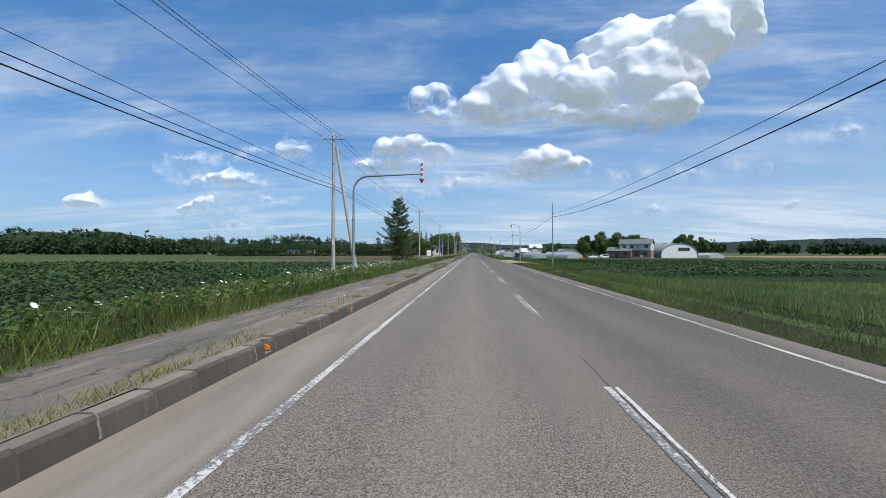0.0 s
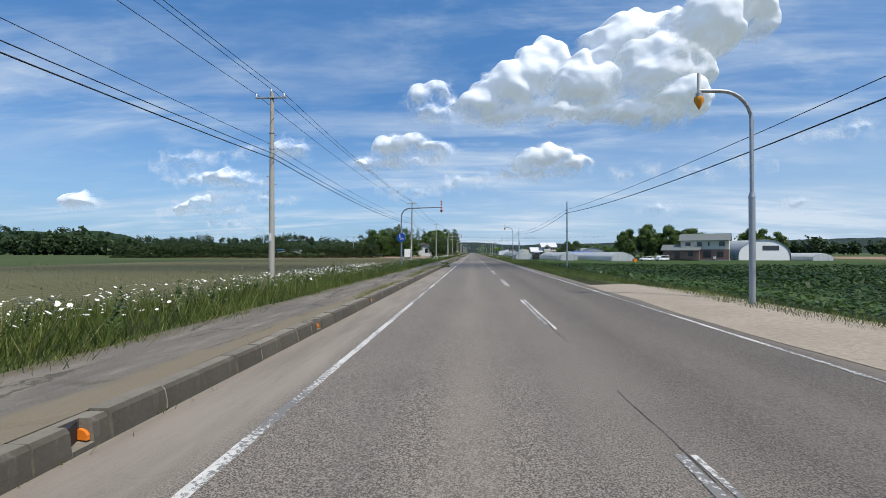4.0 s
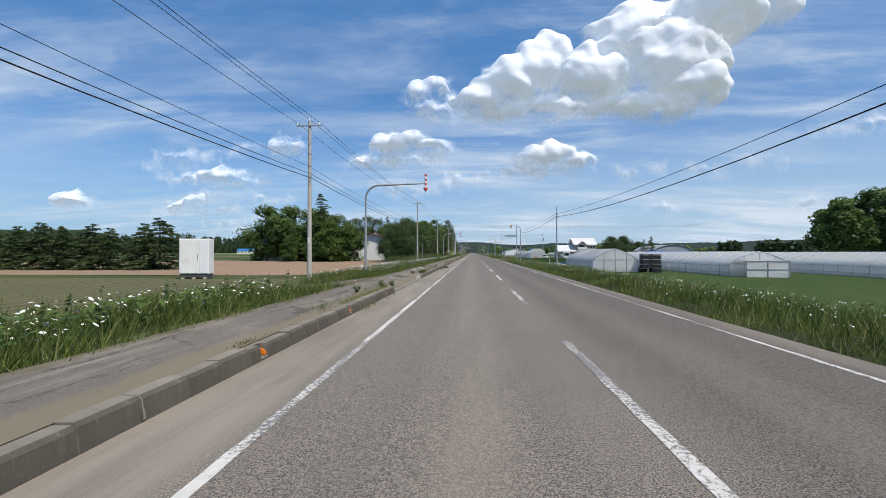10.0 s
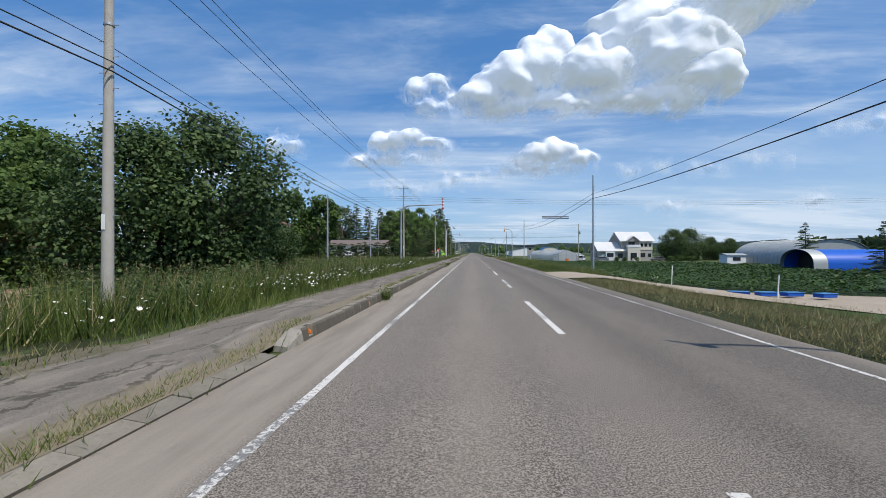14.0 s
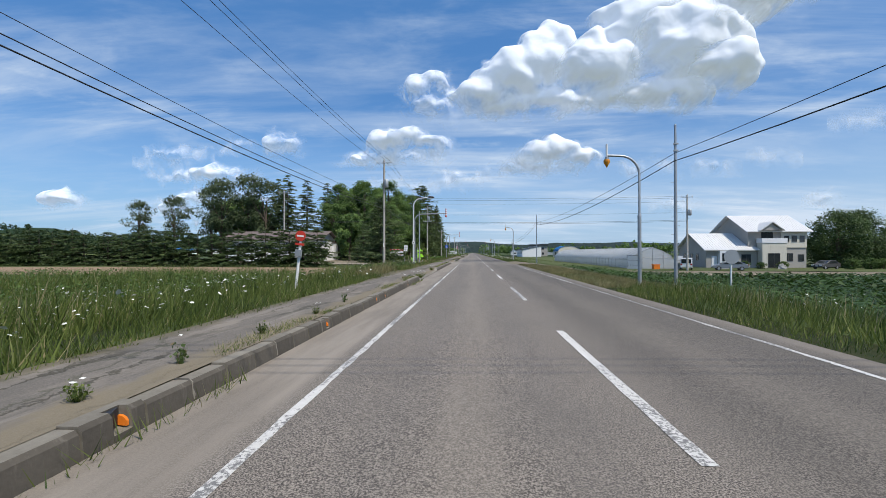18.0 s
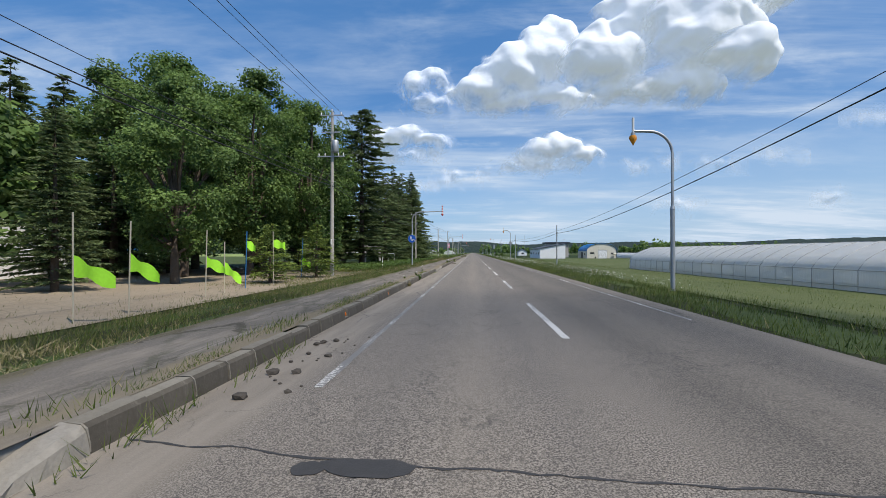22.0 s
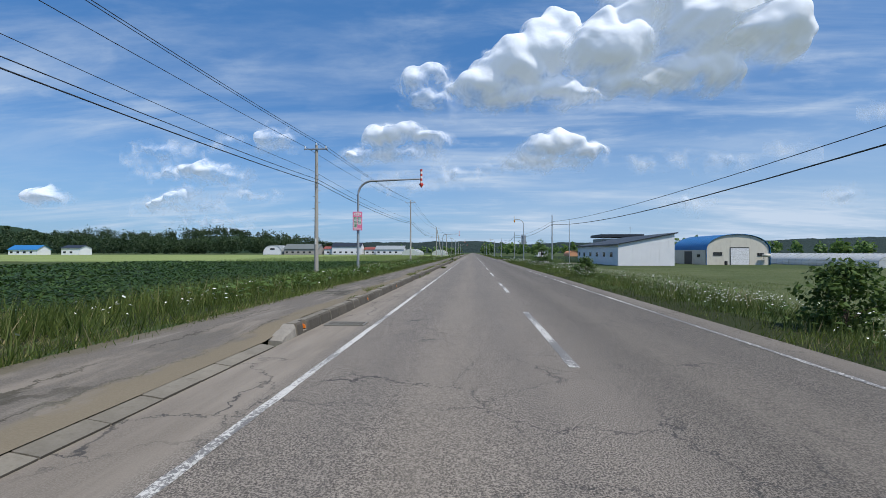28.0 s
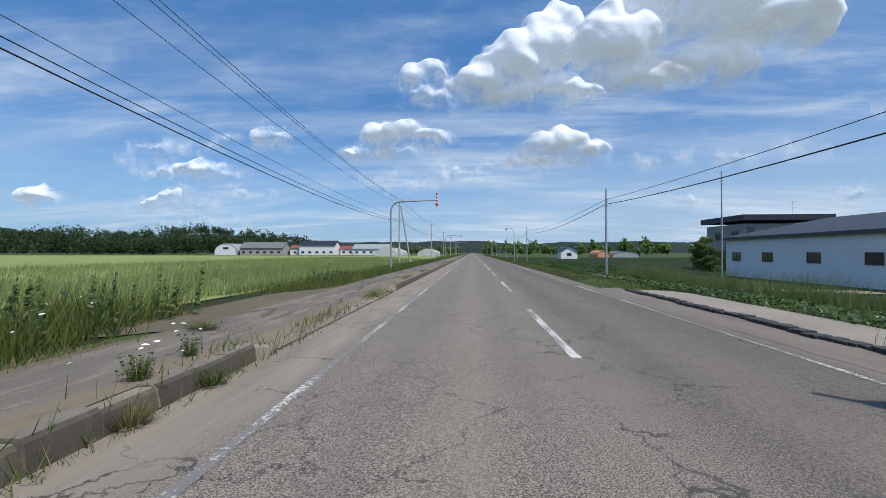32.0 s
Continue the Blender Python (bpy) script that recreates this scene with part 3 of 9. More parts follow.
for k in range(-2, 76):
    y = 9.77 + 10 * k
    if 343 < y < 346:
        continue
    if -15 < y < 112 or y > 470:
        old_ = y > 470
        part("lane_dash", mark(1.565 if old_ else 1.60, 0.05, y, y + 5.0, M_DASH, k + 10, 0.006), road)
        part("lane_dash", mark(1.495 if old_ else 1.50, 0.075, y + (0.0 if old_ else 0.5), y + 5.0, M_DASH2, k + 110, 0.008), road)
    else:
        part("lane_dash", mark(1.50 if 335 < y < 343 else 1.53, 0.075 if 255 < y < 282 or 335 < y < 343 else 0.13, y, y + 5.0, M_DASH2 if y > 430 or 150 < y < 172 or 335 < y < 343 else M_DASH, k + 10, 0.004), road)
part("centre_line_far", mark(1.55, 0.15, 770, 1400, M_DASH, 301), road)
for k, (y0, y1) in enumerate([(-30, 336.5), (357, 497), (497, 1300)]):
    part("edge_line", mark(-1.70, 0.10, y0, y1, M_LINE4 if k == 2 else M_LINE, 401 + k, 0.005), road)
for k, (y0, y1) in enumerate([(-30, 331), (362, 1300)]):
    part("edge_line", mark(4.65, 0.085, y0, y1, M_LINE3 if k else M_LINE2, 411 + k), road)

# seams and cracks across the lanes: shallow dark fillings; two strips paint a post's shadow
M_TARSHADE = surface("tar_and_shadow", (0.035, 0.034, 0.034), (0.06, 0.058, 0.055), 0.7, 60, 5, 0.3)


def dark_line(pts, w, seed, amp=0.16):
    r = np.random.default_rng(seed)
    pts = np.array(pts, float)
    d = np.r_[0, np.cumsum(np.hypot(*np.diff(pts, axis=0).T))]
    k = max(4, int(d[-1] / 0.06))
    t = np.linspace(0, d[-1], k)
    p = np.stack([np.interp(t, d, pts[:, 0]) + amp * fbm(t * 1.1, t * 0 + seed, seed + 40, 5, 0.6), np.interp(t, d, pts[:, 1]) + amp * fbm(t * 1.1, t * 0 + seed + 3.3, seed + 60, 5, 0.6)], 1)
    tan = np.gradient(p, axis=0)
    nrm = np.stack([-tan[:, 1], tan[:, 0]], 1) / (np.linalg.norm(tan, axis=1)[:, None] + 1e-6)
    ww = (w * 0.7 * r.uniform(0.25, 1.2, k))[:, None]
    a, b = p - nrm * ww / 2, p + nrm * ww / 2
    z = -0.004 * np.abs(p[:, 0] - 1.5) + 0.004
    v = np.stack([np.c_[a, z], np.c_[b, z]], 1).reshape(-1, 3)
    i = np.arange(k - 1) * 2
    return mesh("dark_line", v, np.stack([i, i + 1, i + 3, i + 2], 1), M_TARSHADE)


for k, (pts, w) in enumerate([
    # dark line slanting across both lanes
    ([(-2.6, 284.6), (0.3, 283.8), (2.4, 283.1), (5.2, 282.0)], 0.05),
    ([(-2.7, 355.6), (0.0, 355.35), (2.5, 355.2), (5.3, 354.9)], 0.045),
    ([(1.75, 56.2), (2.0, 55.0), (2.15, 53.9), (2.2, 52.0)], 0.018),
    ([(1.6, 89.2), (1.75, 86.0), (1.85, 83.0)], 0.02),
    ([(1.62, 149.6), (1.75, 146.5), (1.9, 145.4), (2.1, 144.0)], 0.018),
    ([(1.65, 428.5), (1.8, 425.0), (2.0, 423.5)], 0.018),
    ([(1.9, 188.6), (2.6, 188.7), (3.2, 188.8)], 0.018),
    # these two strips paint the shadow of the road-edge arrow post
    ([(3.1, 309.6), (3.8, 308.6), (5.2, 308.3)], 0.07),
    ([(3.0, 309.4), (3.9, 309.0), (4.2, 308.5)], 0.05),
    ([(2.4, 409.5), (3.0, 408.2), (3.7, 407.1), (4.6, 406.0)], 0.018),
    ([(2.6, 478.5), (3.3, 477.2), (4.2, 475.9)], 0.018),
    ([(-0.4, 478.0), (-0.1, 476.8), (-0.3, 475.8)], 0.02),
    ([(0.7, 477.0), (1.3, 476.8), (1.9, 476.7)], 0.018),
    ([(2.9, 494.0), (3.5, 492.8), (4.5, 491.4)], 0.018),
    ([(0.2, 376.5), (0.1, 375.0), (0.4, 373.6), (0.2, 372.2)], 0.025),
    ([(4.1, 375.5), (4.5, 374.6), (4.3, 373.2)], 0.018),
    ([(-0.9, 388.0), (-0.2, 387.5), (0.6, 387.6)], 0.02),
    ([(2.0, 510.5), (2.5, 509.6), (3.4, 508.8), (4.6, 508.2)], 0.018),
]):
    part("crack_seam", dark_line(pts, w, k), road)

for k, y in enumerate(range(-12, 120, 10)):
    part("crack_seam", dark_line([(1.555, y + 0.6), (1.56, y + 4.0), (1.55, y + 8.2)], 0.016, 700 + k, 0.03), road)
for k, (x, y, wx_, wy_) in enumerate([(-0.74, 355.33, 0.33, 0.13), (-1.14, 355.30, 0.12, 0.09), (3.55, 119.6, 0.30, 0.16), (4.0, 372.6, 0.22, 0.10), (-1.22, 18.15, 0.035, 0.06), (-1.14, 18.08, 0.02, 0.03), (-0.92, 18.32, 0.07, 0.03), (-0.46, 18.22, 0.045, 0.035), (0.48, 192.68, 0.05, 0.05)]):
    a_ = np.linspace(0, 2 * np.pi, 29)[:-1]
    rr_ = 1 + 0.28 * fbm(np.cos(a_) * 2.2 + k, np.sin(a_) * 2.2, 31 + k, 4)
    rim_ = np.stack([x + wx_ * rr_ * np.cos(a_), y + wy_ * rr_ * np.sin(a_), np.full(28, road_z(x) + 0.006)], 1)
    part("tar_patch", mesh("tar_patch", np.concatenate([[[x, y, road_z(x) + 0.008]], rim_]), [(0, 1 + q, 1 + (q + 1) % 28) for q in range(28)], M_TARSHADE), road, "dark patch of tar")

# pavement of worn asphalt between kerb and verge, dipping to the dropped kerb at each crossing


def pav_z(x, y):
    """Height of the pavement; the crossings dip towards the road."""
    x, y = np.asarray(x, float), np.asarray(y, float)
    dip = np.zeros_like(y + x)
    for a, b in GAPS:
        if 338 < a < 342:
            continue
        dip = np.maximum(dip, np.clip((y - a + 0.75) / 0.8, 0, 1) * np.clip((b + 0.75 - y) / 0.8, 0, 1))
    t = np.clip((x + 4.7) / 1.68, 0, 1)
    high = 0.186 + 0.016 * t ** 4
    return high + (np.interp(t, [0, 0.45, 1.0], [0.175, 0.13, 0.046]) - high) * dip * dip * (3 - 2 * dip)


edges = [Y0] + [e for g in GAPS for e in g] + [Y1]
for k, (y0, y1) in enumerate([(Y0, 341.2), (354.4, Y1)]):
    u, vy = np.meshgrid(np.linspace(0, 1, 11), np.arange(y0, y1 + 0.01, 0.4))
    px_ = (-4.85 + 0.16 * fbm(vy * 0.45, vy * 0 + k, k)) * (1 - u) - 3.005 * u
    tagged(part("pavement", mesh("pavement", np.stack([px_, vy, pav_z(px_, vy) + 0.006 * fbm(px_ * 1.1, vy * 0.8, 33)], 2), grid_faces(11, len(u)), M_WALK, smooth=True)), "cracked old asphalt pavement with weeds along its edges", "pavement", kind="structure")
for k, (y0, y1) in enumerate(GAPS):
    if not (338 < y0 < 342 or 454 < y0 < 456 or 385 < y0 < 387):
        strip("driveway", -9.5 if y0 < 500 else -7.4, -4.84, y0 + 0.4, y1 - 0.4, 0.020, M_WALK, "old asphalt field entrance behind the pavement", "driveway", nx=9, step=0.8, jag=0.11, seed=60 + k)

strip("driveway", -20.0, -4.84, 386.3, 390.4, 0.05, M_WALK, "old asphalt drive running in under the trees", "driveway", nx=18, step=0.8, jag=0.25, seed=97)

# kerb stones, 0.6 m each; every eighth has a notch with an orange reflector
prof = [(-3.02, -0.05), (-2.80, -0.05), (-2.825, 0.17), (-2.855, 0.205), (-3.02, 0.205)]
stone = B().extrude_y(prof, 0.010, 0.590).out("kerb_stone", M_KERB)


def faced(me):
    """The road side of a stone takes a darker face: splashed dirt plus painted shade."""
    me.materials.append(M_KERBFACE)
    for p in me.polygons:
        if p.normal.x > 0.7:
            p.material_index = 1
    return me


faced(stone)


def end_stone(rising, seed):
    """A broken end stone, ramping between kerb height and the road."""
    r = np.random.default_rng(seed)
    bm = bmesh.new()
    rings = []
    for i, y in enumerate(np.linspace(0.004, 0.596, 7)):
        t = i / 6 if rising else 1 - i / 6
        top = 0.03 + 0.165 * t ** 0.8 + r.normal(0, 0.008)
        rings.append([bm.verts.new((x + r.normal(0, 0.006), y, z)) for x, z in ((-3.03, -0.05), (-2.79, -0.05), (-2.80 - 0.02 * t, top * 0.75), (-2.86, top), (-3.03, top + 0.01))])
    for a, b in zip(rings, rings[1:]):
        for k in range(5):
            bm.faces.new((a[k], a[(k + 1) % 5], b[(k + 1) % 5], b[k]))
    bm.faces.new(rings[0]), bm.faces.new(rings[-1][::-1])
    bmesh.ops.recalc_face_normals(bm, faces=bm.faces[:])
    me = bpy.data.meshes.new("kerb_end_stone")
    bm.to_mesh(me)
    bm.free()
    me.materials.append(M_KERBEND)
    return me


def notch_mesh():
    b = B()
    b.extrude_y(prof, 0.010, 0.27)
    b.extrude_y(prof, 0.45, 0.590)
    b.extrude_y([(-3.02, -0.05), (-2.80, -0.05), (-2.805, 0.03), (-2.93, 0.045), (-2.93, 0.205), (-3.02, 0.205)], 0.27, 0.45)
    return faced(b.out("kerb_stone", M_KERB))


notched = notch_mesh()
# black wedge fills the notch to stand in for its shade
recess = B().prism([(-2.929, 0.272), (-2.845, 0.272), (-2.915, 0.42), (-2.929, 0.42)], 0.05, 0.195).out("recess", M_BLACK)
reflector = B().extrude_y([(-2.91, 0.055), (-2.835, 0.05), (-2.835, 0.09), (-2.855, 0.118), (-2.88, 0.130), (-2.91, 0.134)], 0.415, 0.440).out("reflector", M_ORANGE)
r = np.random.default_rng(3)
PHASE = [(-40, 36, 6.3), (36, 58, 41.2), (58, 84, 60.4), (84, 118, 90.4), (118, 141, 125.5), (141, 166, 145.3), (166, 200, 186.4), (200, 262, 211.0), (262, 300, 281.2), (300, 326, 305.6), (326, 342, 340.4), (342, 385, 371.9), (385, 416, 407.7), (416, 440, 428.4), (440, 486, 476.7), (486, 500, 496.6), (500, 620, 511.0)]


def mortar_mesh(seed):
    """A crumbling joint that fills the gap between two stones."""
    q = np.random.default_rng(seed)
    bm = bmesh.new()
    rows = []
    for px_, pz_ in ((-3.0, 0.203), (-2.93, 0.207), (-2.86, 0.206), (-2.822, 0.17), (-2.812, 0.11), (-2.803, 0.05), (-2.80, 0.0)):
        w_ = 0.004 + 0.007 * q.uniform() ** 2 + (0.012 * q.uniform() ** 2 if pz_ < 0.1 else 0)
        o_ = q.normal(0, 0.004)
        rows.append([bm.verts.new((px_ + 0.004, o_ - w_, pz_ + 0.002)), bm.verts.new((px_ + 0.007, o_, pz_ + 0.004)), bm.verts.new((px_ + 0.004, o_ + w_, pz_ + 0.002)), bm.verts.new((px_ - 0.03, o_, pz_ - 0.03))])
    for a_, b_ in zip(rows, rows[1:]):
        for q_ in range(4):
            bm.faces.new((a_[q_], a_[(q_ + 1) % 4], b_[(q_ + 1) % 4], b_[q_]))
    bm.faces.new(rows[0]), bm.faces.new(rows[-1][::-1])
    bmesh.ops.recalc_face_normals(bm, faces=bm.faces[:])
    me = bpy.data.meshes.new("mortar")
    bm.to_mesh(me)
    bm.free()
    me.materials.append(M_MORTAR)
    return me


MORTARS = [mortar_mesh(900 + k) for k in range(7)]
rm_ = np.random.default_rng(61)
for k in range(0, len(edges), 2):
    y0, y1 = edges[k], edges[k + 1]
    y1 = min(y1, 640)
    y0 = max(y0, -10)
    if y1 <= y0:
        continue
    run = thing("kerb", "grey weathered concrete kerb, chipped and stained", "kerb", kind="structure")
    count = int((y1 - y0) / 0.6 + 0.01)
    hits = set()
    for a, b, ph in PHASE:
        y = ph - 0.2 - 4.65 * 20
        while y < b:
            if y >= a and y0 < y < y1 and abs(y - 34.0) > 2.2 and abs(y - 195.4) > 1 and abs(y - 529.0) > 1.5 and abs(y - 358.4) > 1.4:
                hits.add(int((y - 0.4 - y0) / 0.6))
            y += 4.65
    for i in range(count):
        end = i in (0, count - 1) and k > 0 and not (i and 340 < y1 < 341.5)
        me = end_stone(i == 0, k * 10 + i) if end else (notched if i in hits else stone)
        o = part("kerb_stone", me, run, at=pose(r.normal(0, 0.004), y0 + i * 0.6, r.normal(-0.004, 0.007), 0, r.normal(0, 0.10), r.normal(0, 0.07)))
        if i and rm_.uniform() < 0.36 and not end:
            part("mortar", MORTARS[rm_.integers(7)], run, at=pose(0, y0 + i * 0.6, 0))
        if me is notched:
            part("recess", recess, o, "black wedge painted in as the notch's shade")
            part("reflector", reflector, o, "orange plastic reflector")

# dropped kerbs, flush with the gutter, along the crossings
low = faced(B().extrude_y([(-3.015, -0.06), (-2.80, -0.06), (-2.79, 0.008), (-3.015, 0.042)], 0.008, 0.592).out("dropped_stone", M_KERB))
for y0, y1 in GAPS:
    if 338 < y0 < 342 or y0 > 590:
        continue
    run = thing("dropped_kerb", "low worn kerb stones along the field crossing", "kerb", kind="structure")
    for i in range(int((y1 - y0) / 0.6)):
        part("kerb_stone", low, run, at=pose(0, y0 + 0.02 + i * 0.6, r.normal(-0.003, 0.004)))

# gutter drain by the kerb
M_GRATE = surface("rusty_grate", (0.22, 0.215, 0.19), (0.15, 0.125, 0.10), 0.7, 40, 5, 0.3, metal=0.3)
for gx_, gy_ in ((-2.30, 43.6), (-2.30, 104.4), (-2.32, 406.15), (-2.30, 463.0), (-4.25, 344.0)):
    drain = thing("drain_grate", "rusty steel drain grate in the gutter", "drain", Matrix.LocRotScale((gx_, gy_, -0.004 if gx_ > -3 else 0.0), None, (1.12, 0.70, 1)))
    part("frame", B().box(-0.36, 0.36, -0.30, -0.26, -0.02, 0.012).box(-0.36, 0.36, 0.26, 0.30, -0.02, 0.012).box(-0.36, -0.32, -0.26, 0.26, -0.02, 0.012).box(0.32, 0.36, -0.26, 0.26, -0.02, 0.012).out("frame", M_GRATE), drain)
    # black plate under the bars stands in for the shade below
    part("pit", B().box(-0.32, 0.32, -0.26, 0.26, -0.03, -0.012).out("pit", M_BLACK), drain)
    bar = B().box(-0.32, 0.32, -0.008, 0.008, -0.012, 0.01).out("bar", M_GRATE)
    for i in range(12):
        part("bar", bar, drain, at=pose(0, -0.24 + i * 0.0436, 0))

# verges and fields
for k, (y0, y1) in enumerate([(-40, 341.2), (354.4, 760)]):
    strip("verge_west", -9.5, -4.75, y0, y1, 0.006, M_VERGE, "overgrown grassy verge beside the pavement", "verge", nx=5, jag=0.15, seed=21 + 3 * k, step=1.0)
strip("verge_east", ROAD_R - 0.02, 10.0, -40, 760, 0.006, M_VERGE, "grassy verge along the road edge", "verge", nx=5, jag=0.12, seed=22, step=1.0)
FIELDS = [
    ("field", -60, -9.2, -40, 62, M_SOY, "dark green bean field in rows"),
    ("field", -400, -60, -40, 190, M_LAND, "green meadow beyond the crops"),
    ("field", -400, -60.5, 190, 330, M_LAND, "green meadow"),
    ("field", -60, -9.2, 62, 186, M_STUB, "thin olive young crop on bare soil"),
    ("field", -95, -13, 190, 250, M_SOIL, "bare brown tilled field"),
    ("field", -140, -12, 319, 336, M_SOIL, "brown field worked into rows"),
    ("field", -45, -9.0, 352.2, 400, M_EARTH, "trodden earth yard under the trees"),
    ("field", -60, -9.2, 466, 532, M_SOY, "dark green bean field in rows"),
    ("field", -500, -9.2, 533, 760, M_WHEAT, "pale green cereal field"),
    ("field", 10.0, 120, -40, 40, M_WHEAT2, "green cereal field rippled by the wind"),
    ("field", 10.0, 130, 42, 152, M_SOY, "dark green bean field in rows"),
    ("field", 10.0, 120, 151.5, 179, M_TURF, "mown grass beside the greenhouses"),
    ("field", 10.0, 120, 178.7, 240, M_TURF, "rough grass between the greenhouses"),
    ("field", 10.0, 150, 249.5, 338, M_SOY, "dark green bean field in rows"),
    ("field", 9.0, 120, 338.5, 351, M_YARD, "side road and gravel yard of the farm"),
    ("field", 8.5, 300, 352, 530, M_LAWN, "grass meadow beside the road"),
    ("field", 160, 500, 240, 352, M_SOIL, "distant bare field"),
    ("field", 9.5, 23.5, 541, 760, M_SOY, "rows of dark green vegetable crop"),
    ("field", 23.8, 300, 575, 760, M_SOY, "dark green bean field in rows"),
]
for k, (nm, x0, x1, y0, y1, m, lb) in enumerate(FIELDS):
    strip(nm, x0, x1, y0, y1, 0.03 + 0.002 * k, m, lb, "field", nx=max(3, int((x1 - x0) / 8)), step=8, jag=0.25, seed=30 + k)
# side roads and earthen drives, feathered out over the road's edge


def edge_z(x):
    return np.where(x < 5.25, -0.004 * np.abs(x - 1.5) + 0.004, ground_z(x) + 0.052 + 0.045 * np.clip((x - 5.25) / 1.0, 0, 1))


for k, (nm, x0, x1, y0, y1, m, lb) in enumerate([
    ("side_road", 5.0, 70, 341.5, 350.0, M_WALK, "narrow asphalt side road joining the main road"),
    ("farm_drive", 5.02, 11, 246.5, 254.0, M_YARD, "dusty earthen mouth of the farm drive"),
    ("farm_drive", 8.5, 45, 239.5, 249.0, M_YARD, "dusty earthen drive to the greenhouses"),
    ("farm_drive", 5.02, 10.2, 59.5, 81.0, M_YARD, "gravel strip by the road"),
    ("farm_drive", 6.02, 8.35, 528.9, 540.2, M_DUSTY, "grey gravelled lay-by beside the road"),
    ("farm_drive", 8.6, 27, 552.6, 555.4, M_YARD, "pale earthen path across the vegetable field"),
]):
    strip(nm, x0, x1, y0, y1, 0.001 * k, m, lb, "road", nx=int((x1 - x0) / 0.8) + 2, step=1.0, jag=0.2, seed=80 + k, zf=edge_z)
# widened asphalt by the lay-by, ending in a dark broken lip
strip("road_edge", 5.06, 5.95, 521.5, 541.5, 0.0, M_ASPHALT, "widened dusty edge of the asphalt", "road", nx=4, step=0.4, jag=0.12, seed=88, zf=edge_z)
lip = B()
rl = np.random.default_rng(89)
for k in range(92):
    y_ = 528.8 + k * 0.125
    q_ = 5.97 + 0.04 * math.sin(k * 0.21) + 0.03 * math.sin(k * 0.53)
    z_ = rl.uniform(0.055, 0.095)
    lip.prism([(q_ - rl.uniform(0.10, 0.17), y_ - 0.04), (q_ + rl.uniform(0.07, 0.15), y_ + rl.uniform(-0.05, 0.0)), (q_ + rl.uniform(0.07, 0.15), y_ + 0.16), (q_ - rl.uniform(0.10, 0.17), y_ + 0.15)], -0.06, z_)
tagged(part("broken_edge", lip.out("broken_edge", M_TARSHADE)), "crumbled dark asphalt lip along the lay-by", "road edge", kind="structure")
for x0, x1, y0, y1 in [(5.04, 7.0, 338.8, 341.6), (5.04, 7.0, 349.9, 353.5)]:
    strip("side_road", x0, x1, y0, y1, 0.006, M_WALK, "flared mouth of the side road", "road", nx=4, step=0.5, jag=0.3, seed=int(y0), zf=edge_z)
# junction with the gravelled track to the grove: a flared mouth between two grassy corners
NEAR_X, NEAR_Y = [-9.6, -7.5, -6.0, -4.5, -3.6, -3.0, -2.79], [346.0, 345.4, 344.7, 343.6, 342.7, 341.7, 341.25]
FAR_Y = [351.2, 351.3, 351.6, 352.2, 352.9, 353.8, 354.7]


def mouth_z(x):
    return np.interp(x, [-60, -12, -9.6, -5.5, -2.79], [-0.24, -0.2, -0.10, -0.03, -0.008])


ux, uv = np.meshgrid(np.linspace(-9.7, -2.79, 26), np.linspace(0, 1, 22))
ya, yb = np.interp(ux, NEAR_X, NEAR_Y) - 0.25, np.interp(ux, NEAR_X, FAR_Y) + 0.25
my = ya + (yb - ya) * uv
tagged(part("side_road", mesh("side_road", np.stack([ux, my, mouth_z(ux) + 0.012 * fbm(ux * 0.8, my * 0.8, 12)], 2), grid_faces(26, 22), M_DUSTY, smooth=True)), "worn dusty asphalt mouth of the grove track", "road", kind="structure")


def corner_z(x, y, edge_y, side):
    """Height of a rounded corner: level with the pavement, falling to the mouth over its rim."""
    ye = np.interp(x, NEAR_X, edge_y)
    rim = np.clip(np.abs(ye - y) / 0.45, 0, 1) * (np.sign(ye - y) == np.sign(ye - side))
    rim = rim * rim * (3 - 2 * rim)
    top = np.interp(x, [-11, -8.5, -6.0, -4.7, -3.0], [-0.37, -0.23, 0.035, 0.172, 0.196])
    return mouth_z(x) - 0.02 + (top + 0.02 - mouth_z(x)) * rim


for k, (edge_y, side) in enumerate([(NEAR_Y, 341.0), (FAR_Y, 354.6)]):
    cx, cv = np.meshgrid(np.linspace(-12.0, -2.86, 56), np.linspace(0, 1, 24))
    cy_ = side + (np.interp(cx, NEAR_X, edge_y) - side) * cv
    corner = mesh("verge_corner", np.stack([cx, cy_, corner_z(cx, cy_, edge_y, side) - np.where(cx > -4.8, 0.008, 0.0) + 0.012 * fbm(cx * 2, cy_ * 2, 15 + k)], 2), grid_faces(56, 24), M_LAWN if k else M_VERGE, smooth=True)
    corner.materials.append(M_WALK)
    for p in corner.polygons:
        if p.center.x > -4.8 + 0.12 * math.sin(p.center.y * 7):
            p.material_index = 1
    tagged(part("verge_corner", corner), "grassy rounded corner at the junction", "verge", kind="structure")
# worn stones following the near corner round
bend = thing("kerb", "low pale kerb stones curving round the junction corner", "kerb", kind="structure")
rb = np.random.default_rng(47)
end_ = [a for a, b in GAPS if 338 < a < 342][0]
arc = [(-2.91, end_), (-2.95, end_ + 0.55), (-3.12, end_ + 1.05), (-3.42, 342.5), (-3.8, 342.92), (-4.28, 343.36), (-4.75, 343.72)]
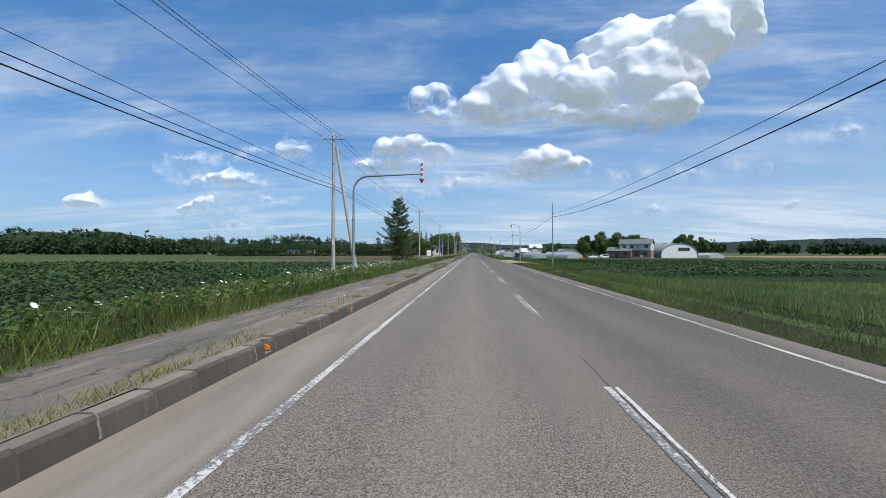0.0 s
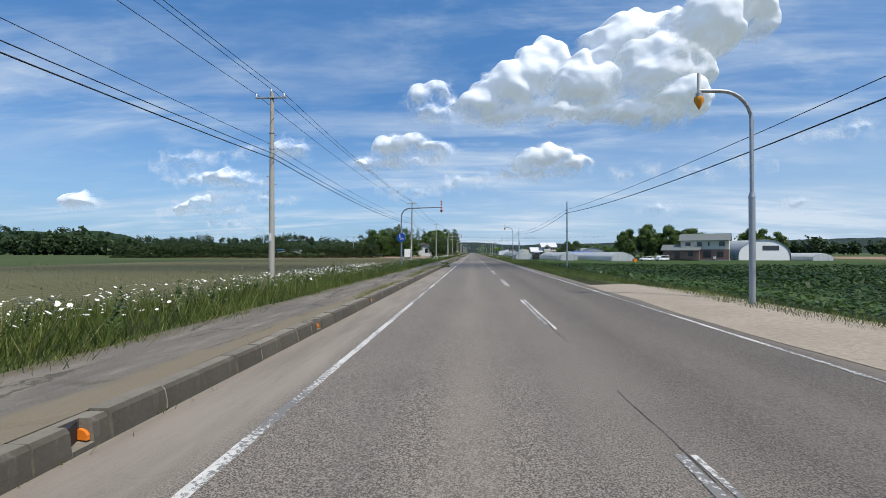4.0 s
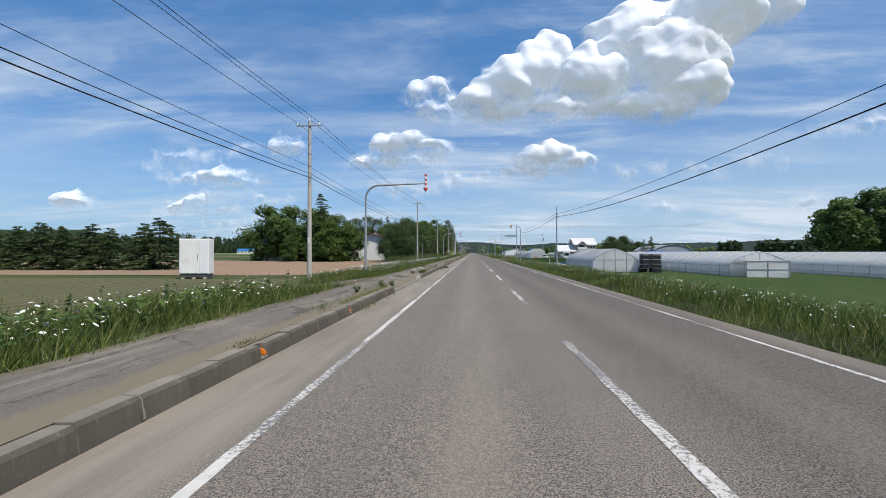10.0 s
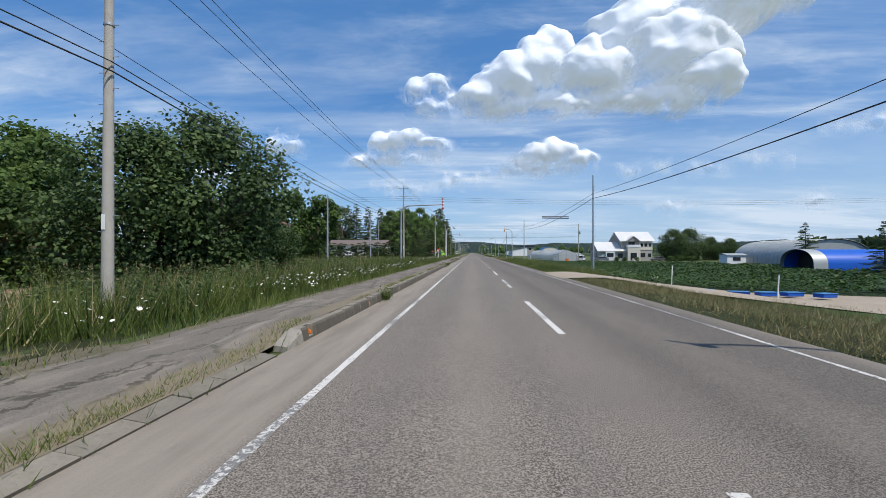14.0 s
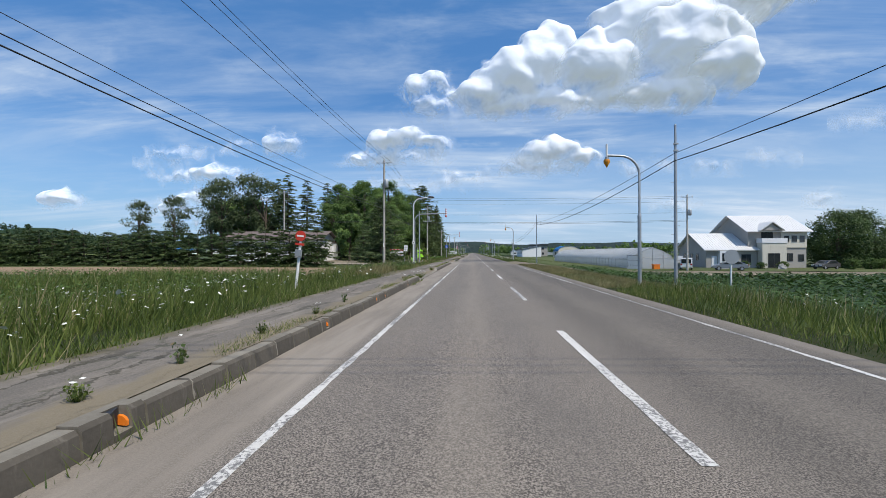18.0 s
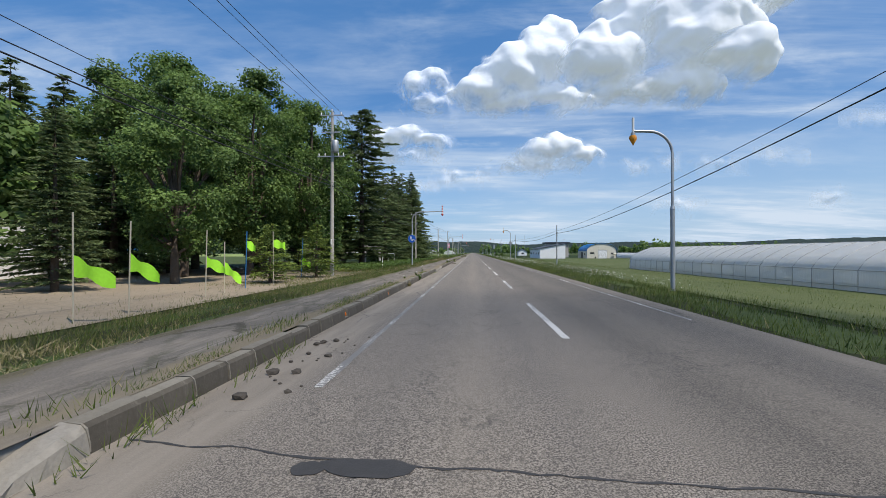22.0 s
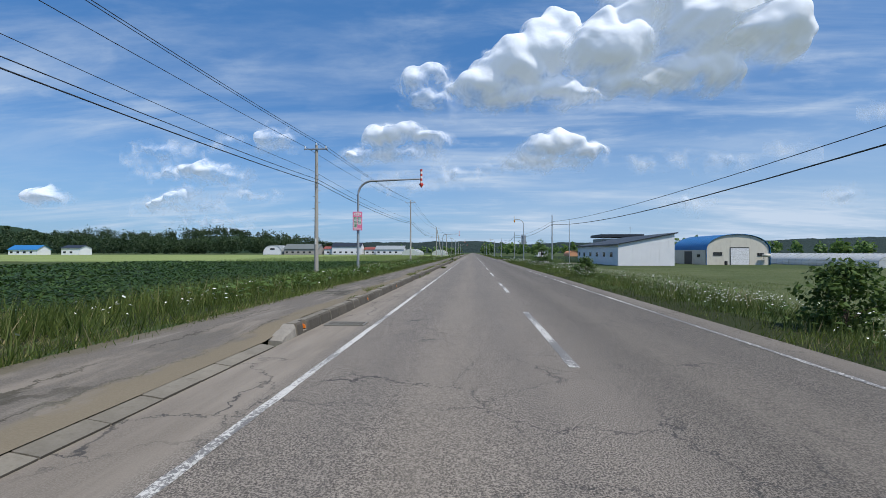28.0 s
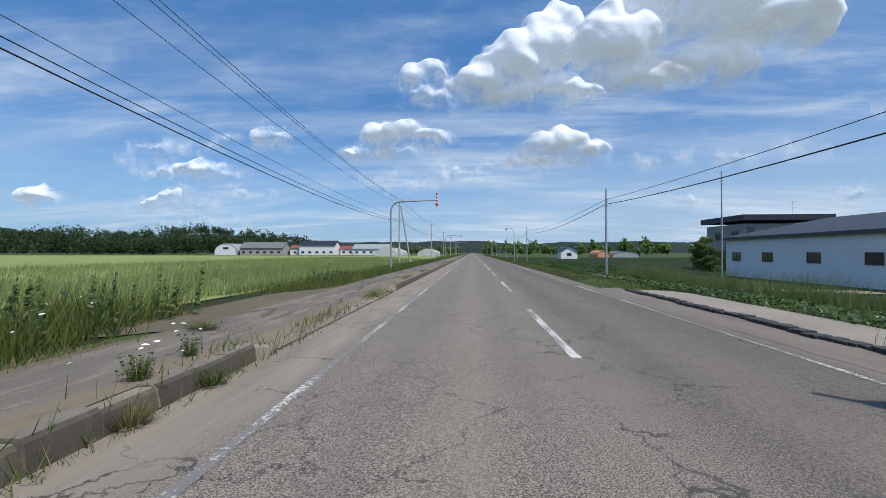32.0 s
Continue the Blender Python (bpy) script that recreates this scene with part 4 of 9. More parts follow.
for (xa, ya_), (xb, yb_), top_ in zip(arc, arc[1:], (0.19, 0.16, 0.12, 0.09, 0.06, 0.05)):
    turn_ = math.degrees(math.atan2(yb_ - ya_, xb - xa))
    long_ = math.hypot(xb - xa, yb_ - ya_)
    part("kerb_stone", B().box(-long_ / 2 - 0.01, long_ / 2 - 0.006, -0.10, 0.14, -0.15, top_).out("kerb_stone", M_KERBEND, 0.025), bend, at=pose((xa + xb) / 2, (ya_ + yb_) / 2, 0, rb.normal(0, 1.5), rb.normal(0, 1.5), turn_))
part("kerb_stone", B().box(-3.32, -3.03, 354.42, 355.5, -0.12, 0.176).out("kerb_stone", M_KERBEND, 0.02), bend)
strip("side_road", -60, -9.5, 345.4, 351.6, 0.0, M_YARD, "pale gravelled track leading to the grove", "road", nx=20, step=0.9, jag=0.3, seed=92, zf=mouth_z)
strip("farm_drive", -60, -11.0, 336.2, 345.2, 0.05, M_LAWN, "weedy grass beside the gravelled track", "verge", nx=16, step=1.0, jag=0.3, seed=93)
# ---------------------------------------------------------------- hills, far woods, clouds


def hill_z(X, Y, x0, x1, y0, height, depth, seed, rise):
    """Height of a wooded ridge."""
    u, w = (X - x0) / (x1 - x0), (Y - y0) / depth
    prof_ = np.sin(np.clip(w * 1.6, 0, 1) * np.pi / 2)
    ridge = height * (0.82 + 0.36 * fbm(u * 9 + seed, u * 0 + seed, seed, 5)) * (1 - rise + rise * np.clip(u * 2.2, 0, 1))
    ends = np.clip(u * 8, 0, 1) * np.clip((1 - u) * 8, 0, 1)
    return ridge * prof_ * ends + 7.0 * np.abs(fbm(X * 0.045, Y * 0.045, seed + 2, 4)) * prof_ - 2


def hill(name, x0, x1, y0, height, depth, seed, mat, label, rise=0.0):
    X, Y = np.meshgrid(np.linspace(x0, x1, 420), np.linspace(y0, y0 + depth, 14))
    Z = hill_z(X, Y, x0, x1, y0, height, depth, seed, rise)
    return tagged(part(name, mesh(name, np.stack([X, Y, Z], 2), grid_faces(420, 14), mat, smooth=True)), label, "hill", kind="structure")


hill("backdrop_hill", -2600, -250, 1250, 44, 300, 1, M_WOODS, "low wooded hills beyond the fields")
hill("backdrop_hill", -2700, -1360, 1580, 100, 300, 6, M_WOODS, "higher wooded knoll far across the fields")
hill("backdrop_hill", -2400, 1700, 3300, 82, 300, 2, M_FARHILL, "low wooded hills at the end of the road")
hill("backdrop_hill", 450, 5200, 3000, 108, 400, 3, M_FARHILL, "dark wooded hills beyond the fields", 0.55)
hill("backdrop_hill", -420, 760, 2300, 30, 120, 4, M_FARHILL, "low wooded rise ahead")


def leaf_tris(p, size, aspect, r, facing=None):
    """One pointed leaf or spray per point, turned to the light where a facing is given."""
    k = len(p)
    nrm = r.normal(0, 1, (k, 3)) if facing is None else facing + r.normal(0, 0.55, (k, 3))
    d = np.cross(nrm, r.normal(0, 1, (k, 3)))
    d /= np.linalg.norm(d, axis=1)[:, None] + 1e-6
    e = np.cross(d, nrm)
    e /= np.linalg.norm(e, axis=1)[:, None] + 1e-6
    s = (size * r.uniform(0.6, 1.4, k))[:, None]
    a, b, c, q = p - d * s * 0.5, p + e * s * aspect, p + d * s * 0.5, p - e * s * aspect
    v = np.stack([a, b, c, q], 1).reshape(-1, 3)
    i = np.arange(k) * 4
    return v, np.concatenate([np.stack([i, i + 1, i + 2], 1), np.stack([i, i + 2, i + 3], 1)])


def woods(name, pts, label, hmin, hmax, mat, per=60, size=1.6, seed=1, base=None):
    """Trees too far off to be told apart, in one mesh."""
    r = np.random.default_rng(seed)
    P, T = [], []
    for x, y in pts:
        h = r.uniform(hmin, hmax) * (1 + 0.35 * math.sin(x * 0.045) * math.sin(x * 0.017 + 1.0)) * (1.45 if -430 < x < -270 and y < 500 else 1.0)
        w = h * r.uniform(0.3, 0.5)
        q = r.normal(0, 1, (per, 3))
        q /= np.linalg.norm(q, axis=1)[:, None]
        q *= (r.uniform(0.55, 1.0, per) * (0.85 + 0.3 * np.sin(q[:, 0] * 5 + q[:, 2] * 4)))[:, None]
        P.append(np.stack([x + q[:, 0] * w, y + q[:, 1] * w, h * 0.52 + q[:, 2] * h * 0.5 - 0.3 + (base(x, y) if base else 0.0)], 1))
        # top light of each crown is put into the tint
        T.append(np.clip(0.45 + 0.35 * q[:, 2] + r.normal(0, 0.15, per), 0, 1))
    P, T = np.concatenate(P), np.concatenate(T)
    v, f = leaf_tris(P, size, 0.42, r)
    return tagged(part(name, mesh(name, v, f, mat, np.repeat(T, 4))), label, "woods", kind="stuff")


r = np.random.default_rng(5)
line1 = [(-225 - 2.6 * i + r.normal(0, 3), 330 + 0.5 * i + r.normal(0, 10)) for i in range(230)]
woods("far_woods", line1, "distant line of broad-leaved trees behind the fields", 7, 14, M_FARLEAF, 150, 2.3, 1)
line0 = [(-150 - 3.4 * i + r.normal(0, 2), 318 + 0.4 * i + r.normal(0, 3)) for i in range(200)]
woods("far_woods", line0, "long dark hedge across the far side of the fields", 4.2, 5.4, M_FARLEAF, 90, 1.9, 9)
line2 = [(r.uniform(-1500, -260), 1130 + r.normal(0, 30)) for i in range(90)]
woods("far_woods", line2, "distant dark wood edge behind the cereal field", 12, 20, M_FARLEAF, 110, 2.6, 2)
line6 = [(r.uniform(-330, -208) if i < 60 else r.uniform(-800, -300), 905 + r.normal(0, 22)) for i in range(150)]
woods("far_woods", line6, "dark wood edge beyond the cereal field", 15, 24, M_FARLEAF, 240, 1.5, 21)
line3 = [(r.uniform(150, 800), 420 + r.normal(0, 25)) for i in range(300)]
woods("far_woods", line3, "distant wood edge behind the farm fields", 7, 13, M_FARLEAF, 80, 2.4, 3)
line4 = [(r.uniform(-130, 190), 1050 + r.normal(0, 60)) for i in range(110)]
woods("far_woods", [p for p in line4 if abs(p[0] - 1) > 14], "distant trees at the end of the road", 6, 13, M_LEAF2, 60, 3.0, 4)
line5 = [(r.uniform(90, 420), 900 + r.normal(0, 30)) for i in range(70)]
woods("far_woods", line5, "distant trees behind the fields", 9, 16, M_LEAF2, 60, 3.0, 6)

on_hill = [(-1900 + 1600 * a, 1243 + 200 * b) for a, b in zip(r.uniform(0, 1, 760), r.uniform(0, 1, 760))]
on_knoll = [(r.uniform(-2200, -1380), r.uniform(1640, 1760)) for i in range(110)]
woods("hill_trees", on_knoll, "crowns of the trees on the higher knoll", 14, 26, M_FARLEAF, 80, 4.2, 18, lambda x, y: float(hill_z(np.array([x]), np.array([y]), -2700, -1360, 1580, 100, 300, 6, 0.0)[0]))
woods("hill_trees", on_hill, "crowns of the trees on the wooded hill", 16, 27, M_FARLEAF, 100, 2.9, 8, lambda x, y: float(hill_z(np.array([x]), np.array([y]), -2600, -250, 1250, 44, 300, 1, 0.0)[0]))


def cloud_mat():
    m = bpy.data.materials.new("glowing_cloud_vapour")
    m.use_nodes = True
    n = Nodes(m.node_tree)
    den = n.add("ShaderNodeAttribute", attribute_name="tint").outputs["Fac"]
    pos = n.add("ShaderNodeNewGeometry").outputs["Position"]
    wisp = n.noise(pos, 0.007, 4.0, 0.55, 0.5)
    a = n.step(n.math("ADD", den, n.math("MULTIPLY_ADD", wisp, 1.2, -0.6)), -0.24, 0.64)
    lumps = n.noise(pos, 0.008, 3.0, 0.5, 0.2)
    bn = n.add("ShaderNodeBump", {"Strength": 0.22, "Distance": 70.0, "Height": lumps}).outputs[0]
    d = n.add("ShaderNodeBsdfDiffuse", {"Color": (0.68, 0.71, 0.76, 1), "Normal": bn})
    t = n.add("ShaderNodeBsdfTranslucent", {"Color": (0.74, 0.78, 0.84, 1)})
    # faint glow added in place of light scattered within the cloud
    e = n.add("ShaderNodeEmission", {"Color": (0.82, 0.90, 1.0, 1), "Strength": 0.26})
    body = n.add("ShaderNodeAddShader", {0: n.add("ShaderNodeMixShader", {0: 0.18, 1: d.outputs[0], 2: t.outputs[0]}).outputs[0], 1: e.outputs[0]})
    mx = n.add("ShaderNodeMixShader", {0: a, 1: n.add("ShaderNodeBsdfTransparent").outputs[0], 2: body.outputs[0]})
    n.tree.links.new(mx.outputs[0], n.add("ShaderNodeOutputMaterial").inputs[0])
    return m


M_CLOUD = cloud_mat()


def cloud(blobs, seed, label, far=3100.0, thin=1.0, cell=2.0, puffs=26):
    """A cumulus: rounded lumps covered in smaller billows, softer towards the base, far metres ahead; blobs are (across, up, half width, half height)."""
    r = np.random.default_rng(seed)
    prim = []
    for bx, bz, rx, rz in blobs:
        d = min(rx, rz)
        prim.append((bx, bz, rx, rz, d * 0.8, 0.0))
        for _ in range(int(puffs * max(1.0, rx / rz) * min(1.0, d / 30.0) + 3)):
            a, q = r.uniform(0, 2 * np.pi), math.sqrt(r.uniform(0, 1)) * 0.94
            u, w = q * math.cos(a), q * math.sin(a)
            if w < -0.3:
                w *= 0.7
            s = d * r.uniform(0.22, 0.50) * min(1.0, 52.0 / d)
            prim.append((bx + u * (rx - s * 0.55), bz + w * (rz - s * 0.55), s * r.uniform(1.0, 1.25), s, s * 0.9, d * 0.66 * math.sqrt(max(0.0, 1 - q * q))))
    bl = np.array(prim)
    x0, x1 = (bl[:, 0] - bl[:, 2]).min() - 26, (bl[:, 0] + bl[:, 2]).max() + 26
    z0, z1 = (bl[:, 1] - bl[:, 3]).min() - 26, (bl[:, 1] + bl[:, 3]).max() + 22
    nx, nz = int((x1 - x0) / cell), int((z1 - z0) / cell)
    X, Z = np.meshgrid(np.linspace(x0, x1, nx), np.linspace(z0, z1, nz))
    wx = X + 13 * fbm(X / 44.0, Z / 44.0, seed + 7, 3) + 5 * fbm(X / 11.0, Z / 11.0, seed + 17, 3)
    wz = Z + 11 * fbm(X / 38.0, Z / 38.0, seed + 8, 3) + 5 * fbm(X / 10.0, Z / 10.0, seed + 18, 3)
    inside, relief = np.full_like(X, -60.0), np.zeros_like(X)
    for bx, bz, rx, rz, dep, lift in bl:
        ex, ez = (wx - bx) / rx, (wz - bz) / np.where(wz < bz, rz * 0.82, rz)
        rho = np.sqrt(ex * ex + ez * ez)
        inside = np.maximum(inside, (1 - rho) * min(rx, rz))
        h = lift + dep * np.sqrt(np.clip(1 - rho * rho, 0, 1))
        h = np.where(rho < 1, h, 0)
        k = np.clip(0.5 + 0.5 * (h - relief) / 13.0, 0, 1)
        relief = relief * (1 - k) + h * k + 13.0 * k * (1 - k) * (rho < 1)
    s = np.clip((Z - z0 - 26) / max(z1 - z0 - 48, 4.0), 0, 1)
    soft = 30 - 14 * s
    den = np.clip(inside / soft, -0.6, 1.0) * thin
    for _ in range(9):
        relief[1:-1, 1:-1] = (relief[1:-1, 1:-1] * 2 + relief[:-2, 1:-1] + relief[2:, 1:-1] + relief[1:-1, :-2] + relief[1:-1, 2:]) / 6
    cs = (far - 262.0) / 757.0
    v = np.stack([X * cs, far - 1.45 * relief * cs, Z * cs + 1.4], 2)
    f = grid_faces(nx, nz)
    keep = (den.ravel()[f] > -0.56).any(axis=1) if thin == 1.0 else (den.ravel()[f] > -0.59 * thin).any(axis=1)
    return tagged(part("cloud", mesh("cloud", v, f[keep], M_CLOUD, den.ravel(), smooth=True)), label, "cloud", kind="structure")


def sky_blobs(rows):
    return [(x - 836.0, 447.0 - y, a, b) for x, y, a, b in rows]


BANKS = [
    (3600.0, [(850, 178, 48, 34), (905, 150, 58, 52), (965, 125, 58, 58), (996, 92, 28, 34), (960, 190, 90, 28), (890, 197, 60, 20)]),
    (2500.0, [(1050, 140, 75, 62), (1110, 88, 68, 68), (1150, 52, 56, 46), (1080, 186, 80, 28)]),
    (1900.0, [(1190, 118, 90, 72), (1232, 58, 72, 64), (1160, 182, 82, 32)]),
    (1480.0, [(1290, 15, 68, 66), (1345, -22, 56, 54), (1388, -8, 30, 56), (1250, 145, 52, 44), (1268, 168, 32, 28)]),
]
for k, (away_, rows) in enumerate(BANKS):
    cloud(sky_blobs(rows), 11 + 31 * k, "large white cumulus bank with grey base", away_, puffs=20 + 8 * k)
cloud(sky_blobs([(745, 162, 24, 26), (775, 150, 28, 20), (797, 178, 14, 30), (765, 192, 34, 20)]), 14, "ragged loose white cloud", 4300.0, thin=0.42)
cloud(sky_blobs([(640, 278, 40, 16), (690, 254, 45, 28), (722, 248, 40, 22), (757, 260, 44, 18), (700, 281, 85, 14)]), 12, "white cumulus cloud with flat base", 4600.0, thin=0.9)
cloud(sky_blobs([(920, 299, 30, 12), (955, 281, 40, 26), (985, 270, 35, 24), (1020, 286, 40, 20), (970, 303, 75, 11)]), 13, "white cumulus cloud with flat base", 3600.0, thin=0.9)
SMALL = [
    (4600, 0.85, [(68, 348, 45, 18)]), (4600, 0.62, [(300, 311, 60, 12), (368, 308, 62, 20), (400, 315, 40, 12)]), (4600, 0.58, [(296, 360, 52, 17), (322, 350, 40, 17), (370, 370, 28, 9)]),
    (4600, 0.45, [(380, 394, 52, 6)]), (4600, 0.6, [(450, 346, 38, 9)]), (4600, 0.34, [(490, 252, 30, 22)]), (4600, 0.26, [(410, 250, 18, 8)]), (4600, 0.26, [(285, 270, 54, 12)]),
    (4300, 0.34, [(802, 321, 26, 11)]), (4300, 0.3, [(860, 306, 16, 8)]), (4300, 0.26, [(735, 331, 20, 7)]), (3300, 0.34, [(1160, 292, 24, 9), (1112, 300, 14, 6)]), (3300, 0.3, [(1238, 299, 26, 9)]),
    (3300, 0.6, [(1180, 366, 25, 10)]), (3300, 0.3, [(1425, 354, 16, 8)]), (2600, 0.5, [(1500, 232, 52, 10), (1545, 218, 40, 11)]), (3300, 0.28, [(1340, 283, 20, 5)]), (3300, 0.26, [(705, 325, 30, 6)]),
]
for k, (away_, thin_, rows) in enumerate(SMALL):
    cloud(sky_blobs(rows), 20 + k, "small fair-weather cloud", away_, thin=thin_, puffs=14)

# unseen clouds added behind and above the drive, so their shadows cross the road
nx = 60
u, w = np.meshgrid(np.linspace(-1, 1, nx), np.linspace(-1, 1, nx))
den = 0.95 - np.hypot(u, w) + 0.25 * fbm(u * 2.2, w * 2.2, 77, 4)
for cx_, cy_, wide_, deep_, thin_ in [(14.0, 111.0, 120.0, 17.0, 0.52), (-2.0, 147.0, 120.0, 14.0, 0.42), (8.0, 362.0, 60.0, 8.0, 0.34)]:
    sc = Vector((cx_, cy_, 0.0)) + sdir * 800.0
    tagged(part("cloud", mesh("cloud", np.stack([u * wide_, w * deep_, 6 * np.clip(den, 0, 1)], 2), grid_faces(nx, nx), M_CLOUD, (np.clip(den, -0.6, 1) * (thin_ + 0.15) - 0.15).ravel(), smooth=True), at=Matrix.Translation(sc)), "thin cloud added out of view to shade the road", "cloud", kind="structure")
# ---------------------------------------------------------------- trees


def conifer_mesh(h, r0, seed, low=0.08, density=1.0, droop=0.25, ragged=0.25, size=0.34, fill=1.0, taper=0.75):
    """Needle sprays on tiers of branches; returns the crown's and the wood's meshes' arrays."""
    r = np.random.default_rng(seed)
    P, D, T = [], [], []
    wood = B()
    wood.tube([(0, 0, -0.3), (0, 0, h * 0.4), (r.normal(0, 0.05), r.normal(0, 0.05), h * 0.98)], [h * 0.018 + 0.05, h * 0.011 + 0.03, 0.015], 8)
    tiers = int(h * 3.0 * density)
    for i in range(tiers):
        t = low + (1 - low) * (i + r.uniform(-0.3, 0.3)) / tiers
        t = min(max(t, low), 0.985)
        z = t * h
        reach = r0 * (1 - t) ** taper * (0.55 + 0.45 * min(1, (t - low) / 0.12 + 0.35)) + 0.12
        for b in range(r.integers(4, 7)):
            a = r.uniform(0, 2 * np.pi)
            L = reach * (1 + r.normal(0, ragged))
            if L < 0.15:
                continue
            if L > 1.1 and b < 2:
                wood.tube([(0, 0, z), (math.cos(a) * L * 0.75, math.sin(a) * L * 0.75, z - droop * L * 0.3 + 0.1)], [0.025, 0.008], 4, caps=False)
            k = max(4, int(L * 10 * density * fill))
            s = r.uniform(0.12, 1.0, k) ** 0.8
            side = r.normal(0, 0.20, k) * (0.25 + 0.75 * np.sin(np.pi * np.clip(s, 0, 1))) * min(L, 1.6)
            zz = z - droop * L * s ** 1.5 + 0.25 * L * droop * s ** 4 + r.normal(0, 0.05, k)
            P.append(np.stack([np.cos(a) * L * s - np.sin(a) * side, np.sin(a) * L * s + np.cos(a) * side, zz], 1))
            D.append(np.stack([np.cos(a) + r.normal(0, 0.45, k) , np.sin(a) + r.normal(0, 0.45, k), r.normal(-0.12, 0.22, k)], 1))
            # sprays darken towards the trunk: inner shade painted through the tint
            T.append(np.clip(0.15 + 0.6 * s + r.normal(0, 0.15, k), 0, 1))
    P, D, T = np.concatenate(P), np.concatenate(D), np.concatenate(T)
    D /= np.linalg.norm(D, axis=1)[:, None]
    e = np.cross(D, np.array([0, 0, 1.0]) + r.normal(0, 0.7, D.shape))
    e /= np.linalg.norm(e, axis=1)[:, None] + 1e-6
    k = len(P)
    s = (size * r.uniform(0.6, 1.35, k))[:, None]
    v = np.stack([P - D * s * 0.35, P + e * s * 0.16, P + D * s * 0.75, P - e * s * 0.16], 1).reshape(-1, 3)
    i = np.arange(k) * 4
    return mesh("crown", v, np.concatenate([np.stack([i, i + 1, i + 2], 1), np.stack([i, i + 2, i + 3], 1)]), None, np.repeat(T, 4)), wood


def broad_mesh(h, w, seed, low=0.2, clumps=34, leaves=230, size=0.24, flat=1.0, lump=1.0):
    """Leaf clumps on limbs."""
    r = np.random.default_rng(seed)
    wood = B()
    fork = h * (low + 0.12)
    tone = np.random.default_rng(seed + 500)
    wood.tube([(0, 0, -0.3), (r.normal(0, 0.1), r.normal(0, 0.1), fork * 0.6), (0.1, 0, fork), (r.normal(0, 0.3), r.normal(0, 0.3), h * 0.85)], [0.02 * h + 0.06, 0.016 * h + 0.04, 0.013 * h + 0.02, 0.02], 8)
    P, T, N = [], [], []
    for c in range(clumps):
        a, u = r.uniform(0, 2 * np.pi), r.uniform(0, 1)
        z = h * (low + (1 - low) * u ** 0.85)
        env = w * np.sqrt(max(0.03, 1 - (2 * (u - 0.42)) ** 2 * 0.85)) if u > 0.42 else w * (0.55 + 0.45 * u / 0.42)
        rad = env * r.uniform(0.45, 0.95)
        cx, cy = math.cos(a) * rad, math.sin(a) * rad
        cr = w * r.uniform(0.22, 0.40) * lump
        if c % 4 == 0:
            wood.tube([(0, 0, min(fork, z * 0.7)), (cx * 0.5, cy * 0.5, z * 0.82), (cx * 0.9, cy * 0.9, z)], [0.009 * h, 0.006 * h, 0.015], 5, caps=False)
        q = r.normal(0, 1, (leaves, 3))
        q /= np.linalg.norm(q, axis=1)[:, None]
        rr = r.uniform(0.35, 1.0, leaves) ** 0.5 * (1 + 0.25 * np.sin(q[:, 0] * 7 + c) * np.sin(q[:, 1] * 6 + q[:, 2] * 5))
        P.append(np.stack([cx + q[:, 0] * cr * rr, cy + q[:, 1] * cr * rr, np.maximum(z + q[:, 2] * cr * 0.8 * rr * flat, 0.1)], 1))
        N.append(q * 0.7 + np.array([0.1, -0.2, 0.6]))
        # tint lightens upward and outward in each clump, light and shade in colour
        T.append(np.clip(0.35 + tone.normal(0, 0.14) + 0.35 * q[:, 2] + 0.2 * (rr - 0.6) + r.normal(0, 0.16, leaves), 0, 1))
    P, T = np.concatenate(P), np.concatenate(T)
    v, f = leaf_tris(P, size, 0.38, r, np.concatenate(N))
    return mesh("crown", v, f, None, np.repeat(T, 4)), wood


def with_mat(me, m):
    me.materials.clear()
    me.materials.append(m)
    return me


def tree_kind(name, made, leaf, label, category, group=""):
    crown, wood = made
    t = thing(name, label, category, pose(0, 0, 0), group)
    part("trunk", wood.out("trunk", M_BARK), t)
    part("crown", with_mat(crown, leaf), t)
    return t


first = {}


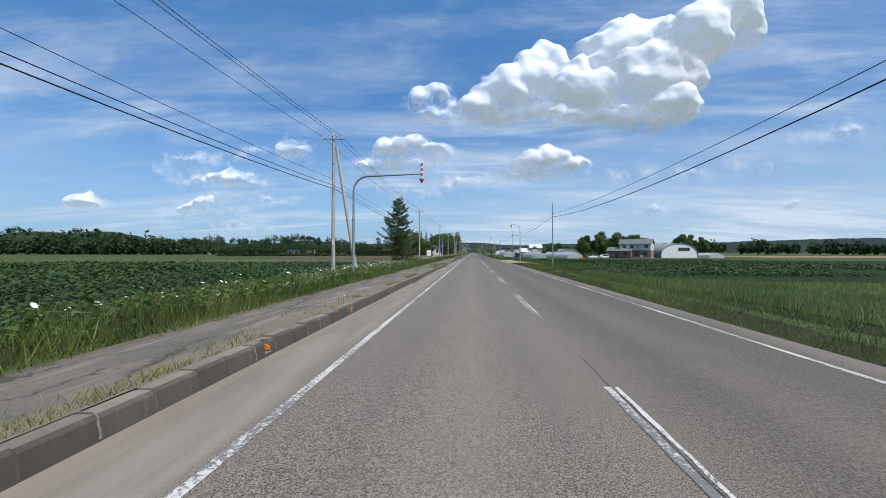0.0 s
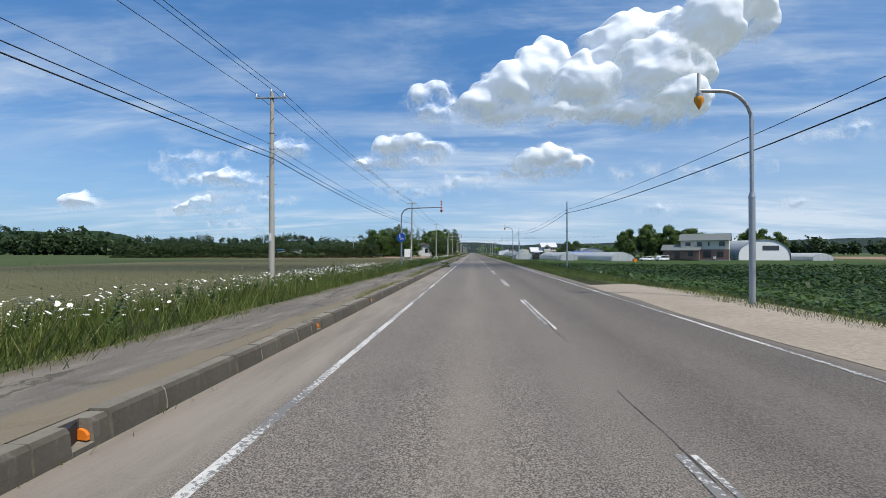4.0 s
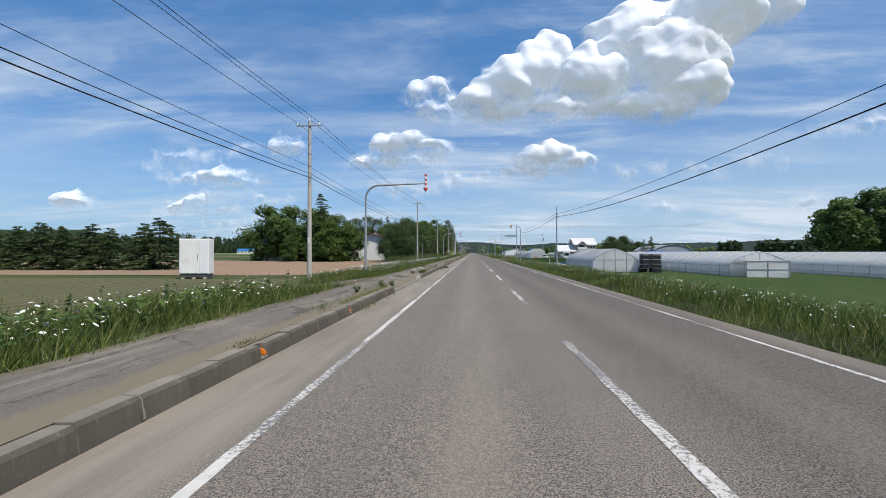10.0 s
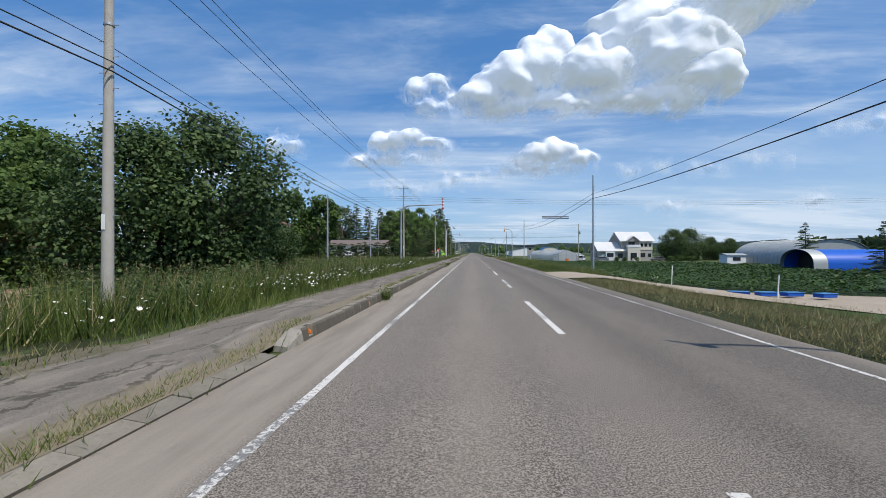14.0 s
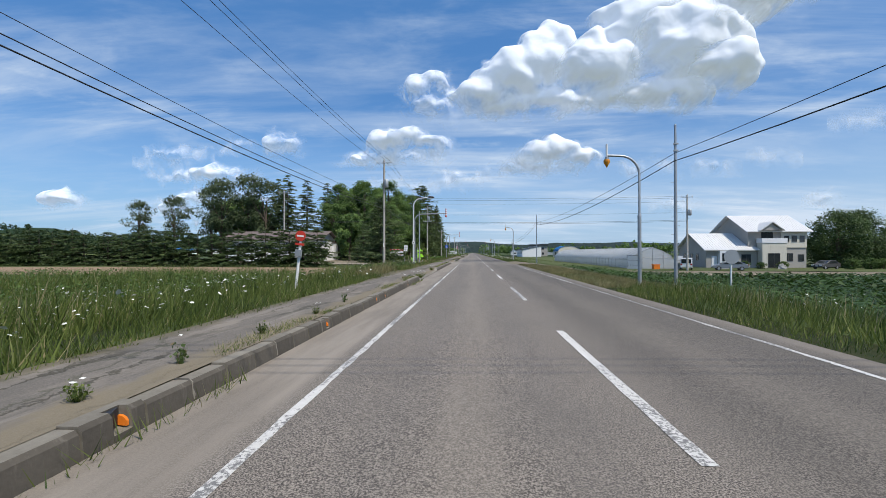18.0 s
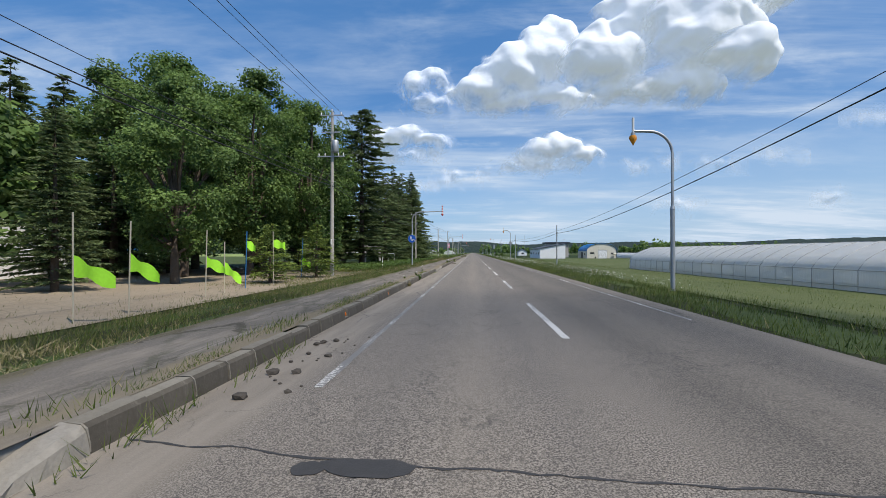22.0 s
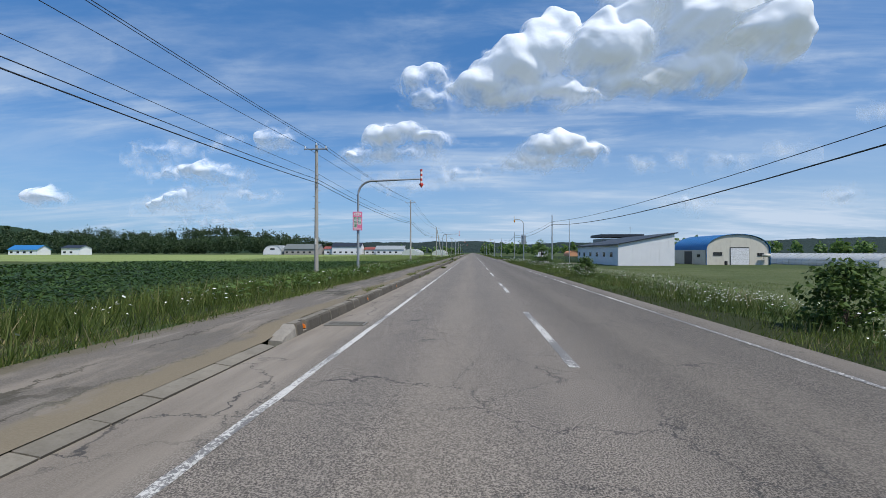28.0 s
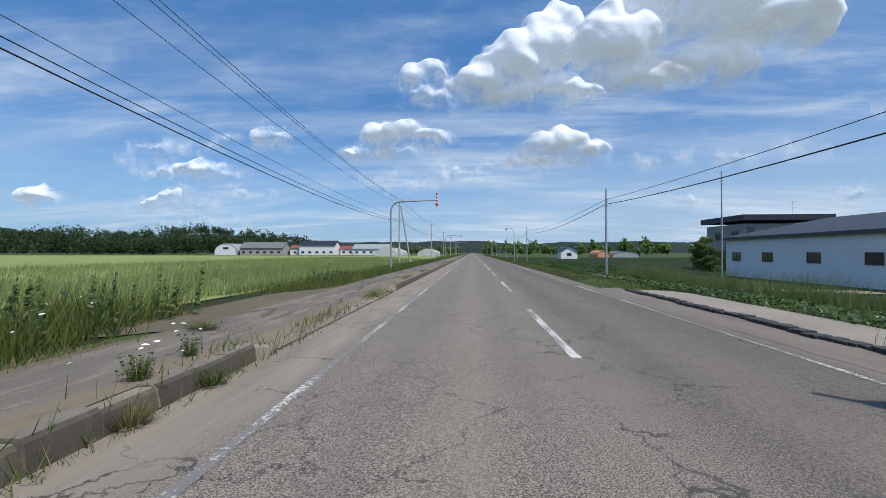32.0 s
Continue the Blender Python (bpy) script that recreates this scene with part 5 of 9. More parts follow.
def lone_spruce():
    """A wind-shaped spruce: upswept ragged branches, bare below on one side."""
    r = np.random.default_rng(91)
    h = 10.4
    wood = B()
    wood.tube([(-0.5, 0, -0.3), (-0.42, 0, 3.0), (-0.15, 0, 6.5), (0.05, 0, h)], [0.2, 0.16, 0.09, 0.02], 10)
    P, D, T = [], [], []
    for i in range(150):
        t = 0.07 + 0.92 * (i / 150) ** 0.95
        a = r.uniform(0, 2 * np.pi)
        east = math.cos(a)
        reach = 0.35 + 3.5 * (1 - t) ** 0.8
        if east < -0.2 and t < 0.34:
            reach *= 0.25
        if east < -0.2 and 0.36 < t < 0.62:
            reach *= 1.15
        if east > 0.3 and t < 0.42:
            reach *= 1.12
        L = reach * r.uniform(0.55, 1.15)
        z0, x0 = t * h, -0.5 + 0.55 * t
        rise = r.uniform(0.10, 0.55) if t > 0.2 else r.uniform(-0.15, 0.2)
        end = np.array([x0 + east * L, math.sin(a) * L, z0 + rise * L])
        if L > 0.8:
            wood.tube([(x0, 0, z0), tuple((np.array([x0, 0, z0]) + end) / 2 - np.array([0, 0, 0.06 * L])), tuple(end)], [0.03, 0.02, 0.006], 4, caps=False)
        k = max(10, int(L * 62))
        s = r.uniform(0.12, 1.0, k) ** 0.75
        side = r.normal(0, 0.13, k) * (0.4 + np.sin(np.pi * s)) * min(L, 2.0)
        zz = z0 + rise * L * s - 0.1 * L * np.sin(np.pi * s) + r.normal(0, 0.05, k) - np.abs(side) * 0.25
        P.append(np.stack([x0 + east * L * s - math.sin(a) * side, math.sin(a) * L * s + east * side, zz], 1))
        D.append(np.stack([east + r.normal(0, 0.5, k), math.sin(a) + r.normal(0, 0.5, k), rise + r.normal(0.1, 0.3, k)], 1))
        # tint falls off towards the trunk, as painted inner shade
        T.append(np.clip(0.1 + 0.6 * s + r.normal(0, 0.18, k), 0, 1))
    P, D, T = np.concatenate(P), np.concatenate(D), np.concatenate(T)
    D /= np.linalg.norm(D, axis=1)[:, None]
    e = np.cross(D, np.array([0, 0, 1.0]) + r.normal(0, 0.7, D.shape))
    e /= np.linalg.norm(e, axis=1)[:, None] + 1e-6
    k = len(P)
    s = (0.24 * r.uniform(0.6, 1.35, k))[:, None]
    v = np.stack([P - D * s * 0.35, P + e * s * 0.22, P + D * s * 0.75, P - e * s * 0.22], 1).reshape(-1, 3)
    i = np.arange(k) * 4
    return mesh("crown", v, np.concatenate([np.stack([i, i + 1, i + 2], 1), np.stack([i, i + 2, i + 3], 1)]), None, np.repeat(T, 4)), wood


def plant(key, make, x, y, s=1.0, turn=0.0, sz=None, label=""):
    """Plants a tree of a kind; the first one is built, the others are copies."""
    z = float(ground_z(x)) - 0.02
    m = Matrix.LocRotScale((x, y + SKEW * x, z), Euler((0, 0, radians(turn))), None)
    if key not in first:
        t = make()
        first[key] = t
        t.matrix_basis = m
    else:
        t = copy_thing(first[key], m)
    t.scale = (s, s, sz or s)
    if label:
        t["label"] = label
    return t


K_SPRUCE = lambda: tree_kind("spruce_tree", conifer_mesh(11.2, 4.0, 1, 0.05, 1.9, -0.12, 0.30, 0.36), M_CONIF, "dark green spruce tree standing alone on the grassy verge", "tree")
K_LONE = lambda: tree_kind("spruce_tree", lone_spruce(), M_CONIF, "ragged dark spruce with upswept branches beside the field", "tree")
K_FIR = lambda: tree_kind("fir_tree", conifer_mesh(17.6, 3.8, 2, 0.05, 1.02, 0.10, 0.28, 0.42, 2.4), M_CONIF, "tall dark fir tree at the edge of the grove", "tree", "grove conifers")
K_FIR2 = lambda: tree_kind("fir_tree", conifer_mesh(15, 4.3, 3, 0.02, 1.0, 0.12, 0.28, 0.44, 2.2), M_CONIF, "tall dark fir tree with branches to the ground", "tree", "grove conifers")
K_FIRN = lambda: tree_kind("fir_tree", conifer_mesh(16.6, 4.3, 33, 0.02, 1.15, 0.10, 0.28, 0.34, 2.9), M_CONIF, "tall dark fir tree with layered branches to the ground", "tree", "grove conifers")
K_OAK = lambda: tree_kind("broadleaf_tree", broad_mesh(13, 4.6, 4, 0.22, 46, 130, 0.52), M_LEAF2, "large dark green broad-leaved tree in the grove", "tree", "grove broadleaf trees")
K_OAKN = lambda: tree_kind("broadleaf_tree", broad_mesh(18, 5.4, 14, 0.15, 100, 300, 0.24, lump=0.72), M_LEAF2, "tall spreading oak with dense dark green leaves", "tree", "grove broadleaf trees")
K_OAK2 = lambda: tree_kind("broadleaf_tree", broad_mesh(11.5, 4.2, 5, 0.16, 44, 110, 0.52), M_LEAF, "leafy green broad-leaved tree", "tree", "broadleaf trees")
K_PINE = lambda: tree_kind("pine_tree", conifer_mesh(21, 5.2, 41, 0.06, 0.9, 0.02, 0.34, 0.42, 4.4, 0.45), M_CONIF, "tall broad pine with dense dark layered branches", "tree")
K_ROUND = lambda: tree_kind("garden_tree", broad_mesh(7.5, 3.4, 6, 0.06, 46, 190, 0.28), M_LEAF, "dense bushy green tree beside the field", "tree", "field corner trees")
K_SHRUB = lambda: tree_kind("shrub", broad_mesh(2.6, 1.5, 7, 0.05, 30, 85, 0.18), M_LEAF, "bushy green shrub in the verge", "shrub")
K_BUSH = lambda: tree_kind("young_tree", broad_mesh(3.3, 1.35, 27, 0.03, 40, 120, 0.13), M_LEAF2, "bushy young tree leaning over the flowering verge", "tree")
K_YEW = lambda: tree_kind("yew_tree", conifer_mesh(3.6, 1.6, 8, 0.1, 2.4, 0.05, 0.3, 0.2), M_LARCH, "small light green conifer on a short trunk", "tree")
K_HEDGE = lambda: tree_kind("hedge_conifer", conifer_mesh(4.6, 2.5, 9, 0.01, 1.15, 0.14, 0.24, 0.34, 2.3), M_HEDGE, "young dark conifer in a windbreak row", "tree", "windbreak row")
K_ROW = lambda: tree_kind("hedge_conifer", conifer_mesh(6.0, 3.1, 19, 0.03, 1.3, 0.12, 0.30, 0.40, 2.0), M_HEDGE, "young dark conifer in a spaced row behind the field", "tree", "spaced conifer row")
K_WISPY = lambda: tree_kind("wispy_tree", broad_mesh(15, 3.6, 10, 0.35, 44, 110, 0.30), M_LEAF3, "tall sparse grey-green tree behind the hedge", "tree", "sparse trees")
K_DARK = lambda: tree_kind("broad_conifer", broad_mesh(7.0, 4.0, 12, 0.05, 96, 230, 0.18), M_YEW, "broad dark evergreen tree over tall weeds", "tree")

plant("lone", K_LONE, -11.4, 67.0, 1.0, 0)
plant("spruce", K_SPRUCE, -11.4, 339.9, 0.78, 130, label="dense dark spruce tree at the corner of the junction")
for x, y, s in [(-33.5, 373.0, 1.15), (-31.0, 373.6, 1.0), (-36.8, 373.4, .5)]:
    plant("shrub", K_SHRUB, x, y, s, 40 * s, label="clipped round garden shrub before the white hall")
rt = np.random.default_rng(17)
TREES = [
    # the group at the corner of the bare field
    ("round", K_ROUND, [(-24.5, 243.5, .95), (-27.0, 241, 1.0), (-29.5, 246, 1.05), (-33.5, 246, 1.35), (-38.5, 248, 1.45), (-44, 250, 1.55), (-27.5, 249, 1.0), (-30, 252, 1.25), (-35, 256, 1.5), (-26.5, 239.5, .55), (-31, 241, .6), (-36, 242, .6)]),
    ("fir2", K_FIR2, [(-31.5, 247, .92), (-40, 254, .8)]),
    ("dark", K_DARK, [(-15.0, 241.0, .98), (-13.2, 243.2, 1.13), (-15.4, 251.0, .82), (-13.2, 249.0, .6)]),
    # far group ahead on the first stretch, beyond the white house
    ("oak2", K_OAK2, [(-19, 275, .72), (-24, 279, .8), (-30, 283, .75)]),
    # grove
    ("fir", K_FIR, [(-19, 372, .5), (-24, 377, .66), (-19.5, 408, .95), (-21.5, 424, 1.0), (-20, 430, .70), (-24.5, 427, .8), (-20.4, 441, 1.22), (-16.4, 441, 1.18), (-15.0, 443.5, 1.12), (-13.7, 448, 1.1), (-17.5, 452, 1.02), (-14.2, 455, .95), (-23, 450, 1.0), (-28, 436, .8)]),
    ("fir2", K_FIR2, [(-14.2, 360.5, .40), (-16.6, 361.5, .46), (-19.5, 363.5, .5), (-34, 398, 1.0), (-28, 386, .95), (-27, 418, 1.0)]),
    ("oak", K_OAK, [(-36, 406, 1.35), (-30, 399, 1.4), (-27, 408, 1.3), (-23, 418, 1.3), (-60, 404, 1.2), (-68, 408, 1.2), (-25, 374, .72)]),
    ("oak_near", K_OAKN, [(-17, 377, .62), (-17.8, 386.8, .80), (-21.2, 384, .78), (-26.3, 390, 1.0), (-32, 390, .98), (-21, 395, 1.04), (-15.6, 393.5, .88), (-19.4, 401.0, .90), (-25, 402, 1.0), (-22.6, 421.0, .80)]),
    ("fir", K_FIR, [(-47, 396, 1.25), (-42.5, 397, 1.2), (-38, 399, 1.12), (-52, 402, 1.2)]),
    ("fir_near", K_FIRN, [(-15.8, 430.0, .96), (-15.6, 435.5, 1.01), (-15.0, 439.5, 1.03), (-13.4, 446.0, 1.19), (-13.6, 451.0, 1.04)]),
    ("pine", K_PINE, [(-14.9, 410.2, 1.03)]),
    ("wispy", K_WISPY, [(-53, 397, 1.3), (-59, 400, 1.42), (-65, 398, 1.36), (-80, 402, 1.1), (-72, 405, 1.3), (-88, 400, 1.0)]),
    ("yew", K_YEW, [(-11.8, 377.5, .98), (-11.2, 383.2, 1.12), (-11.6, 359.8, 0.75), (-13.2, 358.6, .85)]),
    # house and farm trees on the other side
    ("oak2", K_OAK2, [(57.5, 224, .92), (61, 229, 1.0), (66, 226, 1.06), (70, 232, 1.15), (75.5, 229, 1.05), (80, 236, 1.1), (87, 234, 1.0), (93, 242, 1.02), (99, 246, .9), (119, 246, 1.02), (126, 248, 1.12), (131, 246, 1.0), (122.5, 251, 1.1)]),
    ("dark", K_DARK, [(67, 366, 1.4), (74, 369, 1.36), (82, 370, 1.1), (89, 371, .95)]),
    ("fir2", K_FIR2, [(68, 371, .66)]),
    ("round", K_ROUND, [(36, 590, .65), (39, 588, .6)]),
]
for key, mk, spots in TREES:
    for x, y, s in spots:
        plant(key, mk, x, y, s * rt.uniform(0.95, 1.05), rt.uniform(0, 360))
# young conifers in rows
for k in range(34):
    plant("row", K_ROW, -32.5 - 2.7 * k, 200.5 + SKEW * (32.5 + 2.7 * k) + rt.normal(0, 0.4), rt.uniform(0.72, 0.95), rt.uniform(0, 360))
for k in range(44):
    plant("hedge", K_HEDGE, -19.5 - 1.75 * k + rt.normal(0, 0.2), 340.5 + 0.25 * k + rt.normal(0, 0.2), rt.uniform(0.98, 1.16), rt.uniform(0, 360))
for x, y, s in [(7.3, 481.2, 0.45), (8.9, 502.0, 0.36), (7.4, 462.5, 0.5)]:
    plant("shrub", K_SHRUB, x, y, s, rt.uniform(0, 360))

plant("bush", K_BUSH, 7.75, 502.1, 0.83, 20)

# ---------------------------------------------------------------- poles, lamps, cables
M_INSUL = surface("porcelain", (0.72, 0.72, 0.70), (0.5, 0.5, 0.48), 0.3, 30, 5, 0.0)


STEP = B().box(-0.1, 0.1, -0.008, 0.008, 0, 0.016).out("climbing_step", M_STEEL)


def power_pole_mesh(h):
    return B().tube([(0, 0, -0.6), (0, 0, h)], [0.155, 0.095], 14)


def power_pole(x, y, h, arm=1.35, lean=0.0, low_arm=False, braces=False, label="", transformer=False):
    t = thing("utility_pole", label or "tall grey concrete utility pole with a crossarm", "utility pole", pose(x, y, float(ground_z(x)), 0, lean, 0), "utility poles")
    part("pole", power_pole_mesh(h).out("pole", M_POLE), t)
    bar = part("crossarm", B().box(-arm * 0.62, arm * 0.38 + 0.3, -0.13, -0.05, h - 0.32, h - 0.24).out("crossarm", M_STEEL, 0.008), t)
    for k, dx in enumerate((-arm * 0.58, 0.0, arm * 0.5)):
        z = h - 0.24 if dx else h
        part("insulator", B().tube([(dx, -0.09, z), (dx, -0.09, z + 0.05), (dx, -0.09, z + 0.07), (dx, -0.09, z + 0.13), (dx, -0.09, z + 0.17)], [0.02, 0.05, 0.035, 0.055, 0.02], 8).out("insulator", M_INSUL), t)
    for dz in (h - 2.1, h - 2.9):
        part("band", B().tube([(0, 0, dz), (0, 0, dz + 0.06)], 0.165 if dz < 5 else 0.13, 14).out("band", M_STEEL), t)
    part("number_plate", B().box(-0.05, 0.05, -0.155, -0.146, 2.35, 2.75).out("number_plate", M_WHITE), t, "small blank white plate")
    for i in range(14):
        z = 2.3 + i * 0.42
        if z < h - 1:
            part("climbing_step", STEP, t, at=pose(0.18 if i % 2 else -0.18, 0, z))
    if low_arm:
        part("crossarm", B().box(-0.75, 0.55, -0.13, -0.05, h - 1.55, h - 1.47).out("crossarm", M_STEEL, 0.008), t)
        part("crossarm", B().box(-1.05, 0.95, -0.12, -0.05, h - 3.3, h - 3.22).out("crossarm", M_STEEL, 0.008), t)
        for dx in (-0.95, -0.5, 0.5, 0.85):
            part("insulator", B().tube([(dx, -0.09, h - 3.22), (dx, -0.09, h - 3.1), (dx, -0.09, h - 3.0)], [0.03, 0.05, 0.02], 8).out("insulator", M_INSUL), t)
    if braces:
        part("stay_pole", B().tube([(1.75, 0.5, -0.5), (0.2, 0.1, h * 0.92)], [0.15, 0.1], 12).out("stay_pole", M_POLE), t)
    if transformer:
        part("transformer", B().tube([(0.3, -0.2, h - 3.0), (0.3, -0.2, h - 2.95), (0.3, -0.2, h - 2.2), (0.3, -0.2, h - 2.12)], [0.18, 0.22, 0.22, 0.16], 14).out("transformer", M_STEEL), t)
    return t


LEFT_POLES = [(-10.3, -20, 9.9, 0), (-10.4, 32.4, 10.6, 0), (-10.2, 83.5, 9.95, 0), (-10.1, 132.7, 10.15, 0), (-10.4, 185.2, 10.2, 0), (-9.65, 233.4, 10.65, 0), (-10.5, 287.4, 11.8, 0), (-9.7, 333.6, 11.8, 0), (-10.2, 383.6, 12.0, 0), (-10.6, 432.6, 9.1, 0), (-10.5, 483.9, 9.2, 0), (-10.0, 525.6, 10.3, 0), (-11.0, 589.2, 9.7, 0), (-11.0, 640, 9.7, 0), (-11, 690, 9.7, 0), (-11, 742, 9.7, 0), (-11, 800, 9.7, 0), (-11, 860, 9.7, 0)]
for k, (x, y, h, l) in enumerate(LEFT_POLES):
    power_pole(x, y, h, low_arm=k in (6, 8), braces=k in (1, 12), transformer=k in (7, 8), lean=0.0 if k != 3 else 1.0)


def tel_pole(x, y, h, lean=0.0):
    t = thing("telephone_pole", "slender grey steel telephone pole", "utility pole", pose(x, y, float(ground_z(x)), 0, lean, 0), "telephone poles")
    part("pole", B().tube([(0, 0, -0.5), (0, 0, h * 0.5), (0, 0, h)], [0.092, 0.08, 0.055], 12).out("pole", M_STEEL), t)
    part("cap", B().tube([(0, 0, h), (0, 0, h + 0.06)], [0.065, 0.02], 12).out("cap", M_STEEL), t)
    for z in (h - 1.0, h - 1.35):
        part("bracket", B().box(-0.12, 0.12, -0.10, -0.05, z, z + 0.07).tube([(0, 0, z), (0, 0, z + 0.05)], 0.085, 10).out("bracket", M_STEEL), t)
    for i in range(9):
        z = 1.9 + i * 0.45
        if z < h - 1.2:
            part("climbing_step", STEP, t, at=pose(0.13 if i % 2 else -0.13, 0, z))
    return t


RIGHT_POLES = [(10.6, 5, 8.0), (10.7, 57.0, 8.0), (10.25, 108.0, 6.9), (10.5, 158.4, 6.85), (10.3, 210, 7.0), (10.5, 259.6, 8.2), (10.4, 308.9, 8.0), (10.9, 360.1, 7.9), (11.4, 410.7, 5.2), (10.4, 457.0, 5.6), (10.4, 509.0, 6.2), (10.3, 556.5, 6.3), (10.4, 605, 6.3), (10.4, 655, 6.3), (10.4, 705, 6.3), (10.4, 760, 6.3), (10.4, 820, 6.3)]
for x, y, h in RIGHT_POLES:
    tel_pole(x, y, h + 0.45)


def road_lamp(x, y, h=6.1, plate=False, panel=False):
    """Snow-edge delineator on a bent pole: a white tube over an orange arrow."""
    t = thing("delineator_post", "bent grey steel post holding an orange road-edge arrow", "road marker post", pose(x, y, float(ground_z(x))), "road-edge arrow posts")
    c = 4.75 if panel else 3.3
    arc = [(0, 0, -0.4), (0, 0, c)]
    top = [(0, 0, c)] + [(-0.9 + 0.9 * math.cos(a), 0, h - 0.9 + 0.9 * math.sin(a)) for a in np.linspace(0, math.pi / 2, 8)] + [(-1.5, 0, h + 0.02)]
    part("post", B().tube(arc, 0.085, 12).out("post", M_STEEL), t)
    part("collar", B().tube([(0, 0, c - 0.04), (0, 0, c + 0.10)], [0.095, 0.07], 12).out("collar", M_STEEL), t)
    part("arm", B().tube(top, 0.055, 10).out("arm", M_STEEL), t)
    part("tube", B().tube([(-1.5, 0, h - 0.12), (-1.5, 0, h + 0.55)], 0.05, 10).out("tube", M_WHITE), t)
    part("arrow", B().tube([(-1.5, 0, h - 0.16), (-1.5, 0, h - 0.28), (-1.5, 0, h - 0.55)], [0.13, 0.16, 0.01], 4).out("arrow", M_AMBER), t)
    part("arrow_collar", B().tube([(-1.5, 0, h - 0.16), (-1.5, 0, h - 0.05)], 0.09, 10).out("arrow_collar", M_STEEL), t)
    if plate:
        for s in (-1, 1):
            part("warning_plate", B().extrude_y([(s * 0.02, 3.1), (s * 0.45, 3.55), (s * 0.02, 4.0)], -0.02, 0.0).out("warning_plate", M_STEEL), t, "diamond plate seen from behind")
    if panel:
        for z0 in (3.05, 3.77):
            part("sign_panel", B().box(-0.39, 0.39, 0.10, 0.13, z0, z0 + 0.69).box(-0.39, 0.39, 0.085, 0.10, z0 + 0.05, z0 + 0.12).box(-0.39, 0.39, 0.085, 0.10, z0 + 0.56, z0 + 0.63).out("sign_panel", M_STEEL), t, "grey back of a sign panel")
    return t


M_AMBER = surface("amber_arrow", (0.75, 0.30, 0.02), (0.55, 0.20, 0.02), 0.4, 20, 5, 0.0)
for k, (x, y, h) in enumerate([(8.3, 74.3, 6.45), (7.6, 142.0, 6.25), (7.7, 226.1, 5.95), (7.8, 307.0, 6.15), (7.8, 369.3, 6.35), (8.0, 443.0, 6.25), (8.65, 524.7, 7.1), (8.0, 605, 6.2), (8.0, 690, 6.2)]):
    road_lamp(x, y, h, plate=k == 5, panel=k == 6)


def arrow_post(x, y, h=6.1, reach=4.15, sign=""):
    """Tall bent post whose arm carries a red and white striped arrow over the road edge."""
    lab = {"": "bent steel post with a striped red and white arrow", "round": "bent steel post with striped arrow and round blue sign", "pink": "bent steel post with striped arrow and pink sign"}[sign]
    t = thing("arrow_post", lab, "road marker post", pose(x, y, float(ground_z(x))), "striped arrow posts")
    h = h - float(ground_z(x))
    part("post", B().tube([(0, 0, -0.4), (0, 0, 3.6)], 0.09, 12).out("post", M_STEEL), t)
    part("collar", B().tube([(0, 0, 3.55), (0, 0, 3.75)], [0.105, 0.08], 12).out("collar", M_STEEL), t)
    pts = [(0, 0, 3.6)] + [(0.9 - 0.9 * math.cos(a), 0, h - 0.9 + 0.9 * math.sin(a) - 0.1) for a in np.linspace(0, math.pi / 2, 9)] + [(reach, 0, h)]
    part("arm", B().tube(pts, [0.07] * 10 + [0.045], 10).out("arm", M_STEEL), t)
    for k in range(6):
        part("band", B().tube([(reach, 0, h + 0.62 - 0.15 * k), (reach, 0, h + 0.47 - 0.15 * k)], 0.075, 12).out("band", M_RED if k % 2 == 0 else M_WHITE), t)
    part("arrow_head", B().tube([(reach, 0, h - 0.28), (reach, 0, h - 0.33), (reach, 0, h - 0.58)], [0.09, 0.17, 0.01], 4).out("arrow_head", M_RED), t)
    if sign == "round":
        g = part("sign_drum", B().disc((0, -0.16, 3.1), 0.455, "y", 0.16, 36).out("sign_drum", M_STEEL, 0.0), t, "round sign case")
        part("sign_face", B().disc((0, -0.247, 3.1), 0.44, "y", 0.012, 36).out("sign_face", M_BLUE), g, "blue sign face")
        w = B()
        # two walkers as plain bars, and a bicycle of rings and bars
        for dx, s in ((-0.14, 1.0), (-0.03, 0.75)):
            w.prism([(dx - 0.03 * s, -0.262), (dx + 0.03 * s, -0.262), (dx + 0.03 * s, -0.256), (dx - 0.03 * s, -0.256)], 3.16, 3.16 + 0.2 * s)
            w.disc((dx, -0.259, 3.16 + 0.25 * s), 0.032 * s, "y", 0.006, 12)
            w.prism([(dx - 0.035 * s, -0.262), (dx - 0.008, -0.262), (dx - 0.008, -0.256), (dx - 0.035 * s, -0.256)], 3.03, 3.16)
            w.prism([(dx + 0.008, -0.262), (dx + 0.035 * s, -0.262), (dx + 0.035 * s, -0.256), (dx + 0.008, -0.256)], 3.03, 3.16)
        for cx in (0.0, 0.22):
            ring = [(cx + 0.075 * math.cos(a), -0.258, 2.93 + 0.075 * math.sin(a)) for a in np.linspace(0, 2 * math.pi, 17)]
            w.tube(ring, 0.011, 5, caps=False)
        w.tube([(0, -0.258, 2.93), (0.08, -0.258, 3.03), (0.19, -0.258, 3.03), (0.22, -0.258, 2.93)], 0.01, 5)
        w.tube([(0.0, -0.258, 2.93), (0.1, -0.258, 2.93), (0.19, -0.258, 3.06)], 0.01, 5)
        part("pictogram", w.out("pictogram", M_WHITE), g, "white walker and bicycle symbols")
    return t


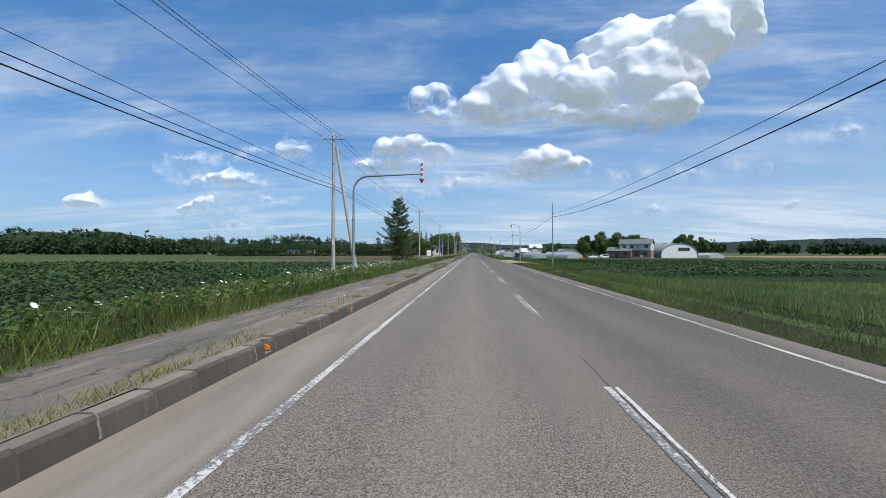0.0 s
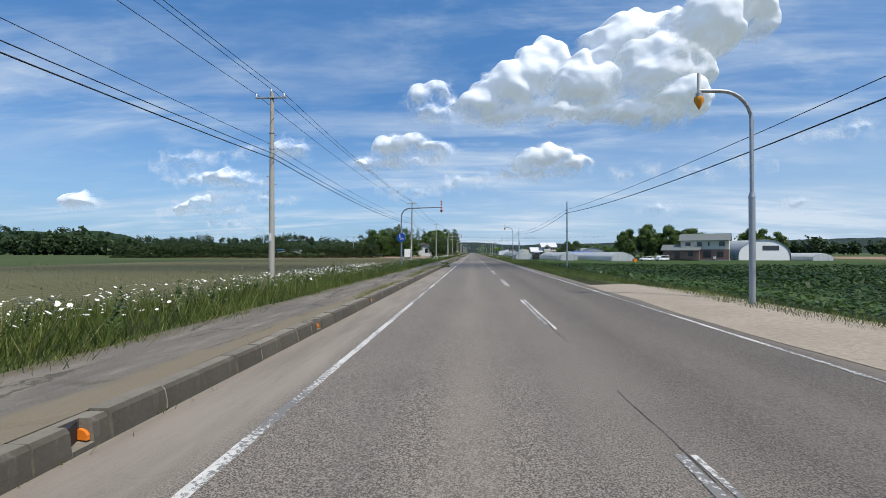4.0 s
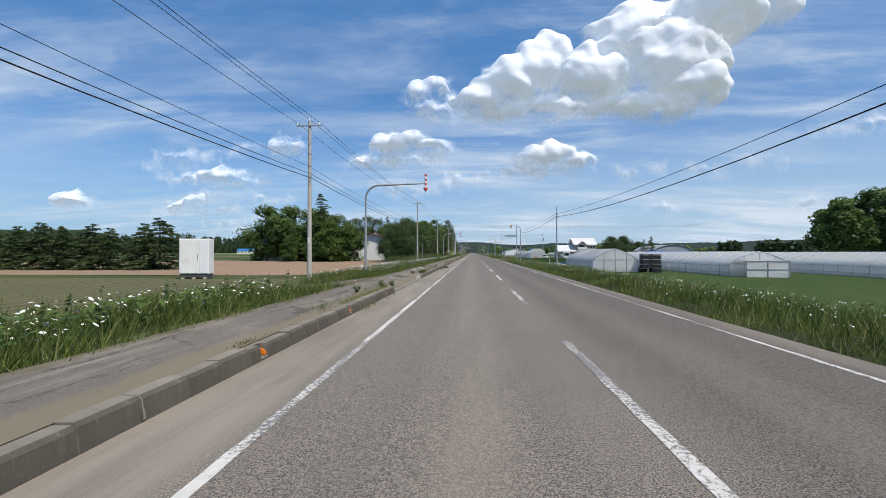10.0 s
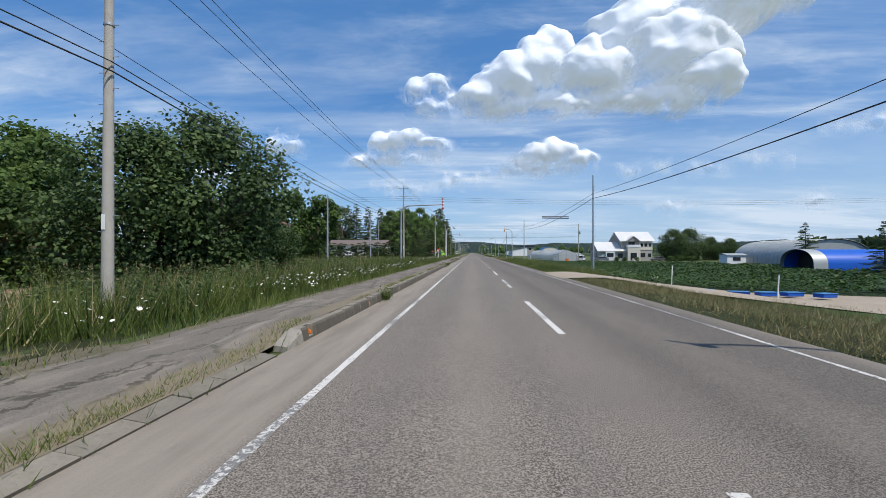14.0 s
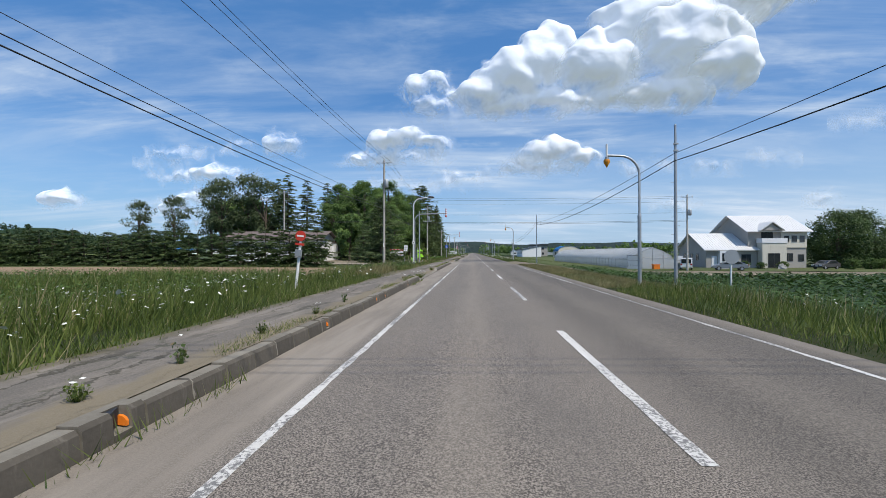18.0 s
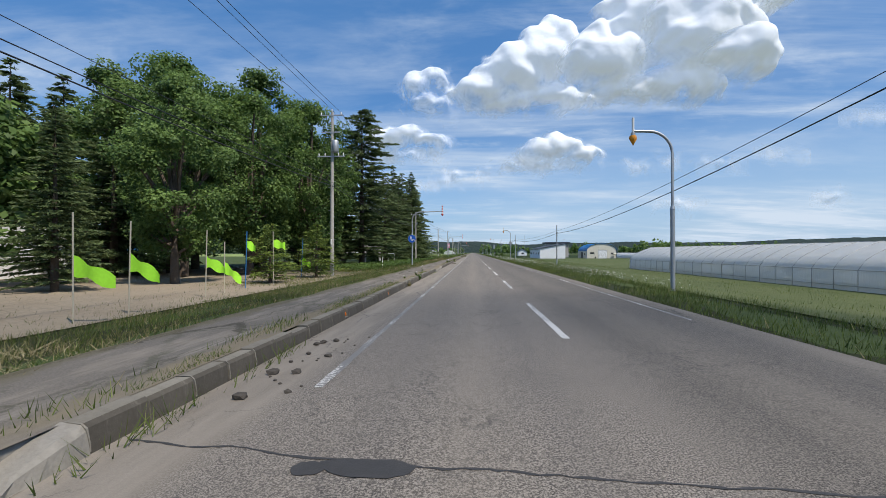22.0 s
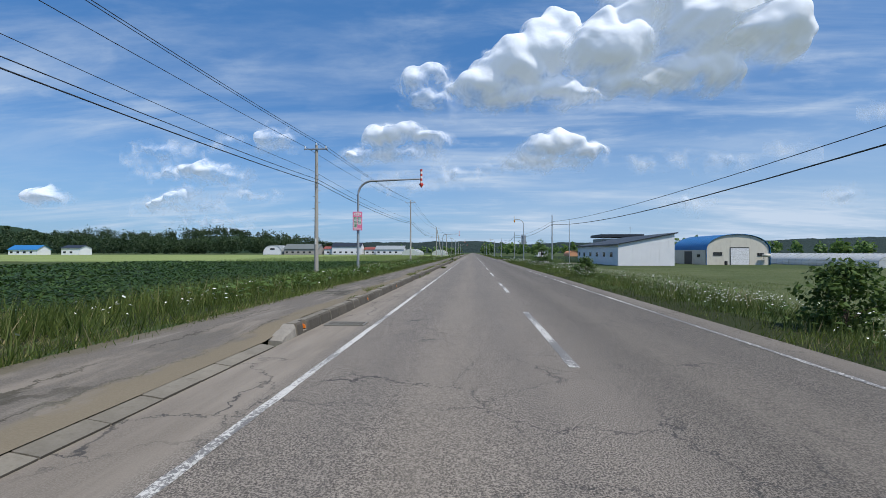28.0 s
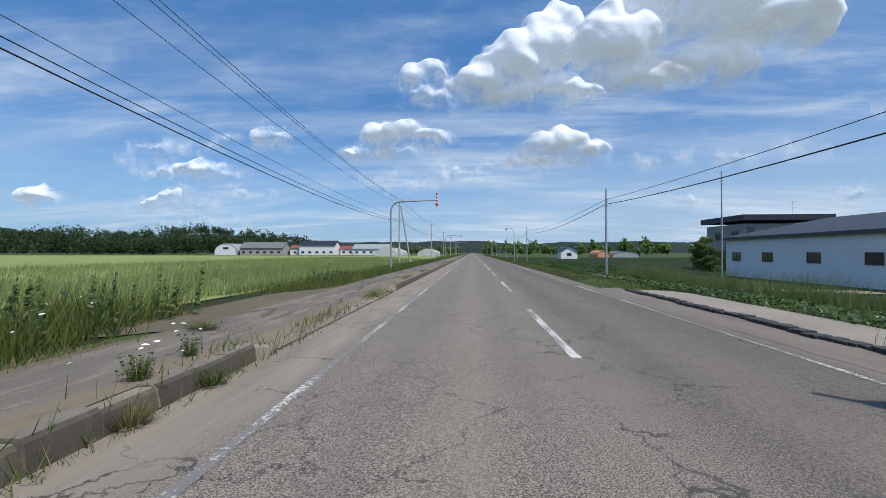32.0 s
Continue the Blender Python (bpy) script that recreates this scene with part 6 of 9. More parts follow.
for x, y, h, sg in [(-7.1, 26.0, 6.15, ""), (-7.3, 106.0, 6.1, "round"), (-7.3, 187.2, 6.15, ""), (-7.1, 264.5, 6.15, ""), (-7.7, 343.6, 6.6, ""), (-7.0, 402.2, 6.2, "round"), (-7.2, 482.3, 6.2, "pink"), (-7.2, 562.3, 6.1, ""), (-7.1, 640, 6.1, ""), (-7.1, 720, 6.1, "")]:
    arrow_post(x, y, h, 4.15 if x < -7 else 3.5, sg)


def cable(a, b, sag, rad=0.012, k=14):
    a, b = Vector(a), Vector(b)
    return [a.lerp(b, t) - Vector((0, 0, 4 * sag * t * (1 - t))) for t in np.linspace(0, 1, k)]


def spans(name, pts, sag, rad, label):
    """One cable strung from pole to pole."""
    pts = [(x, y + SKEW * x, z) for x, y, z in pts]
    run = tagged(new(name), label, "cable")
    run.matrix_basis = pose(*pts[0])
    o = Vector(pts[0])
    for a, c in zip(pts, pts[1:]):
        a, c = Vector(a) - o, Vector(c) - o
        part("span", B().tube(cable(a, c, sag * ((c - a).length / 50.0) ** 2), rad, 5).out("span", M_WIRE), run)
    return run


LP = [(x, y, h + float(ground_z(x))) for x, y, h, l in LEFT_POLES]
spans("power_line", [(x - 0.8, y - 0.09, h - 0.08) for x, y, h in LP], 0.55, 0.013, "thin black power line strung between the poles")
spans("power_line", [(x, y - 0.09, h + 0.16) for x, y, h in LP], 0.5, 0.013, "thin black power line strung between the poles")
spans("power_line", [(x + 0.68, y - 0.09, h - 0.08) for x, y, h in LP], 0.6, 0.013, "thin black power line strung between the poles")
spans("telephone_cable", [(x + 0.16, y - 0.1, 6.45) for x, y, h in LP], 0.58, 0.016, "black telephone cable below the power lines")
spans("telephone_cable", [(x + 0.17, y - 0.1, 6.2) for x, y, h in LP], 0.60, 0.022, "thick black telephone cable below the power lines")
spans("low_voltage_line", [(x - 0.2, y, 7.05) for x, y, h in LP], 0.5, 0.011, "thin low-voltage line between the poles")
RP = [(x, y, h) for x, y, h in RIGHT_POLES]
spans("telephone_cable", [(x - 0.08, y - 0.1, min(h - 0.85, 6.55)) for x, y, h in RP], 0.55, 0.014, "black telephone cable along the road")
spans("telephone_cable", [(x - 0.10, y - 0.1, min(h - 1.2, 6.15)) for x, y, h in RP], 0.75, 0.024, "thick black telephone cable along the road")

# lines that cross the road
for y, zs, x0, x1, side in [(288.0, (9.7, 9.45, 9.2), -9.9, 70.0, -70.0), (350.4, (9.45, 9.25, 8.75, 7.05, 5.95, 5.8), -28.2, 31.6, 0)]:
    for k, z in enumerate(zs):
        dy = (k % 3 - 1) * 0.45
        pts = [(x0, y + dy, z + 0.3), (x1, y + dy, z + 0.3)]
        if side:
            pts = [(side, y + dy, z + 0.2)] + pts
        spans("crossing_line", pts, 0.28, 0.012 if k < 4 else 0.018, "thin black line crossing high over the road")
power_pole(31.6, 350.1, 11.2, transformer=True)
power_pole(-28.2, 351.0, 11.0)
power_pole(-80.7, 353.7, 12.2)
tel_pole(-8.05, 351.6, 7.8)
for x, y in [(-13.5, 262.0), (-14.5, 283.0)]:
    tel_pole(x, y, 7.2)
tel_pole(26.0, 568.4, 11.2)
sleeve = thing("cable_cover", "black plastic cover hung on the overhead cable", "cable cover", pose(10.9, 278.8, 5.95))
part("tube", B().tube([(-1.75, 0, 0.06), (1.75, 0, 0.0)], 0.07, 8).out("tube", M_BLACK), sleeve)
part("tube", B().tube([(-1.75, 0, 0.24), (1.75, 0, 0.20)], 0.05, 8).out("tube", M_BLACK), sleeve)


def street_lamp(x, y, h):
    t = thing("street_lamp", "tall white street lamp leaning over the junction", "street lamp", pose(x, y, float(ground_z(x))))
    part("post", B().tube([(0, 0, -0.4), (0, 0, 4.0), (0.02, 0, h - 1.2)] + [(0.9 - 0.9 * math.cos(a), 0, h - 1.2 + 1.0 * math.sin(a)) for a in np.linspace(0.2, math.pi / 2, 6)] + [(1.9, 0, h - 0.1)], [0.10, 0.085, 0.07] + [0.06] * 6 + [0.045], 12).out("post", M_LAMP), t)
    part("plate", B().box(-0.16, 0.16, -0.13, -0.11, 2.55, 2.85).out("plate", M_WHITE), t, "small white plate")
    part("plate_mark", B().box(-0.08, 0.08, -0.137, -0.131, 2.64, 2.76).out("plate_mark", M_BLACK), t)
    head = part("head", B().tube([(1.75, 0, h - 0.06), (1.95, 0, h - 0.06), (2.35, 0, h - 0.1), (2.5, 0, h - 0.14)], [0.05, 0.13, 0.12, 0.05], 12).out("head", M_BLACK), t)
    part("lens", B().tube([(1.98, 0, h - 0.15), (2.35, 0, h - 0.19)], [0.10, 0.09], 12).out("lens", M_WHITE), head)
    return t


M_LAMP = surface("white_lamp_post", (0.66, 0.67, 0.68), (0.5, 0.51, 0.52), 0.45, 20, 2, 0.05, stains=(0.4, 0.38, 0.36))
street_lamp(-7.1, 338.0, 8.2)
# ---------------------------------------------------------------- buildings
M_GLASS = surface("dark_window_glass", (0.02, 0.024, 0.028), (0.035, 0.04, 0.045), 0.08, 4, 1, 0.0, spec=0.8)
M_FRAME = surface("dark_window_frame", (0.05, 0.05, 0.052), (0.08, 0.08, 0.08), 0.5, 20, 3, 0.0)
M_BRICK = surface("brown_siding", (0.26, 0.155, 0.125), (0.19, 0.115, 0.095), 0.8, 14, 1.2, 0.35, stains=(0.15, 0.10, 0.085))
M_CREAM = surface("cream_render", (0.60, 0.575, 0.50), (0.50, 0.475, 0.41), 0.85, 12, 0.8, 0.2, stains=(0.42, 0.39, 0.33))
M_GREYW = surface("grey_siding", (0.36, 0.345, 0.32), (0.29, 0.28, 0.26), 0.8, 12, 1.0, 0.2)
M_WALLW = surface("white_metal_wall", (0.74, 0.75, 0.77), (0.64, 0.65, 0.68), 0.55, 10, 0.6, 0.1)
M_ROOFG = surface("grey_green_roof", (0.15, 0.17, 0.165), (0.11, 0.125, 0.12), 0.6, 10, 0.8, 0.2)
M_ROOFW = surface("pale_metal_roof", (0.70, 0.70, 0.69), (0.58, 0.58, 0.57), 0.4, 8, 0.5, 0.1, metal=0.1)
M_ROOFD = surface("dark_blue_roof", (0.020, 0.025, 0.036), (0.030, 0.036, 0.048), 0.5, 10, 0.6, 0.15)
M_ROOFB = surface("blue_steel_roof", (0.025, 0.17, 0.42), (0.03, 0.14, 0.34), 0.4, 8, 0.5, 0.1, stains=(0.06, 0.15, 0.28))
M_ROOFR = surface("rusty_brown_roof", (0.17, 0.085, 0.065), (0.12, 0.065, 0.055), 0.65, 12, 0.8, 0.25)
M_TARP = surface("blue_tarpaulin", (0.012, 0.10, 0.50), (0.01, 0.075, 0.38), 0.4, 4, 0.6, 0.5)
M_CORR = surface("grey_corrugated_steel", (0.38, 0.41, 0.42), (0.30, 0.33, 0.34), 0.5, 10, 0.6, 0.2, metal=0.3, stains=(0.28, 0.24, 0.2))
M_FOUND = surface("foundation_concrete", (0.36, 0.35, 0.33), (0.28, 0.27, 0.26), 0.9, 20, 2, 0.3)
M_HOOP = surface("steel_hoop", (0.34, 0.35, 0.36), (0.26, 0.27, 0.28), 0.45, 20, 4, 0.0, metal=0.5)


def film_mat():
    """Cloudy polythene: scatters most light and lets some through."""
    m = bpy.data.materials.new("greenhouse_film")
    m.use_nodes = True
    n = Nodes(m.node_tree)
    co = n.add("ShaderNodeTexCoord").outputs["Object"]
    a = n.noise(n.scaled(co, 1.0, 0.35, 1.0), 1.6, 5.0, 0.6)
    folds = n.noise(n.scaled(co, 0.5, 3.0, 0.5), 2.2, 6.0, 0.65, 0.8)
    col = n.mix(n.step(a, 0.3, 0.7), (0.80, 0.82, 0.84, 1), (0.60, 0.63, 0.65, 1))
    bn = n.add("ShaderNodeBump", {"Strength": 1.0, "Distance": 0.09, "Height": folds}).outputs[0]
    d = n.add("ShaderNodeBsdfPrincipled", {"Base Color": col, "Roughness": 0.35, "Specular IOR Level": 0.5, "Normal": bn})
    t = n.add("ShaderNodeBsdfTranslucent", {"Color": col})
    mx = n.add("ShaderNodeMixShader", {0: 0.35, 1: d.outputs[0], 2: t.outputs[0]})
    cl = n.add("ShaderNodeMixShader", {0: n.step(a, 0.35, 0.7, 0.30, 0.10), 1: mx.outputs[0], 2: n.add("ShaderNodeBsdfTransparent").outputs[0]})
    n.tree.links.new(cl.outputs[0], n.add("ShaderNodeOutputMaterial").inputs[0])
    return m


M_FILM = film_mat()


def arch(w, h, k=15, low=0.42, peak=0.0):
    """Half-width w, height h: upright sides then a rounded or peaked top, as (x, z) points from right to left."""
    if peak:
        return [(w, 0.0)] + [(w * q, h * low + h * (1 - low) * (peak * (1 - abs(q)) + (1 - peak) * math.sqrt(max(0.0, 1 - q * q)))) for q in np.linspace(1, -1, k)] + [(-w, 0.0)]
    return [(w, 0.0)] + [(w * math.cos(a) ** 0.9 if math.cos(a) > 0 else -w * (-math.cos(a)) ** 0.9, h * low + h * (1 - low) * math.sin(a)) for a in np.linspace(0, math.pi, k)] + [(-w, 0.0)]


def skin(pts, y0, y1, ny, thick=0.0):
    """An open sheet through a profile along y."""
    ys_ = np.linspace(y0, y1, ny)
    P = np.array([[(x, y, z) for x, z in pts] for y in ys_])
    return P, grid_faces(len(pts), ny)


def window_part(t, x, y, z, w, h, face="-y", bars=1, frame=M_FRAME, name="window"):
    """A framed window on a wall facing -y or -x, with its pane as a part of it."""
    d = 0.05

    def bx(a0, a1, z0, z1, o0, o1):
        if face == "-y":
            return (x + a0, x + a1, y - o1, y - o0, z + z0, z + z1)
        return (x - o1, x - o0, y + a0, y + a1, z + z0, z + z1)
    o = None
    for s in [(-w / 2, w / 2, 0, 0.07, 0, d + 0.02), (-w / 2, w / 2, h - 0.06, h, 0, d), (-w / 2, -w / 2 + 0.06, 0.07, h - 0.06, 0, d), (w / 2 - 0.06, w / 2, 0.07, h - 0.06, 0, d)]:
        if o is None:
            o = part(name, B().box(*bx(*s)).out("sill", frame), t)
        else:
            part("frame_bar", B().box(*bx(*s)).out("frame_bar", frame), o)
    for k in range(bars):
        c = -w / 2 + w * (k + 1) / (bars + 1)
        part("mullion", B().box(*bx(c - 0.025, c + 0.025, 0.07, h - 0.06, 0, d - 0.01)).out("mullion", frame), o)
    part("pane", B().box(*bx(-w / 2 + 0.05, w / 2 - 0.05, 0.06, h - 0.05, 0.003, 0.02)).out("pane", M_GLASS), o, "dark reflecting glass")
    return o


def gable(t, x0, x1, y0, y1, z0, eave, ridge, wall, roof, over=0.5, axis="x", gablewall=None, seams=0.0):
    """Walls with a pitched roof on them; the ridge runs along the axis."""
    if axis == "x":
        ym = (y0 + y1) / 2
        part("outer_wall", B().extrude_x([(y0, z0), (y1, z0), (y1, eave), (ym, ridge - 0.12), (y0, eave)], x0, x1).out("outer_wall", wall), t)
        for sgn, ya in ((-1, y0), (1, y1)):
            k = (ridge - eave) / ((y1 - y0) / 2)
            b = B()
            ye = ya + sgn * over
            b.extrude_x([(ye, eave - k * over), (ye, eave - k * over + 0.13), (ym, ridge + 0.13), (ym, ridge)], x0 - over, x1 + over)
            r_ = part("roof", b.out("roof", roof), t)
            if seams:
                sb = B()
                n_ = int((x1 - x0 + 2 * over) / seams)
                for i in range(n_ + 1):
                    xx = x0 - over + i * seams
                    sb.extrude_x([(ye, eave - k * over + 0.13), (ye, eave - k * over + 0.17), (ym, ridge + 0.17), (ym, ridge + 0.13)], xx - 0.015, xx + 0.015)
                part("roof_seams", sb.out("roof_seams", roof), r_)
    else:
        xm = (x0 + x1) / 2
        part("outer_wall", B().extrude_y([(x0, z0), (x1, z0), (x1, eave), (xm, ridge - 0.12), (x0, eave)], y0, y1).out("outer_wall", wall), t)
        k = (ridge - eave) / ((x1 - x0) / 2)
        for sgn, xa in ((-1, x0), (1, x1)):
            xe = xa + sgn * over
            part("roof", B().extrude_y([(xe, eave - k * over), (xe, eave - k * over + 0.13), (xm, ridge + 0.13), (xm, ridge)], y0 - over, y1 + over).out("roof", roof), t)


def greenhouse(x0, x1, y0, y1, h, z, label, hoop=1.0, open_end=False, doors=False, side_band=True, group="greenhouses"):
    """Hooped tunnel: film skin, gable ends, each hoop, purlins and base boards."""
    c, w, L = (x0 + x1) / 2, (x1 - x0) / 2, y1 - y0
    t = thing("greenhouse", label, "greenhouse", pose(c, y0, z), group)
    pts = arch(w, h, 17, 0.45, 0.5)
    P, f = skin(pts, 0, L, max(8, int(L / 0.5)))
    ripple = 0.03 * np.cos(P[:, :, 1] * 2 * np.pi / hoop) + 0.02 * fbm(P[:, :, 1] * 1.3, P[:, :, 0], 3)
    P = P.copy()
    P[:, :, 2] += np.where(P[:, :, 2] > 0.1, ripple, 0)
    part("film", mesh("film", P, f, M_FILM, smooth=True), t, "cloudy translucent polythene film")
    hb = B().tube([(x, 0, zz) for x, zz in arch(w + 0.02, h + 0.02, 13, 0.45, 0.5)], 0.022, 5).out("hoop", M_HOOP)
    step = hoop if L < 30 else hoop * 2
    for i in range(int(L / step) + 1):
        part("hoop", hb, t, at=pose(0, min(i * step, L), 0))
    for x, zz in ((-w - 0.03, 0.55), (w + 0.03, 0.55), (-w - 0.02, h * 0.45), (w + 0.02, h * 0.45), (0, h + 0.02)):
        part("purlin", B().tube([(x, -0.02, zz), (x, L + 0.02, zz)], 0.02, 5).out("purlin", M_HOOP), t)
    for s in (-1, 1):
        part("base_board", B().box(s * w - 0.02, s * w + 0.02, 0, L, -0.1, 0.22).out("base_board", M_BASE), t)
    if not open_end:
        for yy in (0.03, L - 0.03):
            b = B()
            vs = [b.bm.verts.new((x, yy, zz)) for x, zz in pts]
            b.bm.faces.new(vs)
            bmesh.ops.triangulate(b.bm, faces=b.bm.faces[:])
            part("end_film", b.out("end_film", M_FILM), t)
    for x in (-w * 0.5, 0.0, w * 0.5):
        part("end_post", B().tube([(x, -0.02, 0), (x, -0.02, h * (0.97 if x == 0 else 0.82))], 0.025, 6).out("end_post", M_HOOP), t)
    part("end_rail", B().tube([(-w * 0.92, -0.02, h * 0.55), (w * 0.92, -0.02, h * 0.55)], 0.02, 6).out("end_rail", M_HOOP), t)
    if doors:
        for s in (-1, 1):
            d = part("door_leaf", B().box(-0.9, -0.86, -0.03, 0.03, 0, 2.4).box(0.86, 0.9, -0.03, 0.03, 0, 2.4).box(-0.86, 0.86, -0.03, 0.03, 2.36, 2.4).box(-0.86, 0.86, -0.03, 0.03, 0, 0.04).box(-0.86, 0.86, -0.02, 0.02, 0.8, 0.84).box(-0.86, 0.86, -0.02, 0.02, 1.6, 1.64).out("door_leaf", M_FRAME), t, at=pose(s * (w + 0.2), -1.2, 0, 0, 0, 25 * s))
            part("door_film", B().box(-0.86, 0.86, -0.004, 0.004, 0.04, 2.36).out("door_film", M_FILM), d)
    return t


M_BASE = surface("grey_base_board", (0.42, 0.42, 0.41), (0.32, 0.31, 0.30), 0.7, 10, 0.7, 0.2)
ZG = lambda x: float(ground_z(x))
greenhouse(15.4, 21.0, 212.3, 228, 2.95, -1.05, "arched polythene greenhouse standing by the road")
greenhouse(28.8, 35.2, 205.5, 246, 2.9, -1.35, "long polythene greenhouse with a porch at its end")
greenhouse(43.0, 49.8, 194, 262, 2.9, -1.4, "long polythene greenhouse beside the farmhouse")
greenhouse(26.2, 33.0, 357.5, 424, 3.7, -1.45, "long polythene greenhouse with open steel door leaves", open_end=False, doors=True)
greenhouse(73.0, 79.0, 531, 575, 2.7, -1.45, "polythene greenhouse beside the blue-roofed barn")
greenhouse(113, 119.5, 204, 240, 2.6, -1.4, "low polythene greenhouse beside the white barn")
greenhouse(-40, -31, 700, 730, 4.0, -0.5, "distant polythene greenhouse behind the cereal field")
greenhouse(-24, -16, 712, 740, 3.6, -0.5, "distant polythene greenhouse behind the cereal field")

porch = thing("greenhouse_porch", "small film-covered porch at the greenhouse door", "porch", pose(31.5, 203.4, -1.35))
part("frame", B().box(-2.2, -2.15, 0, 0.05, 0, 1.9).box(2.15, 2.2, 0, 0.05, 0, 1.9).box(-2.2, 2.2, 0, 0.05, 1.85, 1.9).box(-0.03, 0.03, 0, 0.05, 0, 1.85).box(-2.2, 2.2, 0, 0.05, 0.95, 1.0).out("frame", M_HOOP), porch)
part("film", B().box(-2.14, 2.14, 0.06, 0.08, 0.02, 1.84).out("film", M_FILM), porch)
part("film_roof", B().box(-2.2, 2.2, 0.02, 2.1, 1.9, 1.93).out("film_roof", M_FILM), porch)

# stack of dark plastic crates
cr = thing("harvest_crate", "dark plastic harvest crate in a tall stack", "crate", pose(21.6, 212.6, -1.05), "stacked crates")
part("tray", B().box(-0.55, 0.55, -0.55, 0.55, 0, 0.05).out("tray", M_BLACK), cr)
side = B()
for z in (0.05, 0.27, 0.50):
    side.box(-0.55, 0.55, -0.55, -0.51, z, z + 0.07).box(-0.55, -0.51, -0.51, 0.55, z, z + 0.07).box(0.51, 0.55, -0.51, 0.55, z, z + 0.07).box(-0.51, 0.51, 0.51, 0.55, z, z + 0.07)
for i in range(7):
    x = -0.55 + i * 0.175
    side.box(x, x + 0.045, -0.548, -0.512, 0.12, 0.5).box(-0.548, -0.512, x + 0.003, x + 0.045, 0.12, 0.5)
part("side_slats", side.out("side_slats", M_BLACK), cr)
part("inner", B().box(-0.48, 0.48, -0.48, 0.48, 0.05, 0.4).out("inner", M_FRAME), cr)
for ix in range(2):
    for iz in range(4):
        if ix or iz:
            copy_thing(cr, pose(21.6 + 1.12 * ix, 212.6 + 0.03 * iz, -1.05 + 0.575 * iz, 0, 0, 1.0 * (iz % 2)))

# farmhouse: brown ground floor, pale upper floor
ha = thing("farmhouse", "two-storey farmhouse, brown below and cream above, grey-green roof", "house", pose(67.6, 213.3, -1.4, 0, 0, -32))
part("foundation", B().box(-0.1, 22.1, -0.1, 8.6, 0, 0.35).out("foundation", M_FOUND), ha)
part("lower_wall", B().box(6, 22, 0, 8.5, 0.35, 3.2).out("lower_wall", M_BRICK), ha)
gable(ha, 6, 22, 0.05, 8.45, 3.2, 5.9, 7.6, M_CREAM, M_ROOFG, 0.7, "x")
wing = part("wing", B().box(0, 12.5, -2.2, 6, 0.35, 3.0).out("wing", M_BRICK), ha)
for y0, y1, z0, z1 in ((-2.9, 1.9, 2.85, 4.5), (6.7, 1.9, 2.85, 4.5)):
    part("wing_roof", B().extrude_x([(y0, z0), (y0, z0 + 0.13), (y1, z1 + 0.13), (y1, z1)], -0.7, 13.0).out("wing_roof", M_ROOFG), ha)
part("wing_gable", B().extrude_x([(-2.2, 3.0), (6.0, 3.0), (1.9, 4.45)], 0.0, 0.2).out("wing_gable", M_CREAM), ha)
for x, z, w, h, yy, bars in [(5.0, 0.6, 1.8, 2.0, -2.2, 1), (9.6, 1.3, 1.7, 1.2, -2.2, 1), (15.0, 0.9, 2.6, 2.0, 0, 2), (19.3, 1.1, 2.0, 1.5, 0, 1), (12.5, 4.1, 1.7, 1.2, 0.05, 1), (15.6, 4.1, 0.5, 1.2, 0.05, 0), (19.8, 4.1, 1.9, 1.3, 0.05, 1), (8.6, 3.9, 1.8, 1.3, 0.05, 1)]:
    window_part(ha, x, yy, z, w, h, "-y", bars)
part("balcony", B().box(6.4, 10.4, -1.1, 0.05, 3.3, 4.1).out("balcony", M_CREAM), ha)
part("air_conditioner", B().box(17.0, 17.9, -0.35, -0.02, 0.5, 1.2).out("air_conditioner", M_WHITE, 0.02), ha)
part("air_conditioner", B().box(10.6, 11.4, -0.35, 0.03, 4.9, 5.5).out("air_conditioner", M_WHITE, 0.02), ha)
ha.scale = (0.87, 0.9, 1.2)


def quonset(nm, x0, x1, y0, y1, z, h, wall, roof, label, low=0.25, door=None, win=None, along="y", depth_rib=1.2):
    c, w, L = (x0 + x1) / 2, (x1 - x0) / 2, y1 - y0
    t = thing(nm, label, "barn", pose(c, y0, z))
    pts = arch(w, h, 17, low)
    part("body", B().extrude_y([(x * 0.985, zz * 0.985) for x, zz in pts], 0.15, L).out("body", wall), t)
    P, f = skin(pts, -0.15, L + 0.1, max(4, int(L / 1.0)))
    part("roof_shell", mesh("roof_shell", P, f, roof, smooth=True), t)
    rb = B().tube([(x * 1.004, 0, zz * 1.004) for x, zz in pts], 0.05, 4).out("rib", roof)
    for i in range(int(L / depth_rib) + 1):
        part("rib", rb, t, at=pose(0, -0.1 + i * depth_rib, 0))
    if door:
        dx, dw, dh = door
        o = part("door", B().box(dx - dw / 2 - 0.1, dx + dw / 2 + 0.1, 0.06, 0.12, 0, dh + 0.1).out("door", M_FRAME), t)
        sl = B()
        for i in range(int(dh / 0.14)):
            sl.box(dx - dw / 2, dx + dw / 2, 0.0, 0.055, i * 0.14, i * 0.14 + 0.125)
        part("shutter", sl.out("shutter", M_WALLW), o, "pale roller shutter")
    for wx, wz, ww, wh in (win or []):
        window_part(t, wx, 0.14, wz, ww, wh, "-y", 2)
    return t


quonset("barn", 93.5, 111, 212, 236, -1.4, 7.3, M_WALLW, M_CORR, "white round-roofed barn beside the farmhouse", 0.22, None, [(2.2, 3.6, 5.5, 1.6)])
